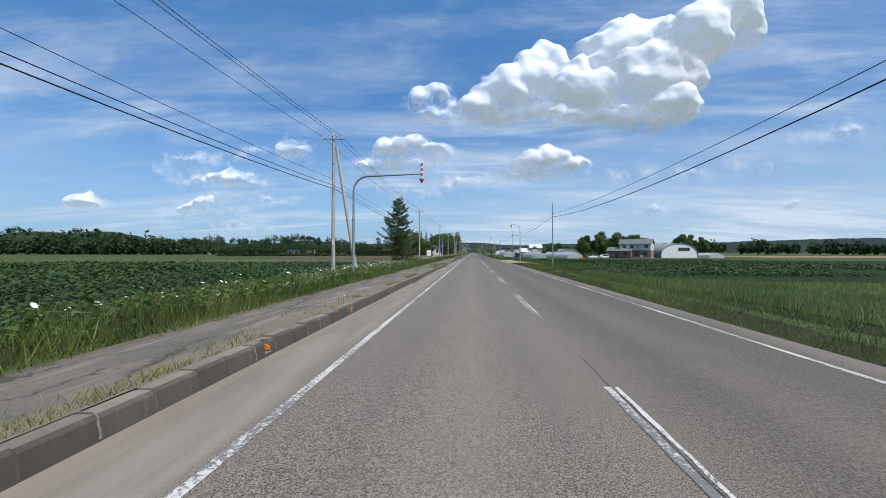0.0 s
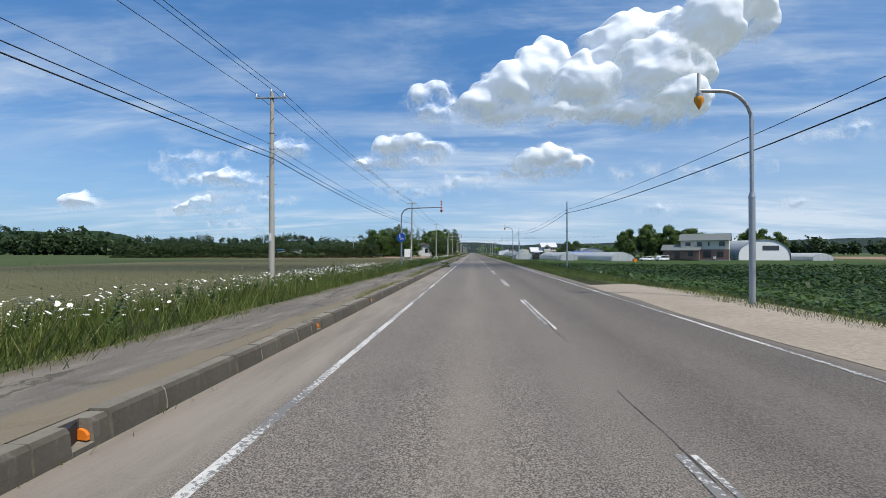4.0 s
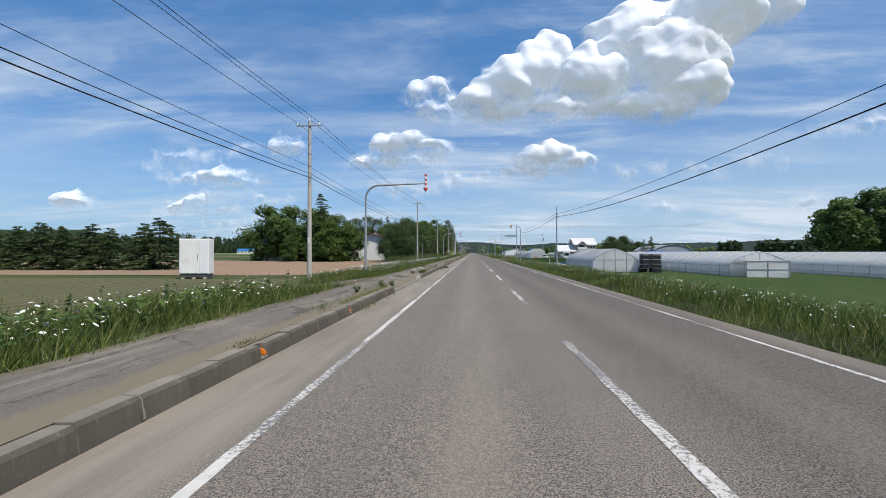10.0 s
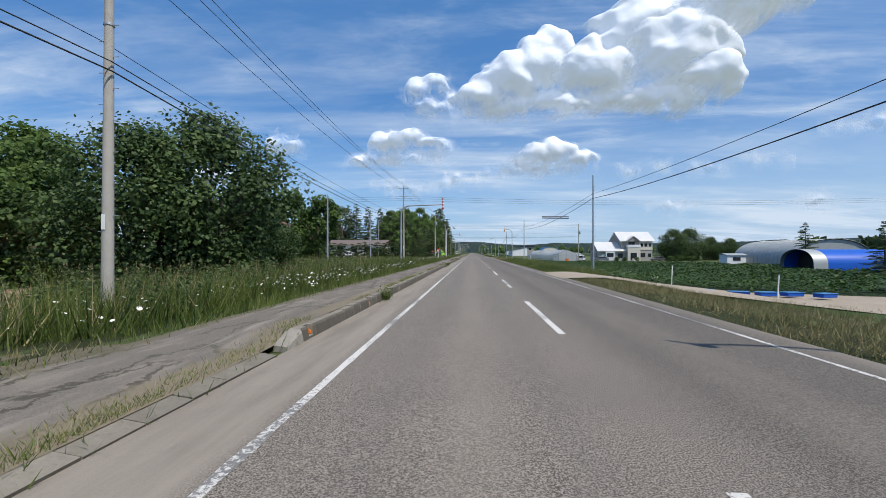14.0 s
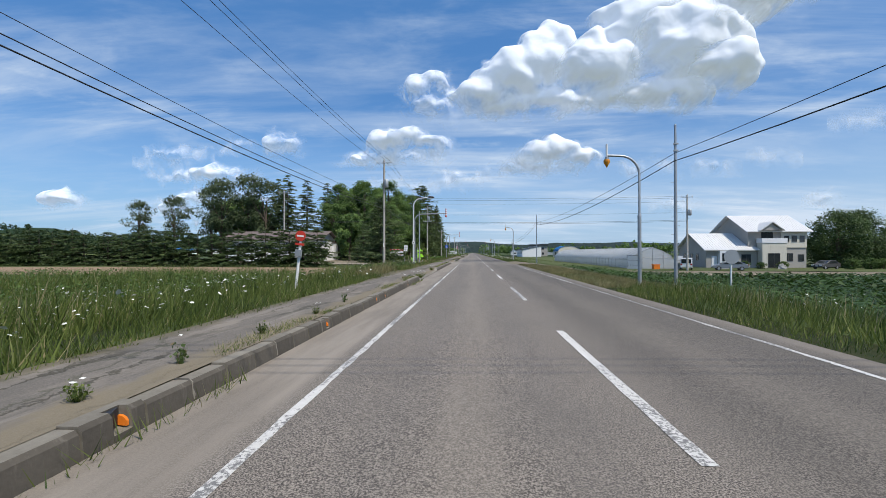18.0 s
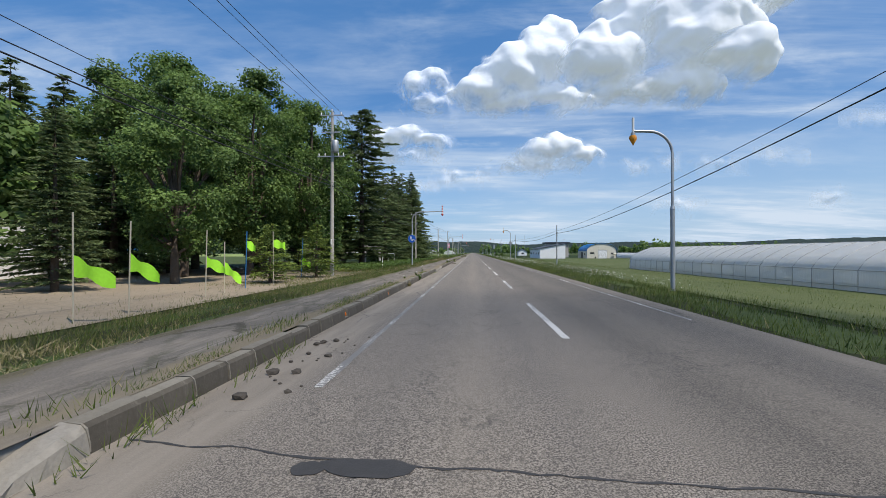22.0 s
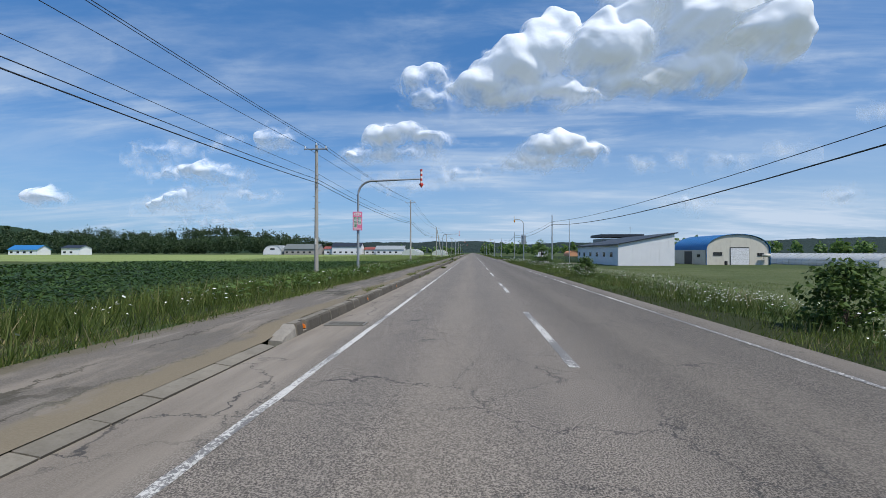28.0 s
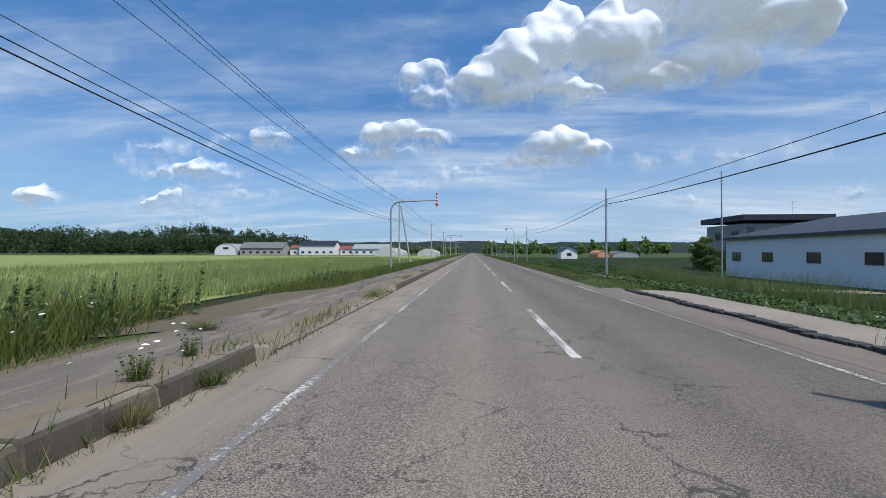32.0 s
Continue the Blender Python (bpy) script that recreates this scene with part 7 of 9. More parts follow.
bl = quonset("barn", 52.6, 66.2, 550, 566, -1.4, 6.9, M_CREAM, M_ROOFB, "cream barn with a rounded bright blue roof", 0.50, (0.4, 3.9, 3.9), [(-4.3, 2.1, 2.0, 0.8), (4.9, 2.0, 1.4, 0.7)])
part("side_wall", B().box(-6.95, -6.82, 0.2, 15.9, 0, 3.4).out("side_wall", M_CREAM), bl)
# dark panel on the wall paints the shade of an open doorway
part("side_door", B().box(-7.02, -6.955, 6.0, 9.5, 0, 3.1).out("side_door", M_FRAME), bl, "dark panel standing in for the shade of an open doorway")
window_part(bl, -6.95, 3.0, 1.7, 1.2, 0.7, "-x", 1)
tank = thing("fuel_tank", "cream fuel tank on a steel stand by the barn", "tank", pose(65.0, 548.9, -1.4))
part("tank", B().tube([(-0.75, 0, 2.2), (-0.7, 0, 2.2), (0.7, 0, 2.2), (0.75, 0, 2.2)], [0.2, 0.36, 0.36, 0.2], 14).out("tank", M_CREAM), tank)
for dx in (-0.55, 0.55):
    for dy in (-0.25, 0.25):
        part("leg", B().tube([(dx, dy, 0), (dx * 0.9, dy * 0.9, 1.95)], 0.03, 6).out("leg", M_STEEL), tank)
barrel = thing("barrel", "dark oil barrel beside the barn door", "barrel", pose(56.3, 549.3, -1.4))
part("drum", B().tube([(0, 0, 0), (0, 0, 0.3), (0, 0, 0.32), (0, 0, 0.34), (0, 0, 0.6), (0, 0, 0.62), (0, 0, 0.64), (0, 0, 0.9)], [0.29, 0.29, 0.305, 0.29, 0.29, 0.305, 0.29, 0.29], 14).out("drum", M_BLACK), barrel)
quonset("barn", 61, 75, 303, 322, -1.4, 5.4, M_CORR, M_CORR, "grey corrugated round-roofed barn with an open front", 0.3, None, None)
sh = thing("storage_tunnel", "storage tunnel covered by a bright blue tarpaulin", "shed", pose(50.2, 288.0, -1.4, 0, 0, -90))
pts = arch(3.4, 3.3, 13, 0.35)
P, f = skin(pts, 0.0, 13.5, 14)
part("tarpaulin", mesh("tarpaulin", P, f, M_TARP, smooth=True), sh)
P2, f2 = skin(arch(3.42, 3.32, 13, 0.35)[8:11], 0.3, 13.4, 6)
part("white_stripe", mesh("white_stripe", P2, f2, M_WHITE), sh)
P3, f3 = skin(arch(3.44, 3.34, 13, 0.35), -0.6, 1.4, 4)
part("grey_end", mesh("grey_end", P3, f3, M_CORR, smooth=True), sh)
# black block stands in for the shade within the open tunnel
part("inside", B().extrude_y([(x * 0.95, z * 0.95) for x, z in pts], 2.0, 13.2).out("inside", M_BLACK), sh)
wsd = thing("shed", "small white shed with one window", "shed", pose(58, 318, -1.4))
gable(wsd, -2, 2, -1.5, 1.5, 0, 2.2, 2.5, M_WALLW, M_CORR, 0.2)
window_part(wsd, 0, -1.5, 1.0, 1.6, 0.8)

# second farmhouse with pale metal roofs
hb_ = thing("farmhouse", "two-storey grey farmhouse with pale metal roofs and low wing", "house", pose(41.5, 363.2, -1.3))
gable(hb_, 0, 8.7, 0, 10.2, 0, 3.4, 6.2, M_GREYW, M_ROOFW, 0.6, "x", seams=0.45)
gable(hb_, 7.4, 17.2, 0.4, 11.2, 0, 6.7, 9.6, M_GREYW, M_ROOFW, 0.7, "x", seams=0.45)
part("front_bay", B().box(8.8, 12.8, -1.2, 0.35, 0, 4.4).out("front_bay", M_CREAM), hb_)
part("balcony_rail", B().box(8.7, 12.9, -1.3, -1.2, 4.4, 5.2).box(8.7, 8.8, -1.2, 0.3, 4.4, 5.2).box(12.8, 12.9, -1.2, 0.3, 4.4, 5.2).out("balcony_rail", M_WALLW), hb_)
part("upper_front", B().box(12.9, 17.2, 0.25, 0.38, 3.6, 6.6).out("upper_front", M_CREAM), hb_)
part("dormer", B().extrude_y([(9.2, 6.6), (12.4, 6.6), (10.8, 7.8)], -0.6, 3.4).out("dormer", M_GREYW), hb_)
part("dormer_roof", B().extrude_y([(8.8, 6.55), (10.8, 8.0), (12.8, 6.55), (12.8, 6.7), (10.8, 8.15), (8.8, 6.7)], -0.9, 3.6).out("dormer_roof", M_ROOFW), hb_)
part("bay_window_box", B().box(2.0, 4.8, -0.7, 0.0, 0.1, 3.0).out("bay_window_box", M_WALLW), hb_)
for x, yy, z, w, h, bars in [(3.4, -0.7, 1.2, 2.1, 1.4, 1), (6.8, 0, 0.9, 1.6, 1.5, 1), (10.7, -1.2, 0.1, 2.0, 2.5, 1), (14.2, 0.4, 1.2, 1.5, 1.4, 1), (16.3, 0.4, 1.2, 1.0, 1.2, 0), (10.6, 0.4, 4.6, 2.0, 1.8, 1), (13.8, 0.25, 4.6, 0.9, 1.1, 0), (15.1, 0.25, 4.6, 0.9, 1.1, 0), (16.4, 0.25, 4.6, 0.8, 1.1, 0)]:
    window_part(hb_, x, yy, z, w, h, "-y", bars)
part("door", B().box(0.9, 1.8, -0.06, 0.0, 0.05, 2.1).out("door", M_WALLW), hb_, "plain white side door")
for y, z, w, h in [(3.0, 1.3, 0.8, 1.2), (5.0, 1.3, 0.7, 1.2), (7.6, 1.3, 0.8, 1.2)]:
    window_part(hb_, 0.0, y, z, w, h, "-x", 0)

# white workshop with a single-pitch roof
ws = thing("workshop", "long white workshop with a dark single-pitch roof", "building", pose(29.5, 540.6, -1.25))
part("outer_wall", B().extrude_y([(0, 0), (11, 0), (11, 6.35), (0, 4.25)], 0, 33).out("outer_wall", M_WALLW), ws)
part("roof", B().extrude_y([(-0.4, 4.18), (-0.4, 4.38), (11.6, 6.72), (11.6, 6.50)], -0.3, 33.4).out("roof", M_ROOFD), ws)
part("fascia", B().extrude_y([(-0.45, 4.08), (-0.4, 4.08), (-0.4, 4.40), (-0.45, 4.40)], -0.35, 33.45).out("fascia", M_FRAME), ws)
for k in range(44):
    part("cladding_rib", B().box(0.08 + k * 0.25, 0.12 + k * 0.25, -0.010, 0.0, 0.05, 4.2 + k * 0.25 * 0.19).out("cladding_rib", M_WALLW), ws)
for y in (4.2, 9.2, 14.6, 20.2, 26.0, 31.0):
    window_part(ws, 0, y, 1.75, 1.5, 0.95, "-x", 1)
fl = thing("house", "grey two-storey flat-roofed house behind the workshop", "house", pose(40.6, 588.0, -1.3))
part("outer_wall", B().box(0, 18.5, 0, 10, 0, 7.5).out("outer_wall", M_GREYW), fl)
part("roof", B().box(-0.9, 19.4, -0.9, 10.9, 8.0, 8.9).out("roof", M_ROOFD), fl)
for x, z, w in [(1.6, 5.2, 1.6), (6.5, 5.0, 3.4), (13, 5.0, 3.0), (2.0, 1.2, 2.0), (7.0, 0.4, 3.0), (13.5, 1.2, 2.2)]:
    window_part(fl, x, 0, z, w, 1.7, "-y", 1)
for y in (2.0, 6.5):
    window_part(fl, 0, y, 5.0, 1.8, 1.4, "-x", 1)
fl.scale = (0.64, 1.0, 0.94)
an = thing("roof_aerial", "thin television aerial on the flat roof", "aerial", pose(51.0, 592.0, 7.05))
part("mast", B().tube([(0, 0, 0), (0, 0, 2.6)], 0.03, 6).out("mast", M_STEEL), an)
for z in (1.6, 2.1, 2.5):
    part("rod", B().tube([(-0.55, 0, z), (0.55, 0, z)], 0.015, 5).out("rod", M_STEEL), an)

# houses on the grove side
hl = thing("house", "white bungalow with brown roof beyond the bare field", "house", pose(-27.6, 256.4, 0.2))
gable(hl, 0, 9.0, 0, 8, -0.6, 4.1, 5.6, M_WALLW, M_ROOFR, 0.7, "y")
window_part(hl, 6.8, 0, 1.0, 1.3, 2.0, "-y", 0)
M_ROOFBR = surface("weathered_brown_roof", (0.17, 0.135, 0.12), (0.12, 0.10, 0.09), 0.6, 12, 1.5, 0.1)
hg = thing("community_hall", "white hall with dark windows and dull brown roof", "house", pose(-51.4, 376.2, -0.4))
gable(hg, 0, 20, 0, 10, 0, 4.6, 6.3, M_WALLW, M_ROOFBR, 0.8, "x", seams=0.5)
for x in (4.0, 9.0, 14.0, 18.0):
    window_part(hg, x, 0, 2.0, 2.2, 1.8, "-y", 1)
for x in (6.5, 16.0):
    part("flue_hood", B().tube([(x, -0.3, 3.6), (x, -0.3, 4.0)], [0.42, 0.15], 12).out("flue_hood", M_WALLW), hg)

ws = thing("shed", "small white hut with an open dark front by the grove", "shed", pose(-34.6, 383.2, -0.4))
part("end_wall", B().box(1.6, 3.5, 0.0, 0.08, 1.2, 4.1).out("end_wall", M_WALLW), ws)
part("side_wall", B().box(3.42, 3.5, 0.08, 3.0, 0.0, 4.0).out("side_wall", M_WALLW), ws)
part("back_wall", B().box(-1.5, 3.42, 2.9, 3.0, 0.0, 4.0).out("back_wall", M_ROOFR), ws)
part("front_wall", B().box(-1.5, 1.6, 0.0, 0.08, 0.0, 3.9).out("front_wall", M_ROOFR), ws)
part("roof", B().box(-1.7, 3.7, -0.3, 3.2, 4.1, 4.25).out("roof", M_ROOFR), ws)

# distant farmsteads
for lab, x, y, w, d, e, rg, wall, roof, ax in [
    ("distant grey barn with pitched roof", -160, 820, 30, 14, 5, 9, M_GREYW, M_ROOFG, "x"),
    ("distant white two-storey farmhouse", -120, 822, 25, 12, 7, 10, M_WALLW, M_ROOFD, "x"),
    ("distant shed with red roof", -94, 830, 11, 9, 4.5, 6.5, M_WALLW, M_ROOFRED, "x"),
    ("distant shed with red roof", -128, 826, 7, 9, 5, 7, M_WALLW, M_ROOFRED, "x"),
    ("distant blue-grey barn behind crops", -82, 820, 24, 12, 4.5, 7.5, M_WALLW, M_CORR, "x"),
    ("distant house with blue roof", -330, 760, 22, 10, 4, 7, M_WALLW, M_ROOFB, "x"),
    ("distant white house across the field", -296, 764, 14, 10, 5, 7, M_WALLW, M_ROOFD, "x"),
    ("distant white house with red gable", 38, 708, 7, 8, 3.6, 5.6, M_WALLW, M_ROOFD, "y"),
    ("blue-roofed house behind the windbreak", -46, 252, 8, 6, 4.2, 5.9, M_WALLW, M_ROOFB, "x"),
]:
    if wall:
        t = thing("farm_building", lab, "building", pose(x, y, ZG(x)))
        gable(t, 0, w, 0, d, 0, e, rg, wall, roof, 0.6, ax)
        for i in range(max(1, int(w / 5))):
            window_part(t, 2.5 + i * 5 if w > 8 else w / 2, 0, 1.2, 2.0, 1.4)
quonset("barn", -178, -162, 820, 840, -0.4, 8, M_WALLW, M_CORR, "distant white round-roofed barn", 0.2, None, [(0, 4, 4, 1.4)])
quonset("storage_tunnel", 69.5, 76.5, 762, 780, -1.4, 3.9, M_ORFILM, M_ORFILM, "distant orange round-roofed shed", 0.2)
quonset("storage_tunnel", 77.2, 92, 760, 778, -1.4, 3.5, M_CORR, M_ROOFG, "distant grey round-roofed shed", 0.2)


# ---------------------------------------------------------------- vehicles
M_CARW = surface("white_car_paint", (0.78, 0.79, 0.80), (0.74, 0.75, 0.76), 0.2, 6, 1, 0.0, spec=0.6)
M_CARS = surface("silver_car_paint", (0.30, 0.33, 0.37), (0.27, 0.30, 0.34), 0.25, 6, 1, 0.0, metal=0.6)
M_LIGHTR = surface("red_lamp", (0.45, 0.02, 0.02), (0.35, 0.02, 0.02), 0.25, 10, 3, 0.0)


def car(label, x, y, turn, paint, tall=1.5, length=4.4, van=False):
    t = thing("car", label, "car", pose(x, y, ZG(x) + 0.05, 0, 0, turn), "parked cars")
    w, L = 0.82, length
    if van:
        prof_ = [(-L / 2, 0.35), (L / 2, 0.35), (L / 2, 0.95), (L / 2 - 0.35, 1.05), (L / 2 - 0.95, tall), (-L / 2 + 0.12, tall), (-L / 2, 1.0)]
        cab = [(L / 2 - 0.45, 1.05), (L / 2 - 1.0, tall - 0.1), (-L / 2 + 0.25, tall - 0.1), (-L / 2 + 0.12, 1.05)]
    else:
        prof_ = [(-L / 2, 0.35), (L / 2, 0.35), (L / 2, 0.7), (L / 2 - 1.1, 0.95), (L / 2 - 1.9, tall - 0.05), (L / 2 - 2.4, tall), (-L / 2 + 1.1, tall - 0.03), (-L / 2 + 0.45, 1.02), (-L / 2, 0.95)]
        cab = [(L / 2 - 1.2, 0.95), (L / 2 - 1.95, tall - 0.12), (-L / 2 + 1.15, tall - 0.1), (-L / 2 + 0.6, 0.98)]
    b = B().extrude_y([(p[0], p[1]) for p in prof_], -w, w)
    part("body", b.out("body", paint, 0.05), t)
    for s in (-1, 1):
        part("side_glass", B().extrude_y(cab, s * w - 0.004 if s < 0 else w - 0.001, s * w + 0.001 if s < 0 else w + 0.006).out("side_glass", M_GLASS), t)
    fr = (L / 2 - 1.55, 1.22) if not van else (L / 2 - 0.68, 1.3)
    part("windscreen", B().extrude_y([(fr[0] + 0.36, fr[1] - 0.24), (fr[0] + 0.38, fr[1] - 0.22), (fr[0] - 0.28, fr[1] + 0.19), (fr[0] - 0.3, fr[1] + 0.17)], -w * 0.85, w * 0.85).out("windscreen", M_GLASS), t)
    part("rear_glass", B().box(-L / 2 + (0.02 if van else 0.40) - 0.05, -L / 2 + (0.06 if van else 0.75), -w * 0.8, w * 0.8, 1.05, tall - 0.18).out("rear_glass", M_GLASS), t)
    for sx in (L / 2 - 0.8, -L / 2 + 0.8):
        for sy in (-1, 1):
            wh = part("wheel", B().disc((sx, sy * (w - 0.09), 0.31), 0.31, "y", 0.2, 18).out("wheel", M_BLACK), t)
            part("rim", B().disc((sx, sy * (w + 0.015), 0.31), 0.19, "y", 0.02, 12).out("rim", M_STEEL), wh)
    for sy in (-1, 1):
        part("headlight", B().box(L / 2 - 0.03, L / 2 + 0.01, sy * 0.6 - 0.17, sy * 0.6 + 0.17, 0.62, 0.78).out("headlight", M_WALLW), t)
        part("tail_light", B().box(-L / 2 - 0.01, -L / 2 + 0.03, sy * 0.66 - 0.12, sy * 0.66 + 0.12, 0.75, 0.98).out("tail_light", M_LIGHTR), t)
    for sx in (L / 2 + 0.005, -L / 2 - 0.02):
        part("number_plate", B().box(sx, sx + 0.015, -0.17, 0.17, 0.48, 0.62).out("number_plate", M_WHITE), t)
    return t


car("white saloon car parked beside the farmhouse", 56.0, 199.5, 200, M_CARW, 1.45, 4.4)
car("white minivan parked beside the farmhouse", 61.6, 201.0, 205, M_CARW, 1.75, 4.3, True)
car("silver saloon car parked before the farmhouse", 38.6, 351.5, 160, M_CARS, 1.45, 4.5)
car("small white van parked by the greenhouse", 33.6, 354.5, 65, M_CARW, 1.85, 3.4, True)
car("dark car parked beside the farmhouse garden", 58.5, 358.0, 200, M_FRAME, 1.5, 4.3)
ob = thing("harvest_bin", "orange plastic bin at the greenhouse mouth", "bin", pose(29.3, 355.6, -1.4))
part("bin", B().prism([(-0.65, -0.5), (0.65, -0.5), (0.65, 0.5), (-0.65, 0.5)], 0.1, 1.25).out("bin", M_ORANGE, 0.05), ob)
part("rim", B().box(-0.72, 0.72, -0.57, -0.5, 1.17, 1.25).box(-0.72, 0.72, 0.5, 0.57, 1.17, 1.25).out("rim", M_ORANGE), ob)
for dx in (-0.55, 0.55):
    part("runner", B().box(dx - 0.06, dx + 0.06, -0.5, 0.5, 0, 0.1).out("runner", M_ORANGE), ob)
ob.scale = (0.75, 0.75, 0.75)
ob2 = copy_thing(ob, pose(48.2, 192.6, -1.4, 0, 0, 15))
ob2["label"] = "orange plastic bin beside the long greenhouse"
# ---------------------------------------------------------------- grass, crops and wild flowers


MORE = 1.0


def spots(regions, seed):
    """Random places in rectangles of (x0, x1, y0, y1, how many to a square metre, more values...)."""
    r = np.random.default_rng(seed)
    out = []
    for g in regions:
        x0, x1, y0, y1, dens = g[:5]
        k = int(abs(x1 - x0) * (y1 - y0) * dens * MORE)
        q = np.empty((k, 2 + len(g) - 5))
        q[:, 0], q[:, 1] = r.uniform(x0, x1, k), r.uniform(y0, y1, k)
        q[:, 2:] = g[5:]
        out.append(q)
    return np.concatenate(out), r


def land(x, y):
    return ground_z(x) + np.where(np.abs(x) > 6, 0.06 * fbm(x * 0.3, y * 0.13, 3), 0)


def blades(name, regions, mat, label, seed, width=0.0058, lean=0.7, clump=0.55, wind=(0.12, 0.0), base_z=None):
    """Pointed blades in tufts; each region also gives least and greatest height."""
    q, r = spots(regions, seed)
    x, y, h0, h1 = q[:, 0], q[:, 1], q[:, 2], q[:, 3]
    patch = fbm(x * 0.9, y * 0.7, seed + 5, 3)
    keep = r.uniform(-0.55, 0.5, len(x)) < patch + clump * 0.4
    x, y, h0, h1, patch = x[keep], y[keep], h0[keep], h1[keep], patch[keep]
    k = len(x)
    h = (h0 + (h1 - h0) * r.uniform(0, 1, k) ** 1.3) * (1 + 0.5 * patch)
    z = land(x, y) - 0.02 if base_z is None else base_z(x, y)
    a, b = r.uniform(0, 2 * np.pi, k), r.uniform(0, 2 * np.pi, k)
    w = width * r.uniform(0.6, 1.5, k) * (0.6 + 0.8 * np.minimum(h, 1.0))
    bend = lean * h * r.uniform(0.2, 1.0, k)
    tip = np.stack([x + np.cos(b) * bend + wind[0] * h, y + np.sin(b) * bend + wind[1] * h, z + h * 0.95], 1)
    dx = np.stack([np.cos(a) * w, np.sin(a) * w, np.zeros(k)], 1)
    base = np.stack([x, y, z], 1)
    v = np.stack([base - dx * 1.25, base + dx * 1.25, tip], 1).reshape(-1, 3)
    i = np.arange(k) * 3
    f = np.stack([i, i + 1, i + 2], 1)
    t = np.clip(0.42 + 0.35 * patch + r.normal(0, 0.22, k), 0, 1)
    return tagged(part(name, mesh(name, v, f, mat, np.repeat(t, 3))), label, "grass", kind="stuff")


W = [  # west verge: x0, x1, y0, y1, density, least and greatest height
    (-6.0, -4.85, -12, 49, 161.5, .12, .45), (-9.6, -6.0, -12, 49, 102, .3, .8),
    (-6.0, -4.9, 55.5, 108, 161.5, .15, .5), (-9.8, -6.0, 55.5, 108, 102, .35, .8),
    (-6.2, -4.85, 114, 174, 161.5, .15, .5), (-9.8, -6.2, 114, 174, 102, .3, .75),
    (-6.2, -4.85, 181, 222, 161.5, .15, .45), (-9.8, -6.2, 181, 222, 102, .3, .7),
    (-6.0, -4.85, 228.5, 267, 161.5, .15, .5), (-9.0, -6.0, 228.5, 267, 130, .5, 1.15), (-16, -9.0, 236, 266, 44.2, .8, 1.6),
    (-6.2, -4.85, 275, 309.5, 153, .15, .45), (-12, -6.2, 275, 309.5, 95, .35, .95), (-24, -12, 273, 318, 34, .6, 1.15),
    (-9.5, -4.9, 318, 339, 93.5, .15, .45), (-12, -8.0, 318, 340, 51, .3, .8), (-9.5, -6.2, 341.5, 344.8, 110, .12, .4), (-6.2, -4.4, 341.5, 343.6, 120, .08, .3), (-9.5, -5.5, 352.4, 354.5, 110, .08, .3), (-5.5, -3.6, 353.6, 354.8, 120, .06, .25),
    (-6.0, -4.9, 425, 458, 60, .06, .22), (-6.0, -4.9, 458, 528, 153, .12, .4), (-11.6, -6.0, 461, 528, 93.5, .35, .8),
    (-7.0, -4.95, 540, 640, 119, .12, .4), (-10.5, -7.0, 540, 640, 68, .2, .5),
    (-10.5, -4.95, 640, 740, 20.4, .4, .8),
]
W += [(-8.5, -5.0, 386, 420, 90, .06, .25), (-12.5, -8.0, 386, 425, 60, .1, .4)]
blades("verge_grass", [(a, b, c, d, n_ * 1.35, e, f) for a, b, c, d, n_, e, f in W], M_GRASS, "long uncut grass on the verge beside the pavement", 101, 0.0085)
E_ = [
    (5.32, 7.0, -12, 58, 190, .06, .20), (7.0, 10.2, -12, 58, 90, .10, .30),
    (5.32, 7.0, 84, 152, 190, .06, .22), (7.0, 10.2, 66, 140, 90, .12, .34), (7.0, 10.2, 140, 152, 110, .06, .22),
    (5.32, 7.0, 152, 163, 190, .05, .18), (7.0, 10.2, 152, 163, 130, .06, .22), (5.36, 6.3, 163, 226, 200, .08, .30), (6.3, 7.4, 163, 226, 190, .2, .55), (7.4, 10.5, 163, 226, 120, .25, .65),
    (5.36, 6.3, 255, 305, 190, .08, .28), (6.3, 7.4, 255, 305, 150, .2, .5), (7.4, 10.4, 255, 305, 90, .3, .7),
    (5.36, 9.5, 356, 385, 130, .08, .28), (5.36, 6.3, 385, 528, 190, .08, .24), (6.3, 7.4, 385, 529, 150, .14, .42), (7.4, 10.5, 385, 528, 80, .2, .55),
    (8.3, 9.2, 528, 541, 110, .05, .2), (5.5, 9.6, 541, 640, 110, .06, .2), (5.5, 8.6, 526.5, 529.2, 150, .12, .4), (5.5, 9.6, 640, 740, 15, .2, .4),
]
blades("verge_grass", [(a, b, c, d, n_ * 1.35, e, f) for a, b, c, d, n_, e, f in E_], M_GRASS, "grass and weeds on the verge at the road edge", 102, 0.0085)
blades("mown_grass", [(10.5, 24, 352, 430, 16, .06, .22), (10.5, 26, 430, 530, 34, .05, .22), (10.2, 30, 128, 178, 34, .04, .16)], M_GRASS, "rough mown grass beside the road", 103, 0.022)
blades("rank_grass", [(-15, -8.5, 274, 296, 75, .7, 1.25), (-13, -8.8, 228, 240, 60, .6, 1.1)], M_GRASS, "tall rank grass at the edge of the field", 107, 0.010)
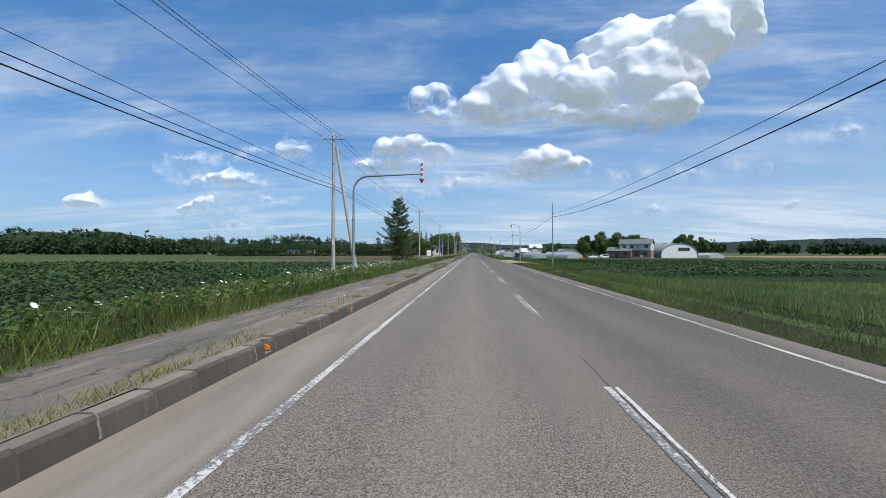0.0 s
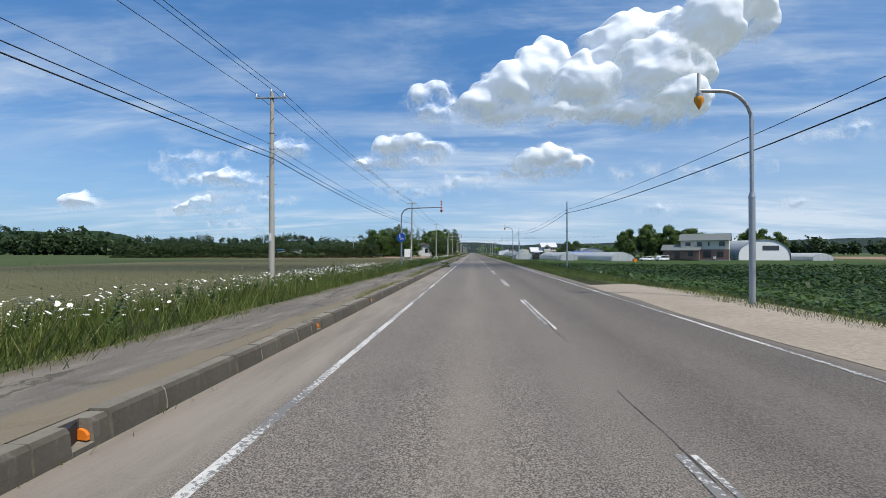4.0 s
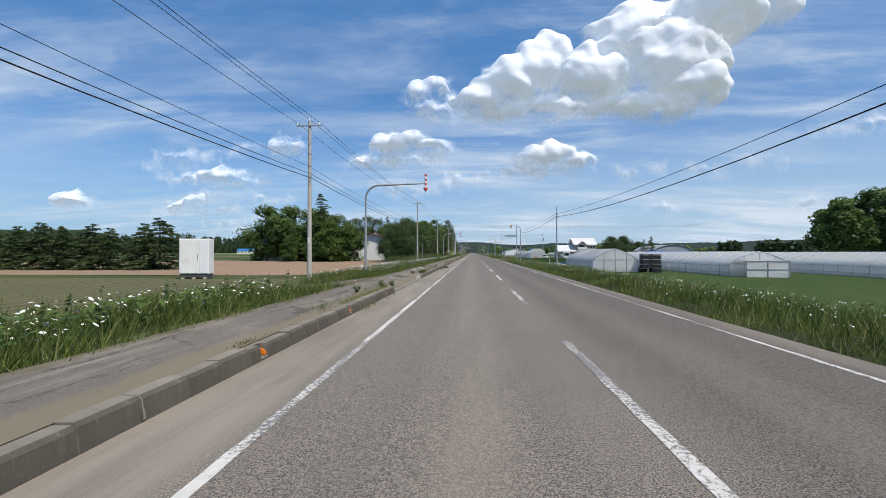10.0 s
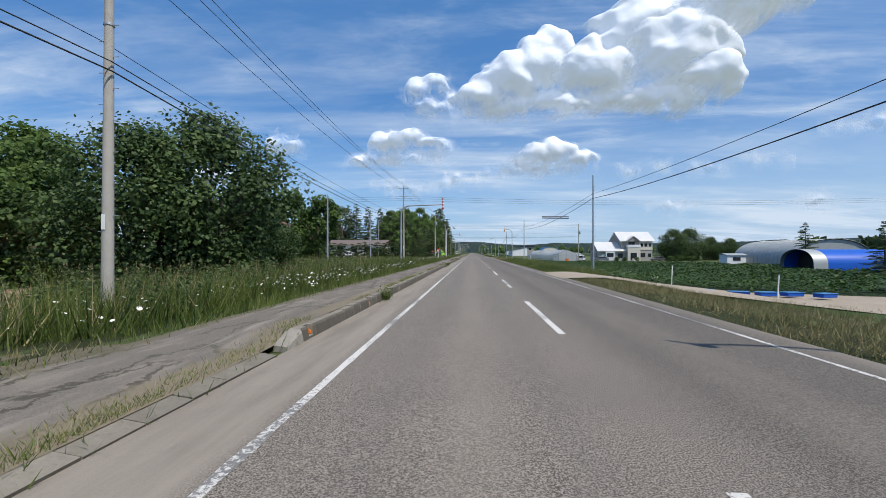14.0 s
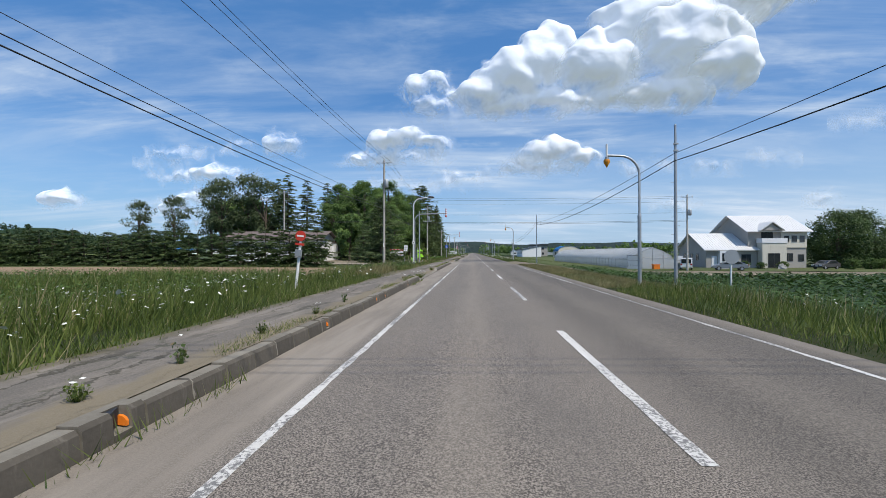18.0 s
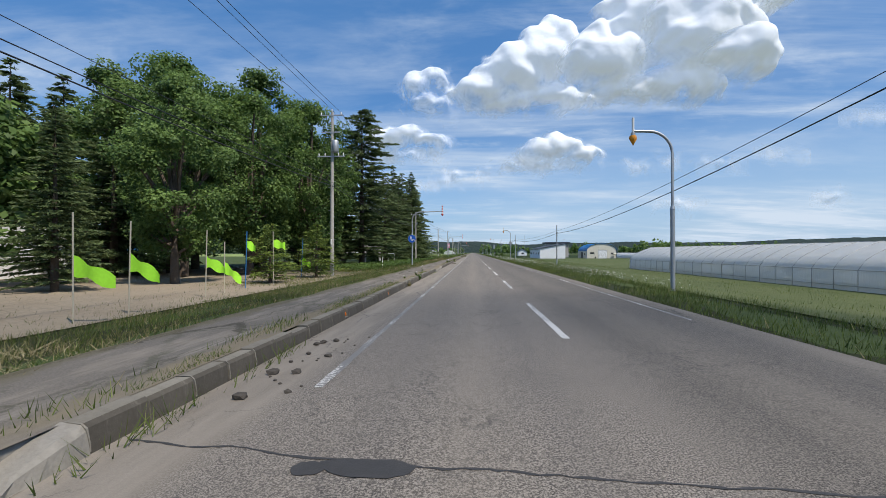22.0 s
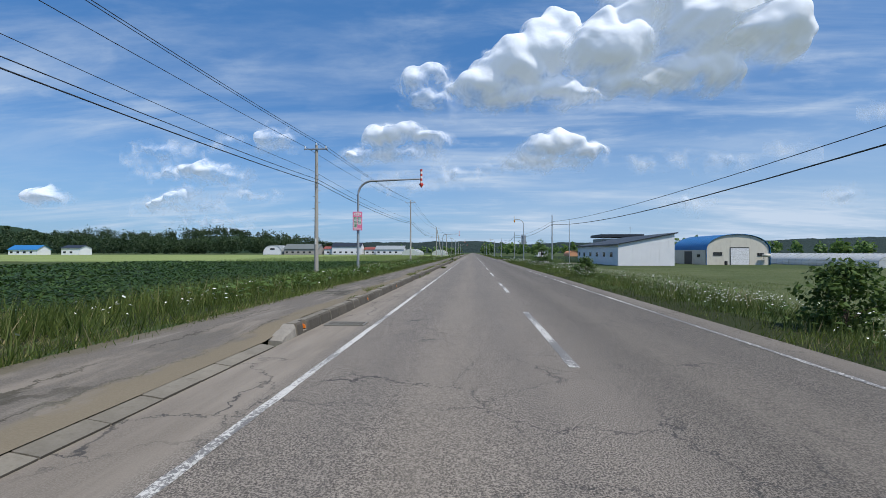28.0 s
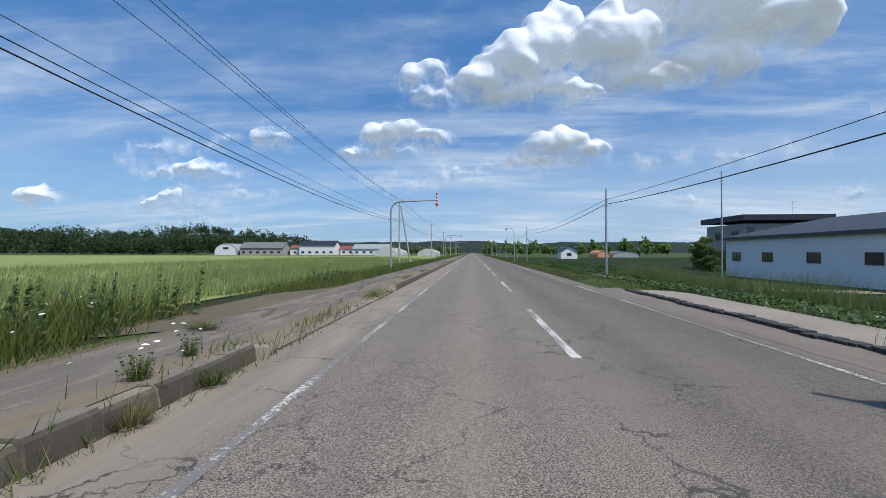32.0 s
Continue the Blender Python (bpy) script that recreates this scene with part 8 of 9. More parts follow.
blades("verge_grass", [(-9.4, -5.0, 355, 386, 170, .05, .22), (-13, -9.4, 356, 374, 26, .05, .25), (-15, -9.4, 374, 386, 130, .05, .22), (-15, -9.4, 391, 400, 60, .05, .25), (-30, -13, 356, 396, 5, .05, .25)], M_GRASS, "short trampled grass beside the earth yard", 112, 0.008)
blades("seed_plumes", [(-13, -6.6, 229, 262, 16, .8, 1.35), (-16, -8.0, 274, 296, 14, .8, 1.3), (-9.8, -6.4, 186, 222, 5, .6, .95), (-9.6, -6.4, 120, 172, 4, .5, .9), (-9.6, -6.4, -10, 48, 4, .5, .9), (-9.6, -6.4, 60, 106, 4, .5, .9), (7.2, 10.2, 255, 305, 8, .4, .8), (7.0, 10.2, 385, 528, 4, .4, .7)], M_STRAW, "pale grass seed heads above the verge", 118, 0.006, 0.35)
FRINGE = [(-5.15, -4.60, a, b, 330, .03, .15) for a, b in [(-12, 48.8), (55.8, 107.6), (114.2, 173.4), (181, 221.6), (229, 267), (276, 309), (426, 454), (461.5, 527)]]
blades("fringe_grass", FRINGE, M_GRASS, "short ragged grass spilling over the edge of the pavement", 108, 0.007, 0.9, -0.1, base_z=lambda x, y: pav_z(x, y) - 0.01)
blades("straw_swath", [(-8.8, -5.0, 320, 341, 240, .06, .2), (-9.0, -4.2, 353.0, 358.5, 200, .05, .18), (5.6, 9.6, 316, 338, 70, .05, .16), (5.6, 9.6, 227, 246, 70, .05, .16), (-9.5, -4.9, 424, 455, 230, .04, .16), (-8.5, -5.0, 391, 418, 110, .04, .14)], M_STRAW, "pale cut straw lying in swaths on the verge", 109, 0.008, 2.6)
blades("corner_grass", [(-11.8, -9.6, 341.0, 345.8, 220, .06, .26), (-9.6, -7.5, 341.0, 345.4, 300, .06, .26), (-7.5, -6.0, 341.2, 344.6, 340, .06, .26), (-6.0, -4.7, 341.2, 343.5, 380, .05, .22), (-4.9, -4.4, 341.2, 343.2, 200, .03, .12), (-3.25, -2.95, 340.6, 341.7, 300, .04, .18), (-4.4, -3.3, 342.0, 342.9, 120, .03, .14)], M_GRASS, "thick short grass on the rounded corner of the junction", 110, 0.008, 0.9, 0.4, base_z=lambda x, y: corner_z(x, y, NEAR_Y, 341.0) - 0.01)
blades("corner_grass", [(-11.5, -6.0, 351.3, 354.5, 300, .05, .2), (-6.0, -4.7, 351.9, 354.5, 320, .05, .2), (-4.7, -3.2, 353.4, 354.5, 160, .03, .14)], M_DRY, "short dry grass on the far corner of the junction", 113, 0.008, 0.9, 0.4, base_z=lambda x, y: corner_z(x, y, FAR_Y, 354.6) - 0.01)
D_ = [
    (5.4, 9.8, 305, 338, 192, .08, .32), (-9.5, -5.0, 355.5, 418, 120, .05, .18), (-9.8, -5.0, 425, 461, 152, .06, .24), (-10.5, -5.6, 310, 319, 96, .3, .9), (-9.5, -5.2, 222.5, 228.2, 60, .06, .3),
    (-10.5, -6.5, 181.5, 187.5, 170, .08, .34), (-8.0, -4.9, 318, 340, 96, .06, .25), (-14, -9.5, 374, 386, 70, .05, .2), (-13, -9.5, 391, 460, 72, .05, .3), (-5.3, -4.75, -12, 340, 190, .03, .13), (-5.5, -4.75, 462, 530, 240, .03, .14), (10.3, 22, 239.5, 242, 48, .1, .3), (5.36, 8.8, 226, 246, 260, .06, .26), (8.8, 12.5, 226, 238, 110, .08, .3),
]
blades("dry_grass", [(a, b, c, d, n_ * 1.35, e, f) for a, b, c, d, n_, e, f in D_], M_DRY, "cut and sun-dried grass along the verge", 104, 0.0085, 0.9)
K_ = []
K_ += [(-2.79, -2.60, y0, y1, d * 3, .04, .22) for y0, y1, d in [(39, 43, 120), (100, 103, 160), (234, 236, 160), (263, 268, 120), (288, 291.5, 120), (352, 358, 60), (380, 384, 70), (416, 419, 120), (523, 532, 170), (515, 519, 90)]]
blades("kerb_weeds", K_, M_GRASS, "weeds growing from the joints along the kerb", 105, 0.0045, 0.9, -0.15, base_z=lambda x, y: np.where(x < -2.8, pav_z(x, y) - 0.006, -0.01))


def clumps(name, regions, mat, label, seed, size=0.13, tall=(0.15, 0.5), per=7, row=0.0, tilt=0.35, spread=0.22, category="crop"):
    """Leafy plants: a handful of leaves at several heights."""
    q, r = spots(regions, seed)
    x, y = q[:, 0], q[:, 1]
    if row:
        x = np.round(x / row) * row + r.normal(0, 0.05, len(x))
    big = q[:, 2] if q.shape[1] > 2 else np.ones(len(x))
    k = len(x)
    X, Y = np.repeat(x, per) + r.normal(0, spread, k * per), np.repeat(y, per) + r.normal(0, spread, k * per)
    S = np.repeat(big, per)
    Z = np.repeat(land(x, y), per) + r.uniform(tall[0], tall[1], k * per)
    a = r.uniform(0, 2 * np.pi, k * per)
    s = size * S * r.uniform(0.6, 1.3, k * per)
    u = np.stack([np.cos(a), np.sin(a), r.normal(-0.1, tilt, k * per)], 1) * s[:, None]
    w = np.stack([-np.sin(a), np.cos(a), r.normal(0, tilt, k * per)], 1) * (s * 0.42)[:, None]
    p = np.stack([X, Y, Z], 1)
    v = np.stack([p - u * 0.55 - w * 1.2, p - u * 0.55 + w * 1.2, p + u], 1).reshape(-1, 3)
    i = np.arange(k * per) * 3
    f = np.stack([i, i + 1, i + 2], 1)
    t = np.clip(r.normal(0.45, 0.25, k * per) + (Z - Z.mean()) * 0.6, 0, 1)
    return tagged(part(name, mesh(name, v, f, mat, np.repeat(t, 3))), label, category, kind="stuff")


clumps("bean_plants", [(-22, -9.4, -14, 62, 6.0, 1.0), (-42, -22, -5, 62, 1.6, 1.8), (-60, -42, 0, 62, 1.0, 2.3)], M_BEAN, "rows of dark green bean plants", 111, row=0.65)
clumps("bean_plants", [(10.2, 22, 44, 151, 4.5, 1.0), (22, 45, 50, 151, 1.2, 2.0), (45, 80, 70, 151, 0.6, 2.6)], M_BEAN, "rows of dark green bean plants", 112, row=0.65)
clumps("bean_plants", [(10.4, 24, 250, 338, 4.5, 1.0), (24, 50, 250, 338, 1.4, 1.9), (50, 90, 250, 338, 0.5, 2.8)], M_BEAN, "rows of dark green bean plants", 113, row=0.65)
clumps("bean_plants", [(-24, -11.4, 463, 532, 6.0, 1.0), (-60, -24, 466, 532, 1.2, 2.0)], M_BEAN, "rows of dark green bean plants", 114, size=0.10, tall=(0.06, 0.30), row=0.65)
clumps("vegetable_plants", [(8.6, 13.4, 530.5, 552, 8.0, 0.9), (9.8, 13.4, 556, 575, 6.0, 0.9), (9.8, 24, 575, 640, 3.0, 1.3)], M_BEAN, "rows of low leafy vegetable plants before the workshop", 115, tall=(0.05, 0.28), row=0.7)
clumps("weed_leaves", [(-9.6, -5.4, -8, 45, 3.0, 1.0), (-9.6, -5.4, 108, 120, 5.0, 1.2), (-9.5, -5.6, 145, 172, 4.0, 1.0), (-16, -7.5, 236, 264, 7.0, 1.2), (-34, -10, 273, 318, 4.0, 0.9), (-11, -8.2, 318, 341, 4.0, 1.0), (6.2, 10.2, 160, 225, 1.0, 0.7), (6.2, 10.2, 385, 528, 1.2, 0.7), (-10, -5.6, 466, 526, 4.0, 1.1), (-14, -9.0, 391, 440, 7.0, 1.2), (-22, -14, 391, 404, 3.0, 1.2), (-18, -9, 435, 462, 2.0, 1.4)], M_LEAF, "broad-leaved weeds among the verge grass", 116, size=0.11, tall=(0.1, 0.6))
blades("rank_grass", [(-9.5, -5.5, 526.0, 531.0, 260, .3, .85), (-9.5, -6.6, 530, 534.0, 220, .4, 1.1), (-7.8, -5.6, 539.5, 545, 150, .2, .6), (-7.5, -5.6, 1.0, 3.2, 120, .3, .7)], M_GRASS, "rank tangled grass beside the field entrance", 117)


MATS = [(-8, 12, .9), (14, 30, .35), (34, 49, .8), (54, 62, .7), (66, 84, .4), (84, 102, .8), (114, 135, .85), (135, 160, .55), (163, 174, .8), (184, 226, .6), (221, 230, .9), (233, 267, .75), (267, 275, .8), (276, 310, .55), (318, 338, .5), (356, 380, .7), (392, 418, .35), (426, 462, .4), (462, 500, .55), (500, 528, .6), (540, 600, .6)]


def kerb_mats(seed):
    """Low creeping weeds that fill the joint between kerb and pavement."""
    r = np.random.default_rng(seed)
    P, T = [], []
    for y0, y1, full in MATS:
        k = int((y1 - y0) * 300)
        y = r.uniform(y0, y1, k)
        cover = fbm(y * 0.42, y * 0 + 7.0, seed, 4) + 0.22 * (full - 0.5) * 2
        half = np.clip(0.10 + 0.55 * cover, 0.0, 0.30)
        x = -3.03 - np.abs(r.normal(0, 0.55, k)) * half * 1.25
        keep = (cover > r.uniform(-0.12, 0.16, k)) & (half > 0.02) & (x > -3.6) & ~np.any([(y > a) & (y < b) for a, b in GAPS if a > 300], axis=0)
        x, y, half = x[keep], y[keep], half[keep]
        h = r.uniform(0.0, 1.0, len(x)) ** 1.6 * (0.05 + 0.30 * half)
        P.append(np.stack([x, y, pav_z(x, y) + 0.006 + h], 1))
        T.append(np.clip(r.normal(0.52, 0.24, len(x)) + 0.3 * (h > 0.07), 0, 1))
    P, T = np.concatenate(P), np.concatenate(T)
    k = len(P)
    a, b = r.uniform(0, 2 * np.pi, k), r.uniform(0, 2 * np.pi, k)
    h = 0.015 + (P[:, 2] - pav_z(P[:, 0], P[:, 1])) * 0.75
    P[:, 2] = pav_z(P[:, 0], P[:, 1]) - 0.004
    d = np.stack([np.cos(a), np.sin(a), np.zeros(k)], 1) * 0.004
    tip = P + np.stack([np.cos(b) * h * 0.6, np.sin(b) * h * 0.6, h], 1)
    v = np.stack([P - d, P + d, tip], 1).reshape(-1, 3)
    i = np.arange(k) * 3
    return tagged(part("kerb_mat", mesh("kerb_mat", v, np.stack([i, i + 1, i + 2], 1), M_GRASS, np.repeat(T, 3))), "low ragged grass along the back of the kerb", "weeds", kind="stuff")


kerb_mats(141)


def stems(name, regions, label, seed):
    """Tall single weeds: a thin stalk with leaves all the way up, narrowing to a seed head."""
    q, r = spots(regions, seed)
    V, F, T, base = [], [], [], 0
    for x, y, h in q:
        h *= r.uniform(0.6, 1.15)
        lx, ly = r.normal(0.12, 0.06) * h, r.normal(0, 0.06) * h
        k = int(34 * h) + 12
        s = np.sort(r.uniform(0.12, 1.0, k))
        c = np.stack([x + lx * s, y + ly * s, land(np.array([x]), np.array([y]))[0] + h * s], 1)
        lv, lf = leaf_tris(c + r.normal(0, 0.035, (k, 3)) * (1.15 - s)[:, None] * 1.6, 0.15 * (1.15 - s * 0.7), 0.24, r, np.tile(np.array([0.1, -0.3, 0.6]), (k, 1)))
        V.append(lv), F.append(lf + base), T.append(np.repeat(np.clip(r.normal(0.45, 0.2, k) + 0.4 * (s > 0.9), 0, 1), 4))
        base += len(lv)
        V.append(np.array([[x - 0.006, y, c[0, 2] - 0.15 * h], [x + 0.006, y, c[0, 2] - 0.15 * h], c[-1]])), F.append(np.array([[base, base + 1, base + 2]])), T.append(np.full(3, 0.3))
        base += 3
    return tagged(part(name, mesh(name, np.concatenate(V), np.concatenate(F), M_STEM, np.concatenate(T))), label, "weeds", kind="stuff")


clumps("broad_weed_leaves", [(-10.5, -7.2, 326, 338, 1.6, 1.0)], M_LEAF, "large round weed leaves among the verge grass", 120, size=0.30, tall=(0.2, 0.5), per=4, tilt=0.25, category="weeds")
stems("tall_weeds", [(-9.0, -6.2, 529.0, 533.5, 2.2, 1.15), (-7.6, -5.8, 541, 545, 2, 0.9), (-9.0, -6.4, 512, 528, 1.6, 1.0), (-9.5, -6.5, 486, 512, 0.5, 0.9), (-7.5, -5.6, 1.0, 3.2, 3, 0.9), (-9.6, -6.5, 321, 340, 1.6, 0.85), (-15, -6.5, 231, 264, 3.2, 1.3), (-9, -6, 150, 172, 0.8, 0.9), (-9, -6, 60, 100, 0.4, 0.9), (-9, -6, 188, 224, 0.8, 0.85)], "tall leafy weeds standing above the grass", 119)
blades("asparagus_rows", [(13.7, 14.6, 528, 566, 280, .8, 1.6), (15.3, 16.1, 529, 566, 280, .8, 1.7)], M_FERN, "feathery rows of asparagus fern before the workshop", 118, 0.006, 0.55, 0.2)
blades("cereal_blades", [(9.8, 24, -14, 40, 60, .3, .55), (24, 46, -5, 40, 20, .35, .6)], M_EAR2, "green cereal crop leaning in the wind", 123, 0.012, 0.6, 1.2, (0.25, 0.05))
blades("cereal_blades", [(-24, -9.8, 534, 620, 26, .45, .75), (-50, -24, 534, 660, 8, .5, .8), (-110, -60.5, -5, 120, 1.5, .5, .8)], M_EAR, "pale green cereal crop leaning in the wind", 121, 0.014, 0.4, 1.2, (0.2, 0.05))
blades("young_crop", [(-26, -9.8, 64, 174, 9, .12, .35), (-50, -26, 64, 186, 2.5, .15, .4)], M_DRY, "thin young crop and dry stalks on pale soil", 122, 0.012)


def flowers(name, regions, label, seed, size=1.0, base_z=None):
    """White umbels on thin stems."""
    q, r = spots(regions, seed)
    x, y, h = q[:, 0], q[:, 1], q[:, 2]
    keep = r.uniform(-0.4, 0.45, len(x)) < fbm(x * 0.5, y * 0.35, seed, 3)
    x, y, h = x[keep], y[keep], h[keep]
    k = len(x)
    z0 = land(x, y) if base_z is None else base_z(x, y)
    h = h * r.uniform(0.4, 1.2, k)
    ax, ay = r.normal(0, 0.10, k), r.normal(0, 0.10, k)
    c = np.stack([x + ax * h + 0.08 * h, y + ay * h, z0 + h], 1)
    rad = r.uniform(0.016, 0.050, k) * size
    ang = np.linspace(0, 2 * np.pi, 7)[:-1]
    nx_, ny_ = r.normal(0, 0.35, k), r.normal(-0.15, 0.35, k)
    ring = [c + np.stack([np.cos(a) * rad, np.sin(a) * rad, (np.cos(a) * nx_ + np.sin(a) * ny_) * rad], 1) for a in ang]
    v = np.stack([c + np.array([0, 0, 0.014]), *ring], 1).reshape(-1, 3)
    i = np.arange(k) * 7
    f = np.concatenate([np.stack([i, i + 1 + a, i + 1 + (a + 1) % 6], 1) for a in range(6)])
    bed = tagged(part(name, mesh(name, v, f, M_PETAL)), label, "flowers", kind="stuff")
    b = np.stack([x, y, z0], 1)
    w = np.array([0.006, 0, 0])
    sv = np.stack([b - w, b + w, c], 1).reshape(-1, 3)
    j = np.arange(k) * 3
    part("stems", mesh("stems", sv, np.stack([j, j + 1, j + 2], 1), M_STEM, np.repeat(r.uniform(0, 0.8, k), 3)), bed)["kind"] = "stuff"
    return bed


flowers("wild_flowers", [
    (-8.5, -5.6, 2, 20, 4.0, .75), (-9, -5.8, 20, 34, 14, .7), (-9.5, -5.6, 34, 49, 10, .65), (-10, -6.0, 66, 88, 24, .7), (-8, -5.4, 58, 66, 5, .5), (-9.0, -5.6, 88, 108, 9, .7), (-9.5, -5.8, 114, 122, 10, .8), (-9.5, -5.5, 122, 140, 14, .7), (-10, -5.4, 140, 174, 18, .6), (-9.8, -5.4, 184, 226, 16, .6), (-8.5, -5.2, 229, 246, 8, .6),
    (-8, -5.3, 233, 262, 7, .5), (-14, -5.4, 272, 309, 6, .65), (-8, -5.5, 330, 339, 1.5, .4), (-9, -5.3, 455, 482, 3, .5), (-9.5, -5.4, 486, 526, 5, .55), (-8, -5.8, 529, 534, 3, .7), (-9.5, -6, 560, 640, 2, .6)],
    "white umbel flowers scattered through the verge grass", 131)
flowers("wild_flowers", [(6.6, 9.5, 86, 120, 1.0, .4), (6.0, 10, 162, 200, 13, .48), (7.0, 12, 150, 162, 1.5, .2), (5.9, 9.8, 200, 226, 18, .42), (6.6, 10.2, 245, 300, 4, .6), (6.0, 9.5, 372, 400, 14, .42), (5.8, 9.8, 400, 470, 22, .45), (5.9, 9.8, 470, 531, 18, .56), (9.8, 13, 430, 500, 2, .4)], "white daisies and umbels along the grassy road edge", 132, 0.52)
flowers("kerb_flowers", [(-3.35, -3.05, y, y + 2.2, 6, .32) for y in (9, 40, 44, 87, 100, 120, 150, 168, 189, 208, 222, 262, 287, 300, 306, 408, 422, 527)], "white umbels growing beside the kerb", 133, 0.8, pav_z)


def weed(x, y, wide, tall, seed, mat, label, n=160, leaf=0.05, flowers_=0):
    """One weed or tuft of grass rooted in a joint."""
    r = np.random.default_rng(seed)
    a, rr = r.uniform(0, 2 * np.pi, n), np.sqrt(r.uniform(0, 1, n)) * wide
    h = tall * r.uniform(0.25, 1.0, n)
    p = np.stack([np.cos(a) * rr * 0.35, np.sin(a) * rr * 0.35, np.zeros(n)], 1)
    tip = np.stack([np.cos(a) * rr, np.sin(a) * rr, h], 1)
    w = np.stack([-np.sin(a), np.cos(a), np.zeros(n)], 1) * 0.004
    v = np.stack([p - w, p + w, tip], 1).reshape(-1, 3)
    i = np.arange(n) * 3
    f = np.stack([i, i + 1, i + 2], 1)
    t = np.repeat(np.clip(r.normal(0.45, 0.3, n), 0, 1), 3)
    root = thing("weed", label, "weed", pose(x, y, float(pav_z(x, y)) - 0.005 if x < -2.9 else 0.0))
    part("tuft", mesh("tuft", v, f, mat, t), root)["kind"] = "stuff"
    if leaf:
        q = tip * r.uniform(0.5, 1.0, (n, 1))
        lv, lf = leaf_tris(q, leaf, 0.4, r)
        part("foliage", mesh("foliage", lv, lf, mat, np.repeat(np.clip(r.normal(0.4, 0.25, n), 0, 1), 4)), root)["kind"] = "stuff"
    if flowers_:
        pv, pf = [], []
        for k in range(flowers_):
            c = tip[k] * np.array([1, 1, 0]) + np.array([0, 0, tall * r.uniform(0.9, 1.25)])
            rad = r.uniform(0.022, 0.04)
            b0 = len(pv)
            pv += [c + np.array([0, 0, 0.012])] + [c + np.array([math.cos(q_) * rad, math.sin(q_) * rad, r.normal(0, 0.004)]) for q_ in np.linspace(0, 2 * math.pi, 9)[:-1]]
            pf += [(b0, b0 + 1 + j, b0 + 1 + (j + 1) % 8) for j in range(8)]
        part("bloom", mesh("bloom", np.array(pv), np.array(pf), M_PETAL), root, "white flower heads")["kind"] = "stuff"
    return root


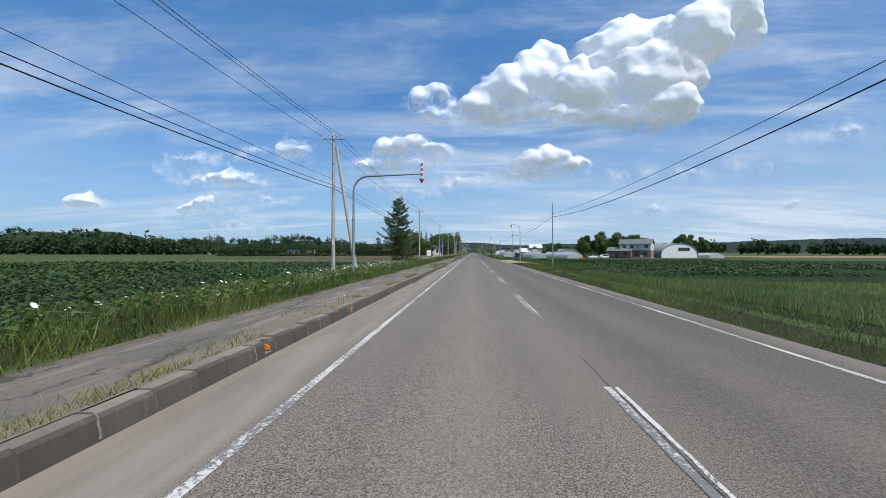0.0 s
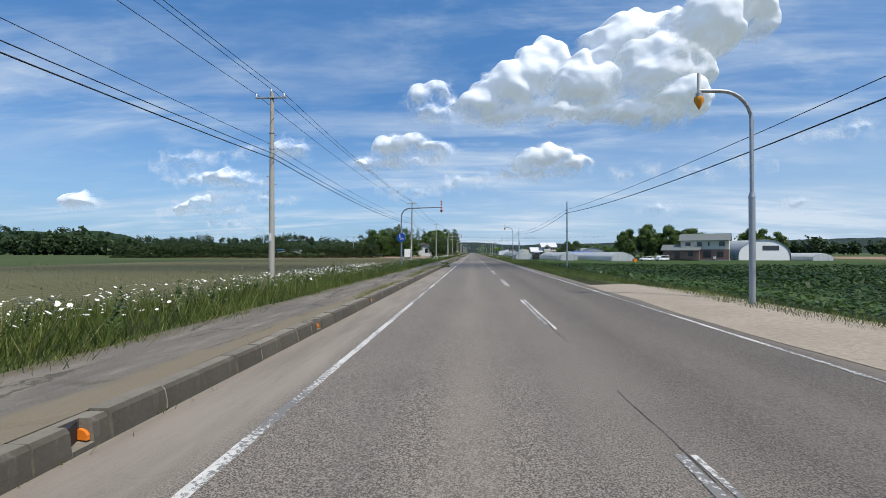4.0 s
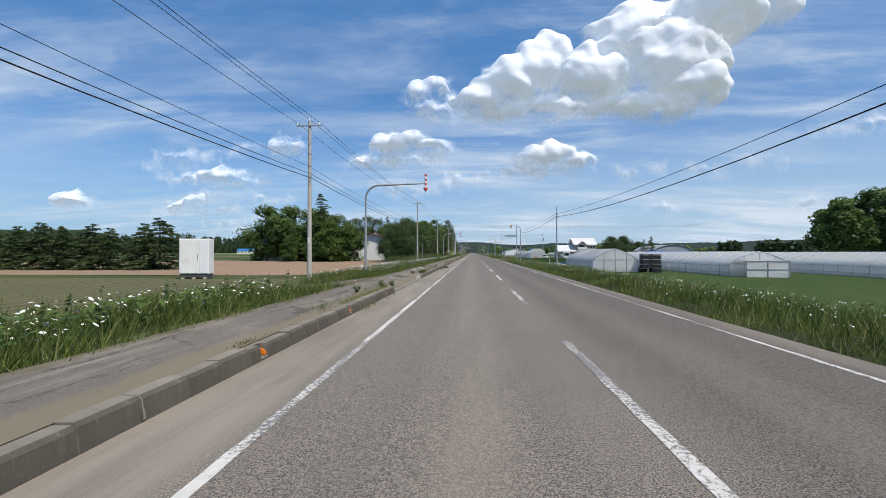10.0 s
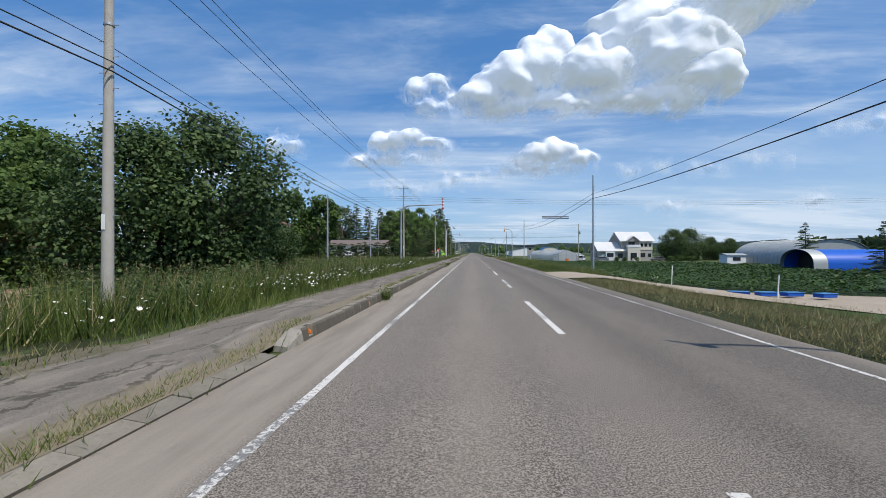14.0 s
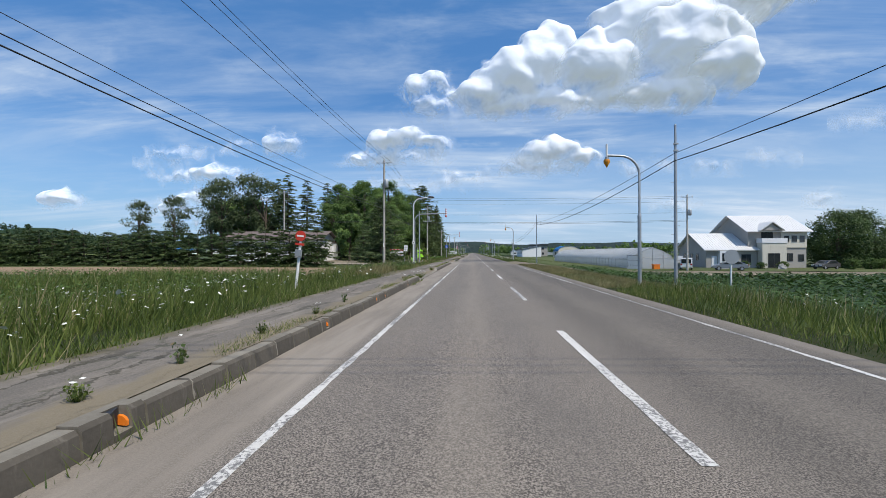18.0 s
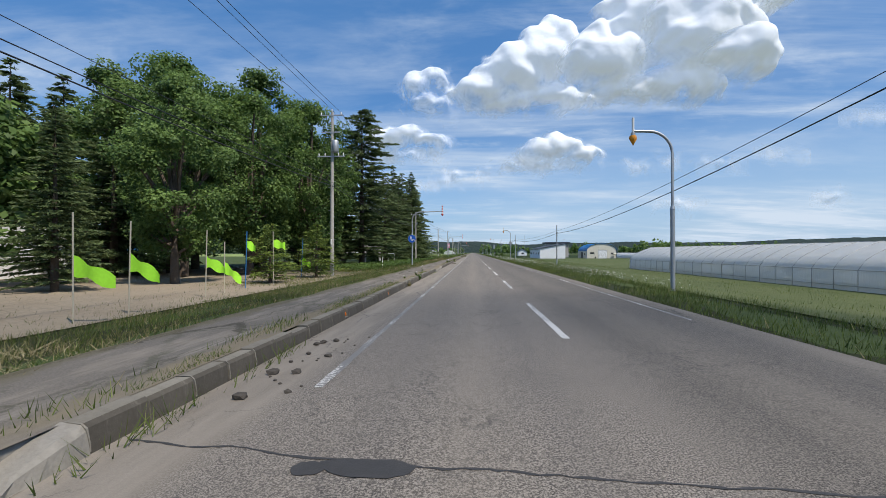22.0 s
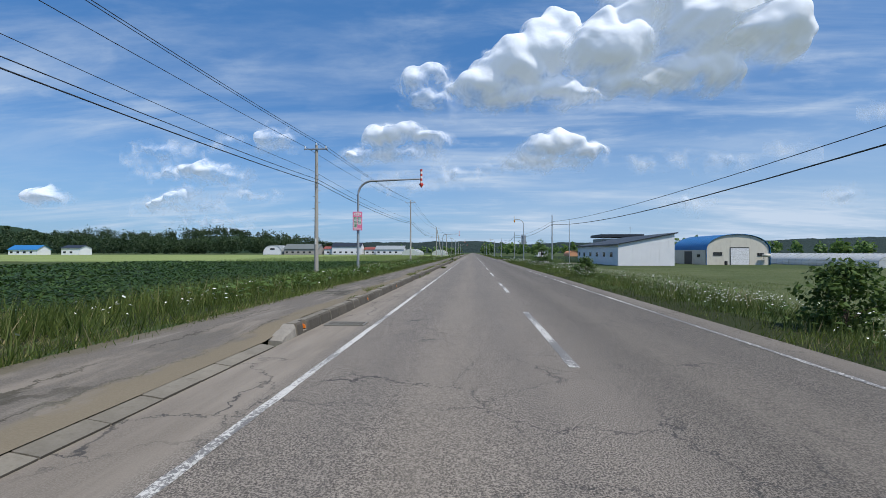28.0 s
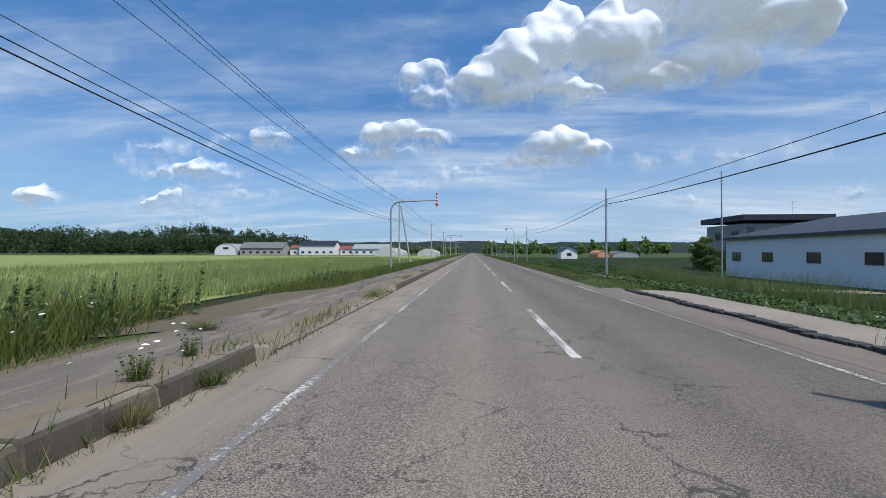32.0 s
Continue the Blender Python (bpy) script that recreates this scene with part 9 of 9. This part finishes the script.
for k, (x, y, wide, tall, mat, n, leaf, fl) in enumerate([
    (-2.83, 374.9, 0.16, 0.34, M_LEAF, 150, 0.07, 0), (-2.76, 370.9, 0.22, 0.22, M_DRY, 200, 0, 0), (-3.1, 423.2, 0.26, 0.24, M_GRASS, 200, 0.03, 0), (-3.06, 423.75, 0.28, 0.30, M_GRASS, 240, 0.03, 6), (-3.0, 424.3, 0.24, 0.26, M_GRASS, 180, 0.03, 5), (-3.0, 422.5, 0.14, 0.16, M_GRASS, 120, 0.03, 0),
    (-3.16, 406.35, 0.22, 0.30, M_GRASS, 160, 0.05, 10), (-3.04, 406.5, 0.2, 0.2, M_LEAF, 120, 0.05, 0), (-2.2, 406.45, 0.16, 0.06, M_GRASS, 120, 0.03, 0),
    (-2.84, 47.4, 0.15, 0.28, M_STEM, 90, 0.05, 0), (-2.82, 270.6, 0.36, 0.24, M_LEAF, 260, 0.05, 8), (-2.92, 274.2, 0.3, 0.24, M_GRASS, 260, 0.04, 0), (-2.86, 274.75, 0.3, 0.26, M_DRY, 240, 0, 0), (-3.25, 273.9, 0.22, 0.24, M_GRASS, 160, 0.04, 6), (-3.6, 274.4, 0.2, 0.16, M_GRASS, 100, 0.03, 5), (-3.05, 183.6, 0.3, 0.3, M_GRASS, 240, 0.03, 10), (-2.95, 184.3, 0.26, 0.22, M_DRY, 200, 0, 4), (-3.5, 183.2, 0.2, 0.22, M_GRASS, 120, 0.03, 8), (-5.2, 225.0, 0.3, 0.34, M_STEM, 160, 0.05, 2), (-4.8, 226.2, 0.25, 0.36, M_STEM, 120, 0.05, 1),
    (-3.45, 174.2, 0.16, 0.38, M_STEM, 90, 0.06, 0), (-3.2, 174.9, 0.16, 0.34, M_STEM, 90, 0.05, 4), (-3.6, 171.2, 0.16, 0.3, M_STEM, 80, 0.05, 2), (-3.4, 307.6, 0.2, 0.16, M_DRY, 120, 0.0, 3), (-3.0, 310.6, 0.4, 0.34, M_GRASS, 320, 0.03, 12), (-3.3, 309.2, 0.16, 0.24, M_STEM, 90, 0.04, 0), (-3.2, 319.6, 0.25, 0.3, M_GRASS, 160, 0.03, 5), (-2.7, 235.3, 0.3, 0.4, M_GRASS, 260, 0.04, 0), (-3.1, 108.6, 0.35, 0.4, M_GRASS, 260, 0.03, 12), (-3.2, 107.6, 0.3, 0.36, M_GRASS, 200, 0.03, 8),
    (-2.38, 493.4, 0.46, 0.24, M_GRASS, 1000, 0, 0), (-3.35, 291.6, 0.10, 0.30, M_STEM, 50, 0.04, 1), (-3.3, 293.4, 0.12, 0.22, M_GRASS, 90, 0.03, 0), (-3.4, 290.4, 0.13, 0.18, M_GRASS, 90, 0.03, 2),
    (-2.70, 510.0, 0.42, 0.13, M_DRY, 420, 0, 0), (-2.72, 510.7, 0.32, 0.12, M_DRY, 320, 0, 0), (-2.72, 511.5, 0.2, 0.2, M_GRASS, 160, 0.02, 0), (-2.74, 512.6, 0.26, 0.12, M_DRY, 240, 0, 0), (-3.75, 509.3, 0.05, 0.32, M_STEM, 40, 0.03, 0), (-2.92, 522.7, 0.3, 0.58, M_STEM, 160, 0.05, 0), (-2.95, 519.2, 0.15, 0.26, M_STEM, 70, 0.04, 0), (-3.1, 113.1, 0.34, 0.2, M_GRASS, 300, 0.03, 4), (-3.35, 112.6, 0.28, 0.18, M_GRASS, 200, 0.03, 3), (-2.98, 113.7, 0.26, 0.2, M_GRASS, 220, 0.03, 2), (-3.0, 112.2, 0.22, 0.16, M_DRY, 160, 0, 0),
    (-2.85, 101.5, 0.4, 0.36, M_DRY, 380, 0, 6), (-2.82, 102.3, 0.35, 0.34, M_GRASS, 300, 0.02, 4), (-2.3, 103.6, 0.2, 0.08, M_GRASS, 160, 0.03, 0),
    (-4.15, 194.4, 0.30, 0.14, M_GRASS, 340, 0.03, 0), (-3.95, 194.9, 0.2, 0.12, M_DRY, 200, 0, 0), (-3.75, 195.6, 0.2, 0.10, M_GRASS, 160, 0.02, 0), (-2.42, 197.7, 0.28, 0.16, M_LEAF, 300, 0.05, 0), (-2.62, 198.3, 0.3, 0.16, M_DRY, 300, 0, 0), (-3.5, 193.3, 0.16, 0.08, M_DRY, 120, 0, 0), (-3.6, 200.5, 0.22, 0.12, M_GRASS, 160, 0.02, 0),
    (-2.75, 527.4, 0.3, 0.26, M_DRY, 260, 0, 0), (-2.72, 528.5, 0.26, 0.22, M_GRASS, 220, 0.02, 0), (-3.15, 528.0, 0.2, 0.3, M_GRASS, 160, 0.03, 3), (-3.3, 529.0, 0.18, 0.34, M_STEM, 90, 0.03, 3), (-4.4, 531.0, 0.4, 0.14, M_GRASS, 340, 0.02, 0),
    (-3.2, 376.6, 0.12, 0.16, M_GRASS, 80, 0.02, 1), (-3.3, 373.2, 0.10, 0.14, M_GRASS, 70, 0.02, 2), (-3.2, 379.5, 0.09, 0.34, M_STEM, 40, 0.03, 2), (-3.25, 295.5, 0.12, 0.2, M_GRASS, 80, 0.02, 2), (-3.3, 297.6, 0.09, 0.3, M_STEM, 40, 0.04, 1),
]):
    weed(x, y, wide, tall, 300 + k, mat, ["green weed sprouting from the joint of the kerb", "flowering weed beside the kerb", "heap of fresh-cut grass lying in the gutter"][2 if n == 1000 else (1 if fl else 0)], n, leaf, fl)
CREEP = [(-3.35, -3.02, 332, 341, 330, .04, .16), (-3.5, -3.03, 354.5, 370, 300, .04, .16), (-2.79, -2.35, 102.5, 108.2, 420, .06, .26), (-2.79, -2.45, 133.6, 138.6, 420, .06, .26), (-2.5, -2.1, 137.0, 138.0, 300, .05, .15), (-2.79, -2.6, 168.0, 172.5, 420, .06, .26), (-2.79, -2.6, 265.5, 268.5, 420, .05, .24), (-3.3, -2.74, 49, 55, 160, .05, .2), (-5.6, -4.0, 268, 275, 60, .05, .2), (-5.3, -4.0, 34, 49, 60, .04, .16), (-3.9, -3.1, 36, 49, 130, .06, .24), (-3.75, -3.1, -4, 12, 90, .05, .2), (-5.2, -4.5, -10, 34, 90, .05, .2), (-5.3, -4.3, 54, 102, 70, .05, .18), (-3.7, -3.1, 84, 102, 120, .05, .22), (-3.6, -3.05, 110, 135, 120, .05, .2), (-5.2, -4.55, 109, 340, 70, .05, .2), (-3.6, -3.05, 165, 174, 120, .05, .2), (-3.6, -3.05, 500, 528, 130, .05, .24), (-3.25, -2.70, 526, 540, 430, .06, .30), (-2.79, -2.55, 194.3, 198.4, 430, .06, .26), (-2.79, -2.6, 20, 24, 300, .04, .18), (-2.79, -2.62, 62, 66, 300, .04, .18), (-2.79, -2.6, 305, 309, 360, .05, .22), (-2.79, -2.62, 478, 484, 300, .05, .2), (-2.79, -2.55, 354, 359, 420, .05, .26), (-3.2, -2.74, 418, 426, 120, .04, .14), (-3.3, -2.74, 222, 229, 160, .05, .22), (-3.3, -2.74, 268, 274, 120, .05, .2), (-3.3, -2.74, 108, 114, 160, .05, .25), (-5.2, -4.55, 425, 530, 80, .05, .2), (-3.45, -3.05, 478, 500, 130, .05, .18)]
blades("creeping_grass", CREEP, M_GRASS, "grass creeping over the pavement from both edges", 106, 0.006, 0.9, -0.45, base_z=lambda x, y: np.where(x < -2.8, pav_z(x, y) - 0.006, -0.01))
# ---------------------------------------------------------------- signs, stones and small things
M_PINK = surface("pink_sign_face", (0.78, 0.22, 0.36), (0.70, 0.20, 0.33), 0.4, 10, 2, 0.0)
M_GREENT = surface("green_lettering", (0.02, 0.22, 0.10), (0.02, 0.18, 0.08), 0.5, 10, 2, 0.0)
M_FLAG = surface("lime_flag_cloth", (0.42, 0.90, 0.05), (0.32, 0.72, 0.04), 0.7, 12, 3, 0.2)
M_STONE = surface("weathered_granite", (0.36, 0.35, 0.33), (0.24, 0.235, 0.22), 0.9, 30, 2, 0.5, stains=(0.17, 0.17, 0.15))
M_BAMBOO = surface("pale_bamboo", (0.46, 0.42, 0.33), (0.36, 0.32, 0.25), 0.7, 20, 3, 0.2)


def lettering(name, text, size, at, mat, parent, label=""):
    """Raised flat lettering facing -y."""
    cu = bpy.data.curves.new(name, "FONT")
    cu.body, cu.size, cu.align_x, cu.align_y, cu.extrude = text, size, "CENTER", "CENTER", 0.002
    tmp = bpy.data.objects.new(name, cu)
    scene.collection.objects.link(tmp)
    dg = bpy.context.evaluated_depsgraph_get()
    me = bpy.data.meshes.new_from_object(tmp.evaluated_get(dg))
    bpy.data.objects.remove(tmp)
    me.materials.clear()
    me.materials.append(mat)
    return part(name, me, parent, label, pose(*at, 90, 0, 0))


# pink flower-road sign on its arrow post
host = [o for o in scene.objects if o.name.startswith("arrow_post") and abs(o.location.y - 482.3) < 1.0][0]
pb = part("sign_board", B().box(-0.315, 0.315, -0.17, -0.14, 2.98, 4.2).out("sign_board", M_PINK, 0.01), host, "pink sign board with white panels")
part("bracket", B().box(-0.12, 0.12, -0.14, 0.0, 3.2, 3.26).box(-0.12, 0.12, -0.14, 0.0, 3.9, 3.96).out("bracket", M_STEEL), host)
oval = [(0.24 * math.cos(a), 4.04 + 0.1 * math.sin(a)) for a in np.linspace(0, 2 * math.pi, 21)[:-1]]
part("oval", B().extrude_y(oval, -0.174, -0.17).out("oval", M_WHITE), pb)
part("flower_mark", B().tube([(0, -0.178, 4.04), (0, -0.175, 4.04)], 0.05, 6).tube([(-0.12, -0.178, 4.04), (-0.12, -0.175, 4.04)], 0.04, 6).tube([(0.12, -0.178, 4.04), (0.12, -0.175, 4.04)], 0.04, 6).out("flower_mark", M_PINK), pb)
part("panel", B().box(-0.25, -0.02, -0.176, -0.17, 3.16, 3.86).out("panel", M_WHITE), pb)
part("panel", B().box(0.02, 0.25, -0.176, -0.17, 3.36, 3.86).out("panel", M_WHITE), pb)
for k, ch in enumerate("花街道"):
    lettering("letter", ch, 0.22, (-0.135, -0.179, 3.74 - 0.23 * k), M_GREENT, pb)
for k, ch in enumerate("芝桜"):
    lettering("letter", ch, 0.22, (0.135, -0.179, 3.74 - 0.23 * k), M_GREENT, pb)
part("small_print", B().box(-0.25, 0.25, -0.174, -0.17, 3.04, 3.10).out("small_print", M_WHITE), pb)

# keep-out board by the field
kb = thing("notice_board", "white and red notice board on thin posts", "sign", pose(-12.2, 355.8, -0.38))
bd = part("board", B().box(-1.05, 1.05, -0.03, 0.0, 1.25, 2.35).out("board", M_WHITE), kb)
part("red_band", B().box(-1.05, 1.05, -0.036, -0.03, 2.03, 2.35).out("red_band", M_RED), bd)
lettering("heading", "畑への立入禁止", 0.25, (0, -0.04, 2.2), M_WHITE, bd, "white heading")
for k in range(2):
    part("text_line", B().box(-0.9, 0.5 - 0.3 * k, -0.034, -0.03, 1.88 - 0.14 * k, 1.95 - 0.14 * k).out("text_line", M_FRAME), bd)
for k in range(3):
    part("text_line", B().box(-0.9, 0.2 - 0.2 * k, -0.034, -0.03, 1.56 - 0.08 * k, 1.59 - 0.08 * k).out("text_line", M_FRAME), bd)
ring = [(0.72 + 0.19 * math.cos(a), -0.036, 1.55 + 0.19 * math.sin(a)) for a in np.linspace(0, 2 * math.pi, 21)]
part("ban_ring", B().tube(ring, 0.022, 6, caps=False).tube([(0.6, -0.036, 1.68), (0.84, -0.036, 1.42)], 0.018, 6).out("ban_ring", M_RED), bd)
part("ban_mark", B().tube([(0.68, -0.034, 1.55), (0.78, -0.034, 1.52)], 0.05, 6).out("ban_mark", M_FRAME), bd)
for dx in (-0.6, -0.35, 0.55):
    part("post", B().tube([(dx, 0.03, -0.3), (dx, 0.03, 2.3)], 0.03, 6).out("post", M_STEEL), kb)
sb = thing("sign_frame", "back of a small white sign on a leaning post", "sign", pose(-10.9, 355.0, -0.37, 0, 6, 8))
part("post", B().tube([(0, 0, -0.3), (0, 0, 3.0)], 0.03, 6).out("post", M_STEEL), sb)
part("panel", B().box(-0.3, 0.3, -0.05, -0.03, 2.0, 2.95).out("panel", M_WALLW), sb)
part("bars", B().box(-0.3, 0.3, -0.07, -0.05, 2.25, 2.3).box(-0.3, 0.3, -0.07, -0.05, 2.6, 2.65).box(-0.03, 0.03, -0.065, -0.05, 2.0, 2.95).out("bars", M_STEEL), sb)

# lime flags on canes
for k, (x, y, h, dx, fz, droop) in enumerate([(-10.6, 360.4, 1.9, 1.0, 0.5, -0.9), (-9.8, 363.0, 2.75, 1.0, 1.2, -0.35), (-9.8, 364.7, 2.65, 0.85, 1.25, -0.4), (-10.6, 369.5, 2.7, 0.8, 1.2, -0.3), (-11.4, 374.0, 2.9, 0.5, 2.0, -0.2), (-11.2, 376.6, 3.0, 0.7, 2.1, -0.1), (-12.0, 382.5, 2.8, 0.6, 1.0, -0.2), (-11.0, 371.5, 2.3, 0.7, 0.9, -0.5), (-10.7, 358.4, 1.2, 0.0, 0, 0)]):
    t = thing("field_flag", "lime green flag on a thin pale cane", "flag", pose(x, y, ZG(x), 0, rt.normal(0, 2), 0), "lime flags")
    part("cane", B().tube([(0, 0, -0.2), (0, 0, h)], 0.022, 6).out("cane", M_BAMBOO if k not in (4, 6) else M_ROOFB), t)
    if dx:
        nx = 9
        u, w = np.meshgrid(np.linspace(0, 1, nx), np.linspace(0, 1, 5))
        X = 0.02 + dx * u
        Yy = 0.10 * np.sin(u * 7 + k) * u
        Z = fz + 0.45 * (1 - w) * (1 - 0.25 * u) + droop * u ** 1.3 + 0.05 * np.sin(u * 9 + w * 3 + k)
        part("cloth", mesh("cloth", np.stack([X, Yy, Z], 2), grid_faces(nx, 5), M_FLAG, smooth=True), t, "lime green cloth")

# stone gate of the grove
tg = thing("torii_gate", "grey weathered stone gate before the grove", "gate", pose(-15.4, 418.5, -0.42, 0, 0, -8))
for s in (-1, 1):
    part("pillar", B().tube([(s * 1.25, 0, -0.2), (s * 1.1, 0, 2.75)], [0.19, 0.15], 12).out("pillar", M_STONE), tg)
    part("footing", B().tube([(s * 1.25, 0, -0.1), (s * 1.24, 0, 0.25)], [0.3, 0.24], 12).out("footing", M_STONE), tg)
part("top_beam", B().extrude_y([(-1.75, 2.98), (-1.7, 2.75), (0, 2.70), (1.7, 2.75), (1.75, 2.98), (0, 2.92)], -0.15, 0.15).out("top_beam", M_STONE, 0.02), tg)
part("tie_beam", B().box(-1.35, 1.35, -0.08, 0.08, 2.15, 2.35).out("tie_beam", M_STONE, 0.015), tg)
part("centre_strut", B().box(-0.12, 0.12, -0.09, 0.09, 2.35, 2.71).out("centre_strut", M_STONE, 0.01), tg)
pf = thing("pipe_frame", "thin white pipe frame beside the stone gate", "frame", pose(-12.0, 416.0, -0.4))
part("upright", B().tube([(-0.5, 0, -0.1), (-0.5, 0, 1.7)], 0.025, 6).out("upright", M_WHITE), pf)
part("upright", B().tube([(0.4, 0, -0.1), (0.4, 0, 1.7)], 0.025, 6).out("upright", M_WHITE), pf)
part("rail", B().tube([(-0.5, 0, 1.68), (0.4, 0, 1.68)], 0.025, 6).out("rail", M_WHITE), pf)

# round red sign on a leaning white post
rs = thing("entry_sign", "round red sign on a leaning white post", "sign", pose(-6.5, 302.4, 0.05, 0, 6, 0))
part("post", B().tube([(0, 0, -0.3), (0, 0, 1.9)], 0.05, 10).out("post", M_WHITE), rs)
f = part("disc", B().disc((0.0, -0.06, 2.0), 0.19, "y", 0.02, 24).out("disc", M_RED), rs)
part("bar", B().box(-0.13, 0.13, -0.077, -0.071, 1.97, 2.03).out("bar", M_WHITE), f, "white bar")
part("lower_plate", B().box(-0.17, 0.17, -0.07, -0.05, 1.66, 1.74).out("lower_plate", M_RED), rs)
part("box", B().box(-0.12, 0.12, -0.14, -0.05, 1.25, 1.5).out("box", M_STEEL, 0.01), rs)

# white cabinet in the field, on a pallet
cb = thing("field_cabinet", "tall dented white metal cabinet standing in the field", "cabinet", pose(-18.9, 187.2, -0.38, 0, 0, 12))
part("body", B().box(-0.95, 0.95, -0.45, 0.45, 0.35, 2.75).out("body", M_WHITE, 0.03), cb)
part("door", B().box(-0.90, 0.32, -0.48, -0.45, 0.42, 2.68).out("door", M_WHITE, 0.01), cb)
part("side_panel", B().box(0.36, 0.90, -0.475, -0.45, 0.42, 2.68).out("side_panel", M_WALLW, 0.01), cb)
part("handle", B().box(0.24, 0.28, -0.53, -0.48, 1.3, 1.7).out("handle", M_STEEL), cb)
part("base", B().box(-0.9, 0.9, -0.4, 0.4, 0.12, 0.35).out("base", M_FRAME), cb)
for dx in (-0.7, 0, 0.7):
    part("skid", B().box(dx - 0.08, dx + 0.08, -0.5, 0.5, 0, 0.12).out("skid", M_BAMBOO), cb)

# round mirror-back and stake beside the bean field
rm = thing("round_sign_back", "grey back of a round sign on a white post", "sign", pose(11.2, 305.5, -0.5))
part("post", B().tube([(0, 0, -0.2), (0, 0, 1.6)], 0.04, 8).out("post", M_WHITE), rm)
part("disc", B().disc((0, -0.05, 1.75), 0.32, "y", 0.02, 24).out("disc", M_STEEL), rm)
for x, y in [(15.5, 244, ), (12.4, 249), (12.2, 640), (11.5, 690), (-9.9, 399.5)]:
    st = thing("marker_stake", "slim white marker stake in the verge", "stake", pose(x, y, ZG(x), 0, 3, 0))
    part("stake", B().tube([(0, 0, -0.1), (0, 0, 1.25)], 0.035, 6).out("stake", M_WHITE), st)
    part("cap", B().tube([(0, 0, 1.25), (0, 0, 1.3)], [0.045, 0.03], 6).out("cap", M_STEEL), st)

# blue seedling trays by the farm drive
tr0 = None
for k in range(5):
    m_ = pose(13.2 + 1.25 * k, 246.8 - 0.30 * k + (0.25 if k == 3 else 0.0), ZG(15) + 0.05, 0, 0, -20 + 9 * k)
    if tr0 is None:
        tr0 = thing("seedling_tray", "stack of bright blue seedling trays on the ground", "tray", m_, "blue trays")
        part("tray", B().box(-0.46, 0.46, -0.28, 0.28, 0, 0.2).out("tray", M_TARP, 0.03), tr0)
        part("rim", B().box(-0.49, 0.49, -0.31, 0.31, 0.19, 0.22).out("rim", M_ROOFB), tr0)
    else:
        copy_thing(tr0, m_)
# clods of earth on the road edge by the junction
rc = np.random.default_rng(44)
M_CLOD = surface("dark_earth", (0.05, 0.043, 0.036), (0.09, 0.078, 0.065), 0.95, 30, 6, 0.8)
for k in range(26):
    b = B()
    s = 0.02 + 0.07 * rc.uniform() ** 3
    bmesh.ops.create_icosphere(b.bm, subdivisions=1, radius=s)
    for v in b.bm.verts:
        v.co *= rc.uniform(0.7, 1.2)
        v.co.z *= 0.6
    tagged(part("earth_clod", b.out("earth_clod", M_CLOD), at=pose(-2.5 + 0.7 * rc.uniform() ** 1.5, 356.2 + 4 * rc.uniform(), s * 0.3 - 0.015)), "dark clod of earth on the road edge", "clod", "scattered clods")
# heaps of pale straw and rubble by the greenhouses
for x, y, w, h, m, lb in [(12.5, 221, 2.6, 0.55, M_YARD, "low heap of pale earth by the greenhouse"), (15.5, 219.5, 2.0, 0.5, M_YARD, "low heap of pale earth by the greenhouse"), (41.2, 360.0, 1.2, 0.8, M_STONE, "pale garden boulder before the farmhouse"), (50.5, 360.5, 1.3, 0.9, M_STONE, "pale garden boulder before the farmhouse")]:
    b = B()
    bmesh.ops.create_icosphere(b.bm, subdivisions=3, radius=1.0)
    for v in b.bm.verts:
        d = 1 + 0.35 * noise.noise(v.co * 2.2 + Vector((x, y, 0)))
        v.co = Vector((v.co.x * w * 0.5 * d, v.co.y * w * 0.4 * d, v.co.z * h * d))
    tagged(part("heap", b.out("heap", m), at=pose(x, y, ZG(x))), lb, "heap")
for x, y, s in [(46.0, 359.5, 0.62), (48.3, 358.8, 0.55), (52.5, 359.5, 0.6), (62.0, 357.0, 0.8), (66, 358, 0.85), (70, 360, 0.8), (-44, 384, 0.9), (-49, 385, 0.6), (36.4, 586.5, 1.0), (34.0, 585.0, 1.05)]:
    plant("shrub", K_SHRUB, x, y, s, rt.uniform(0, 360), s * 0.8, "rounded garden shrub before the building")
plant("fir2", K_FIR2, 58.0, 297.0, 0.55, 40)
plant("fir2", K_FIR2, 44.0, 268.0, 0.42, 140)


# dead stalks washed against the drain
rd = np.random.default_rng(12)
for k in range(9):
    st_ = thing("dead_stalk", "dry brown plant stalk lying by the drain", "stalk", pose(-2.62 + rd.normal(0, 0.05), 406.75 + rd.normal(0, 0.06), 0.012, rd.normal(0, 8), rd.uniform(-30, 4), rd.uniform(-60, 40)), "dead stalks")
    L = rd.uniform(0.3, 0.6)
    part("stalk", B().tube([(0, 0, 0), (L * 0.3, 0.03, 0.02), (L * 0.7, 0.0, 0.03), (L, 0.05, 0.02)], [0.008, 0.007, 0.006, 0.003], 5).out("stalk", M_BARK), st_)
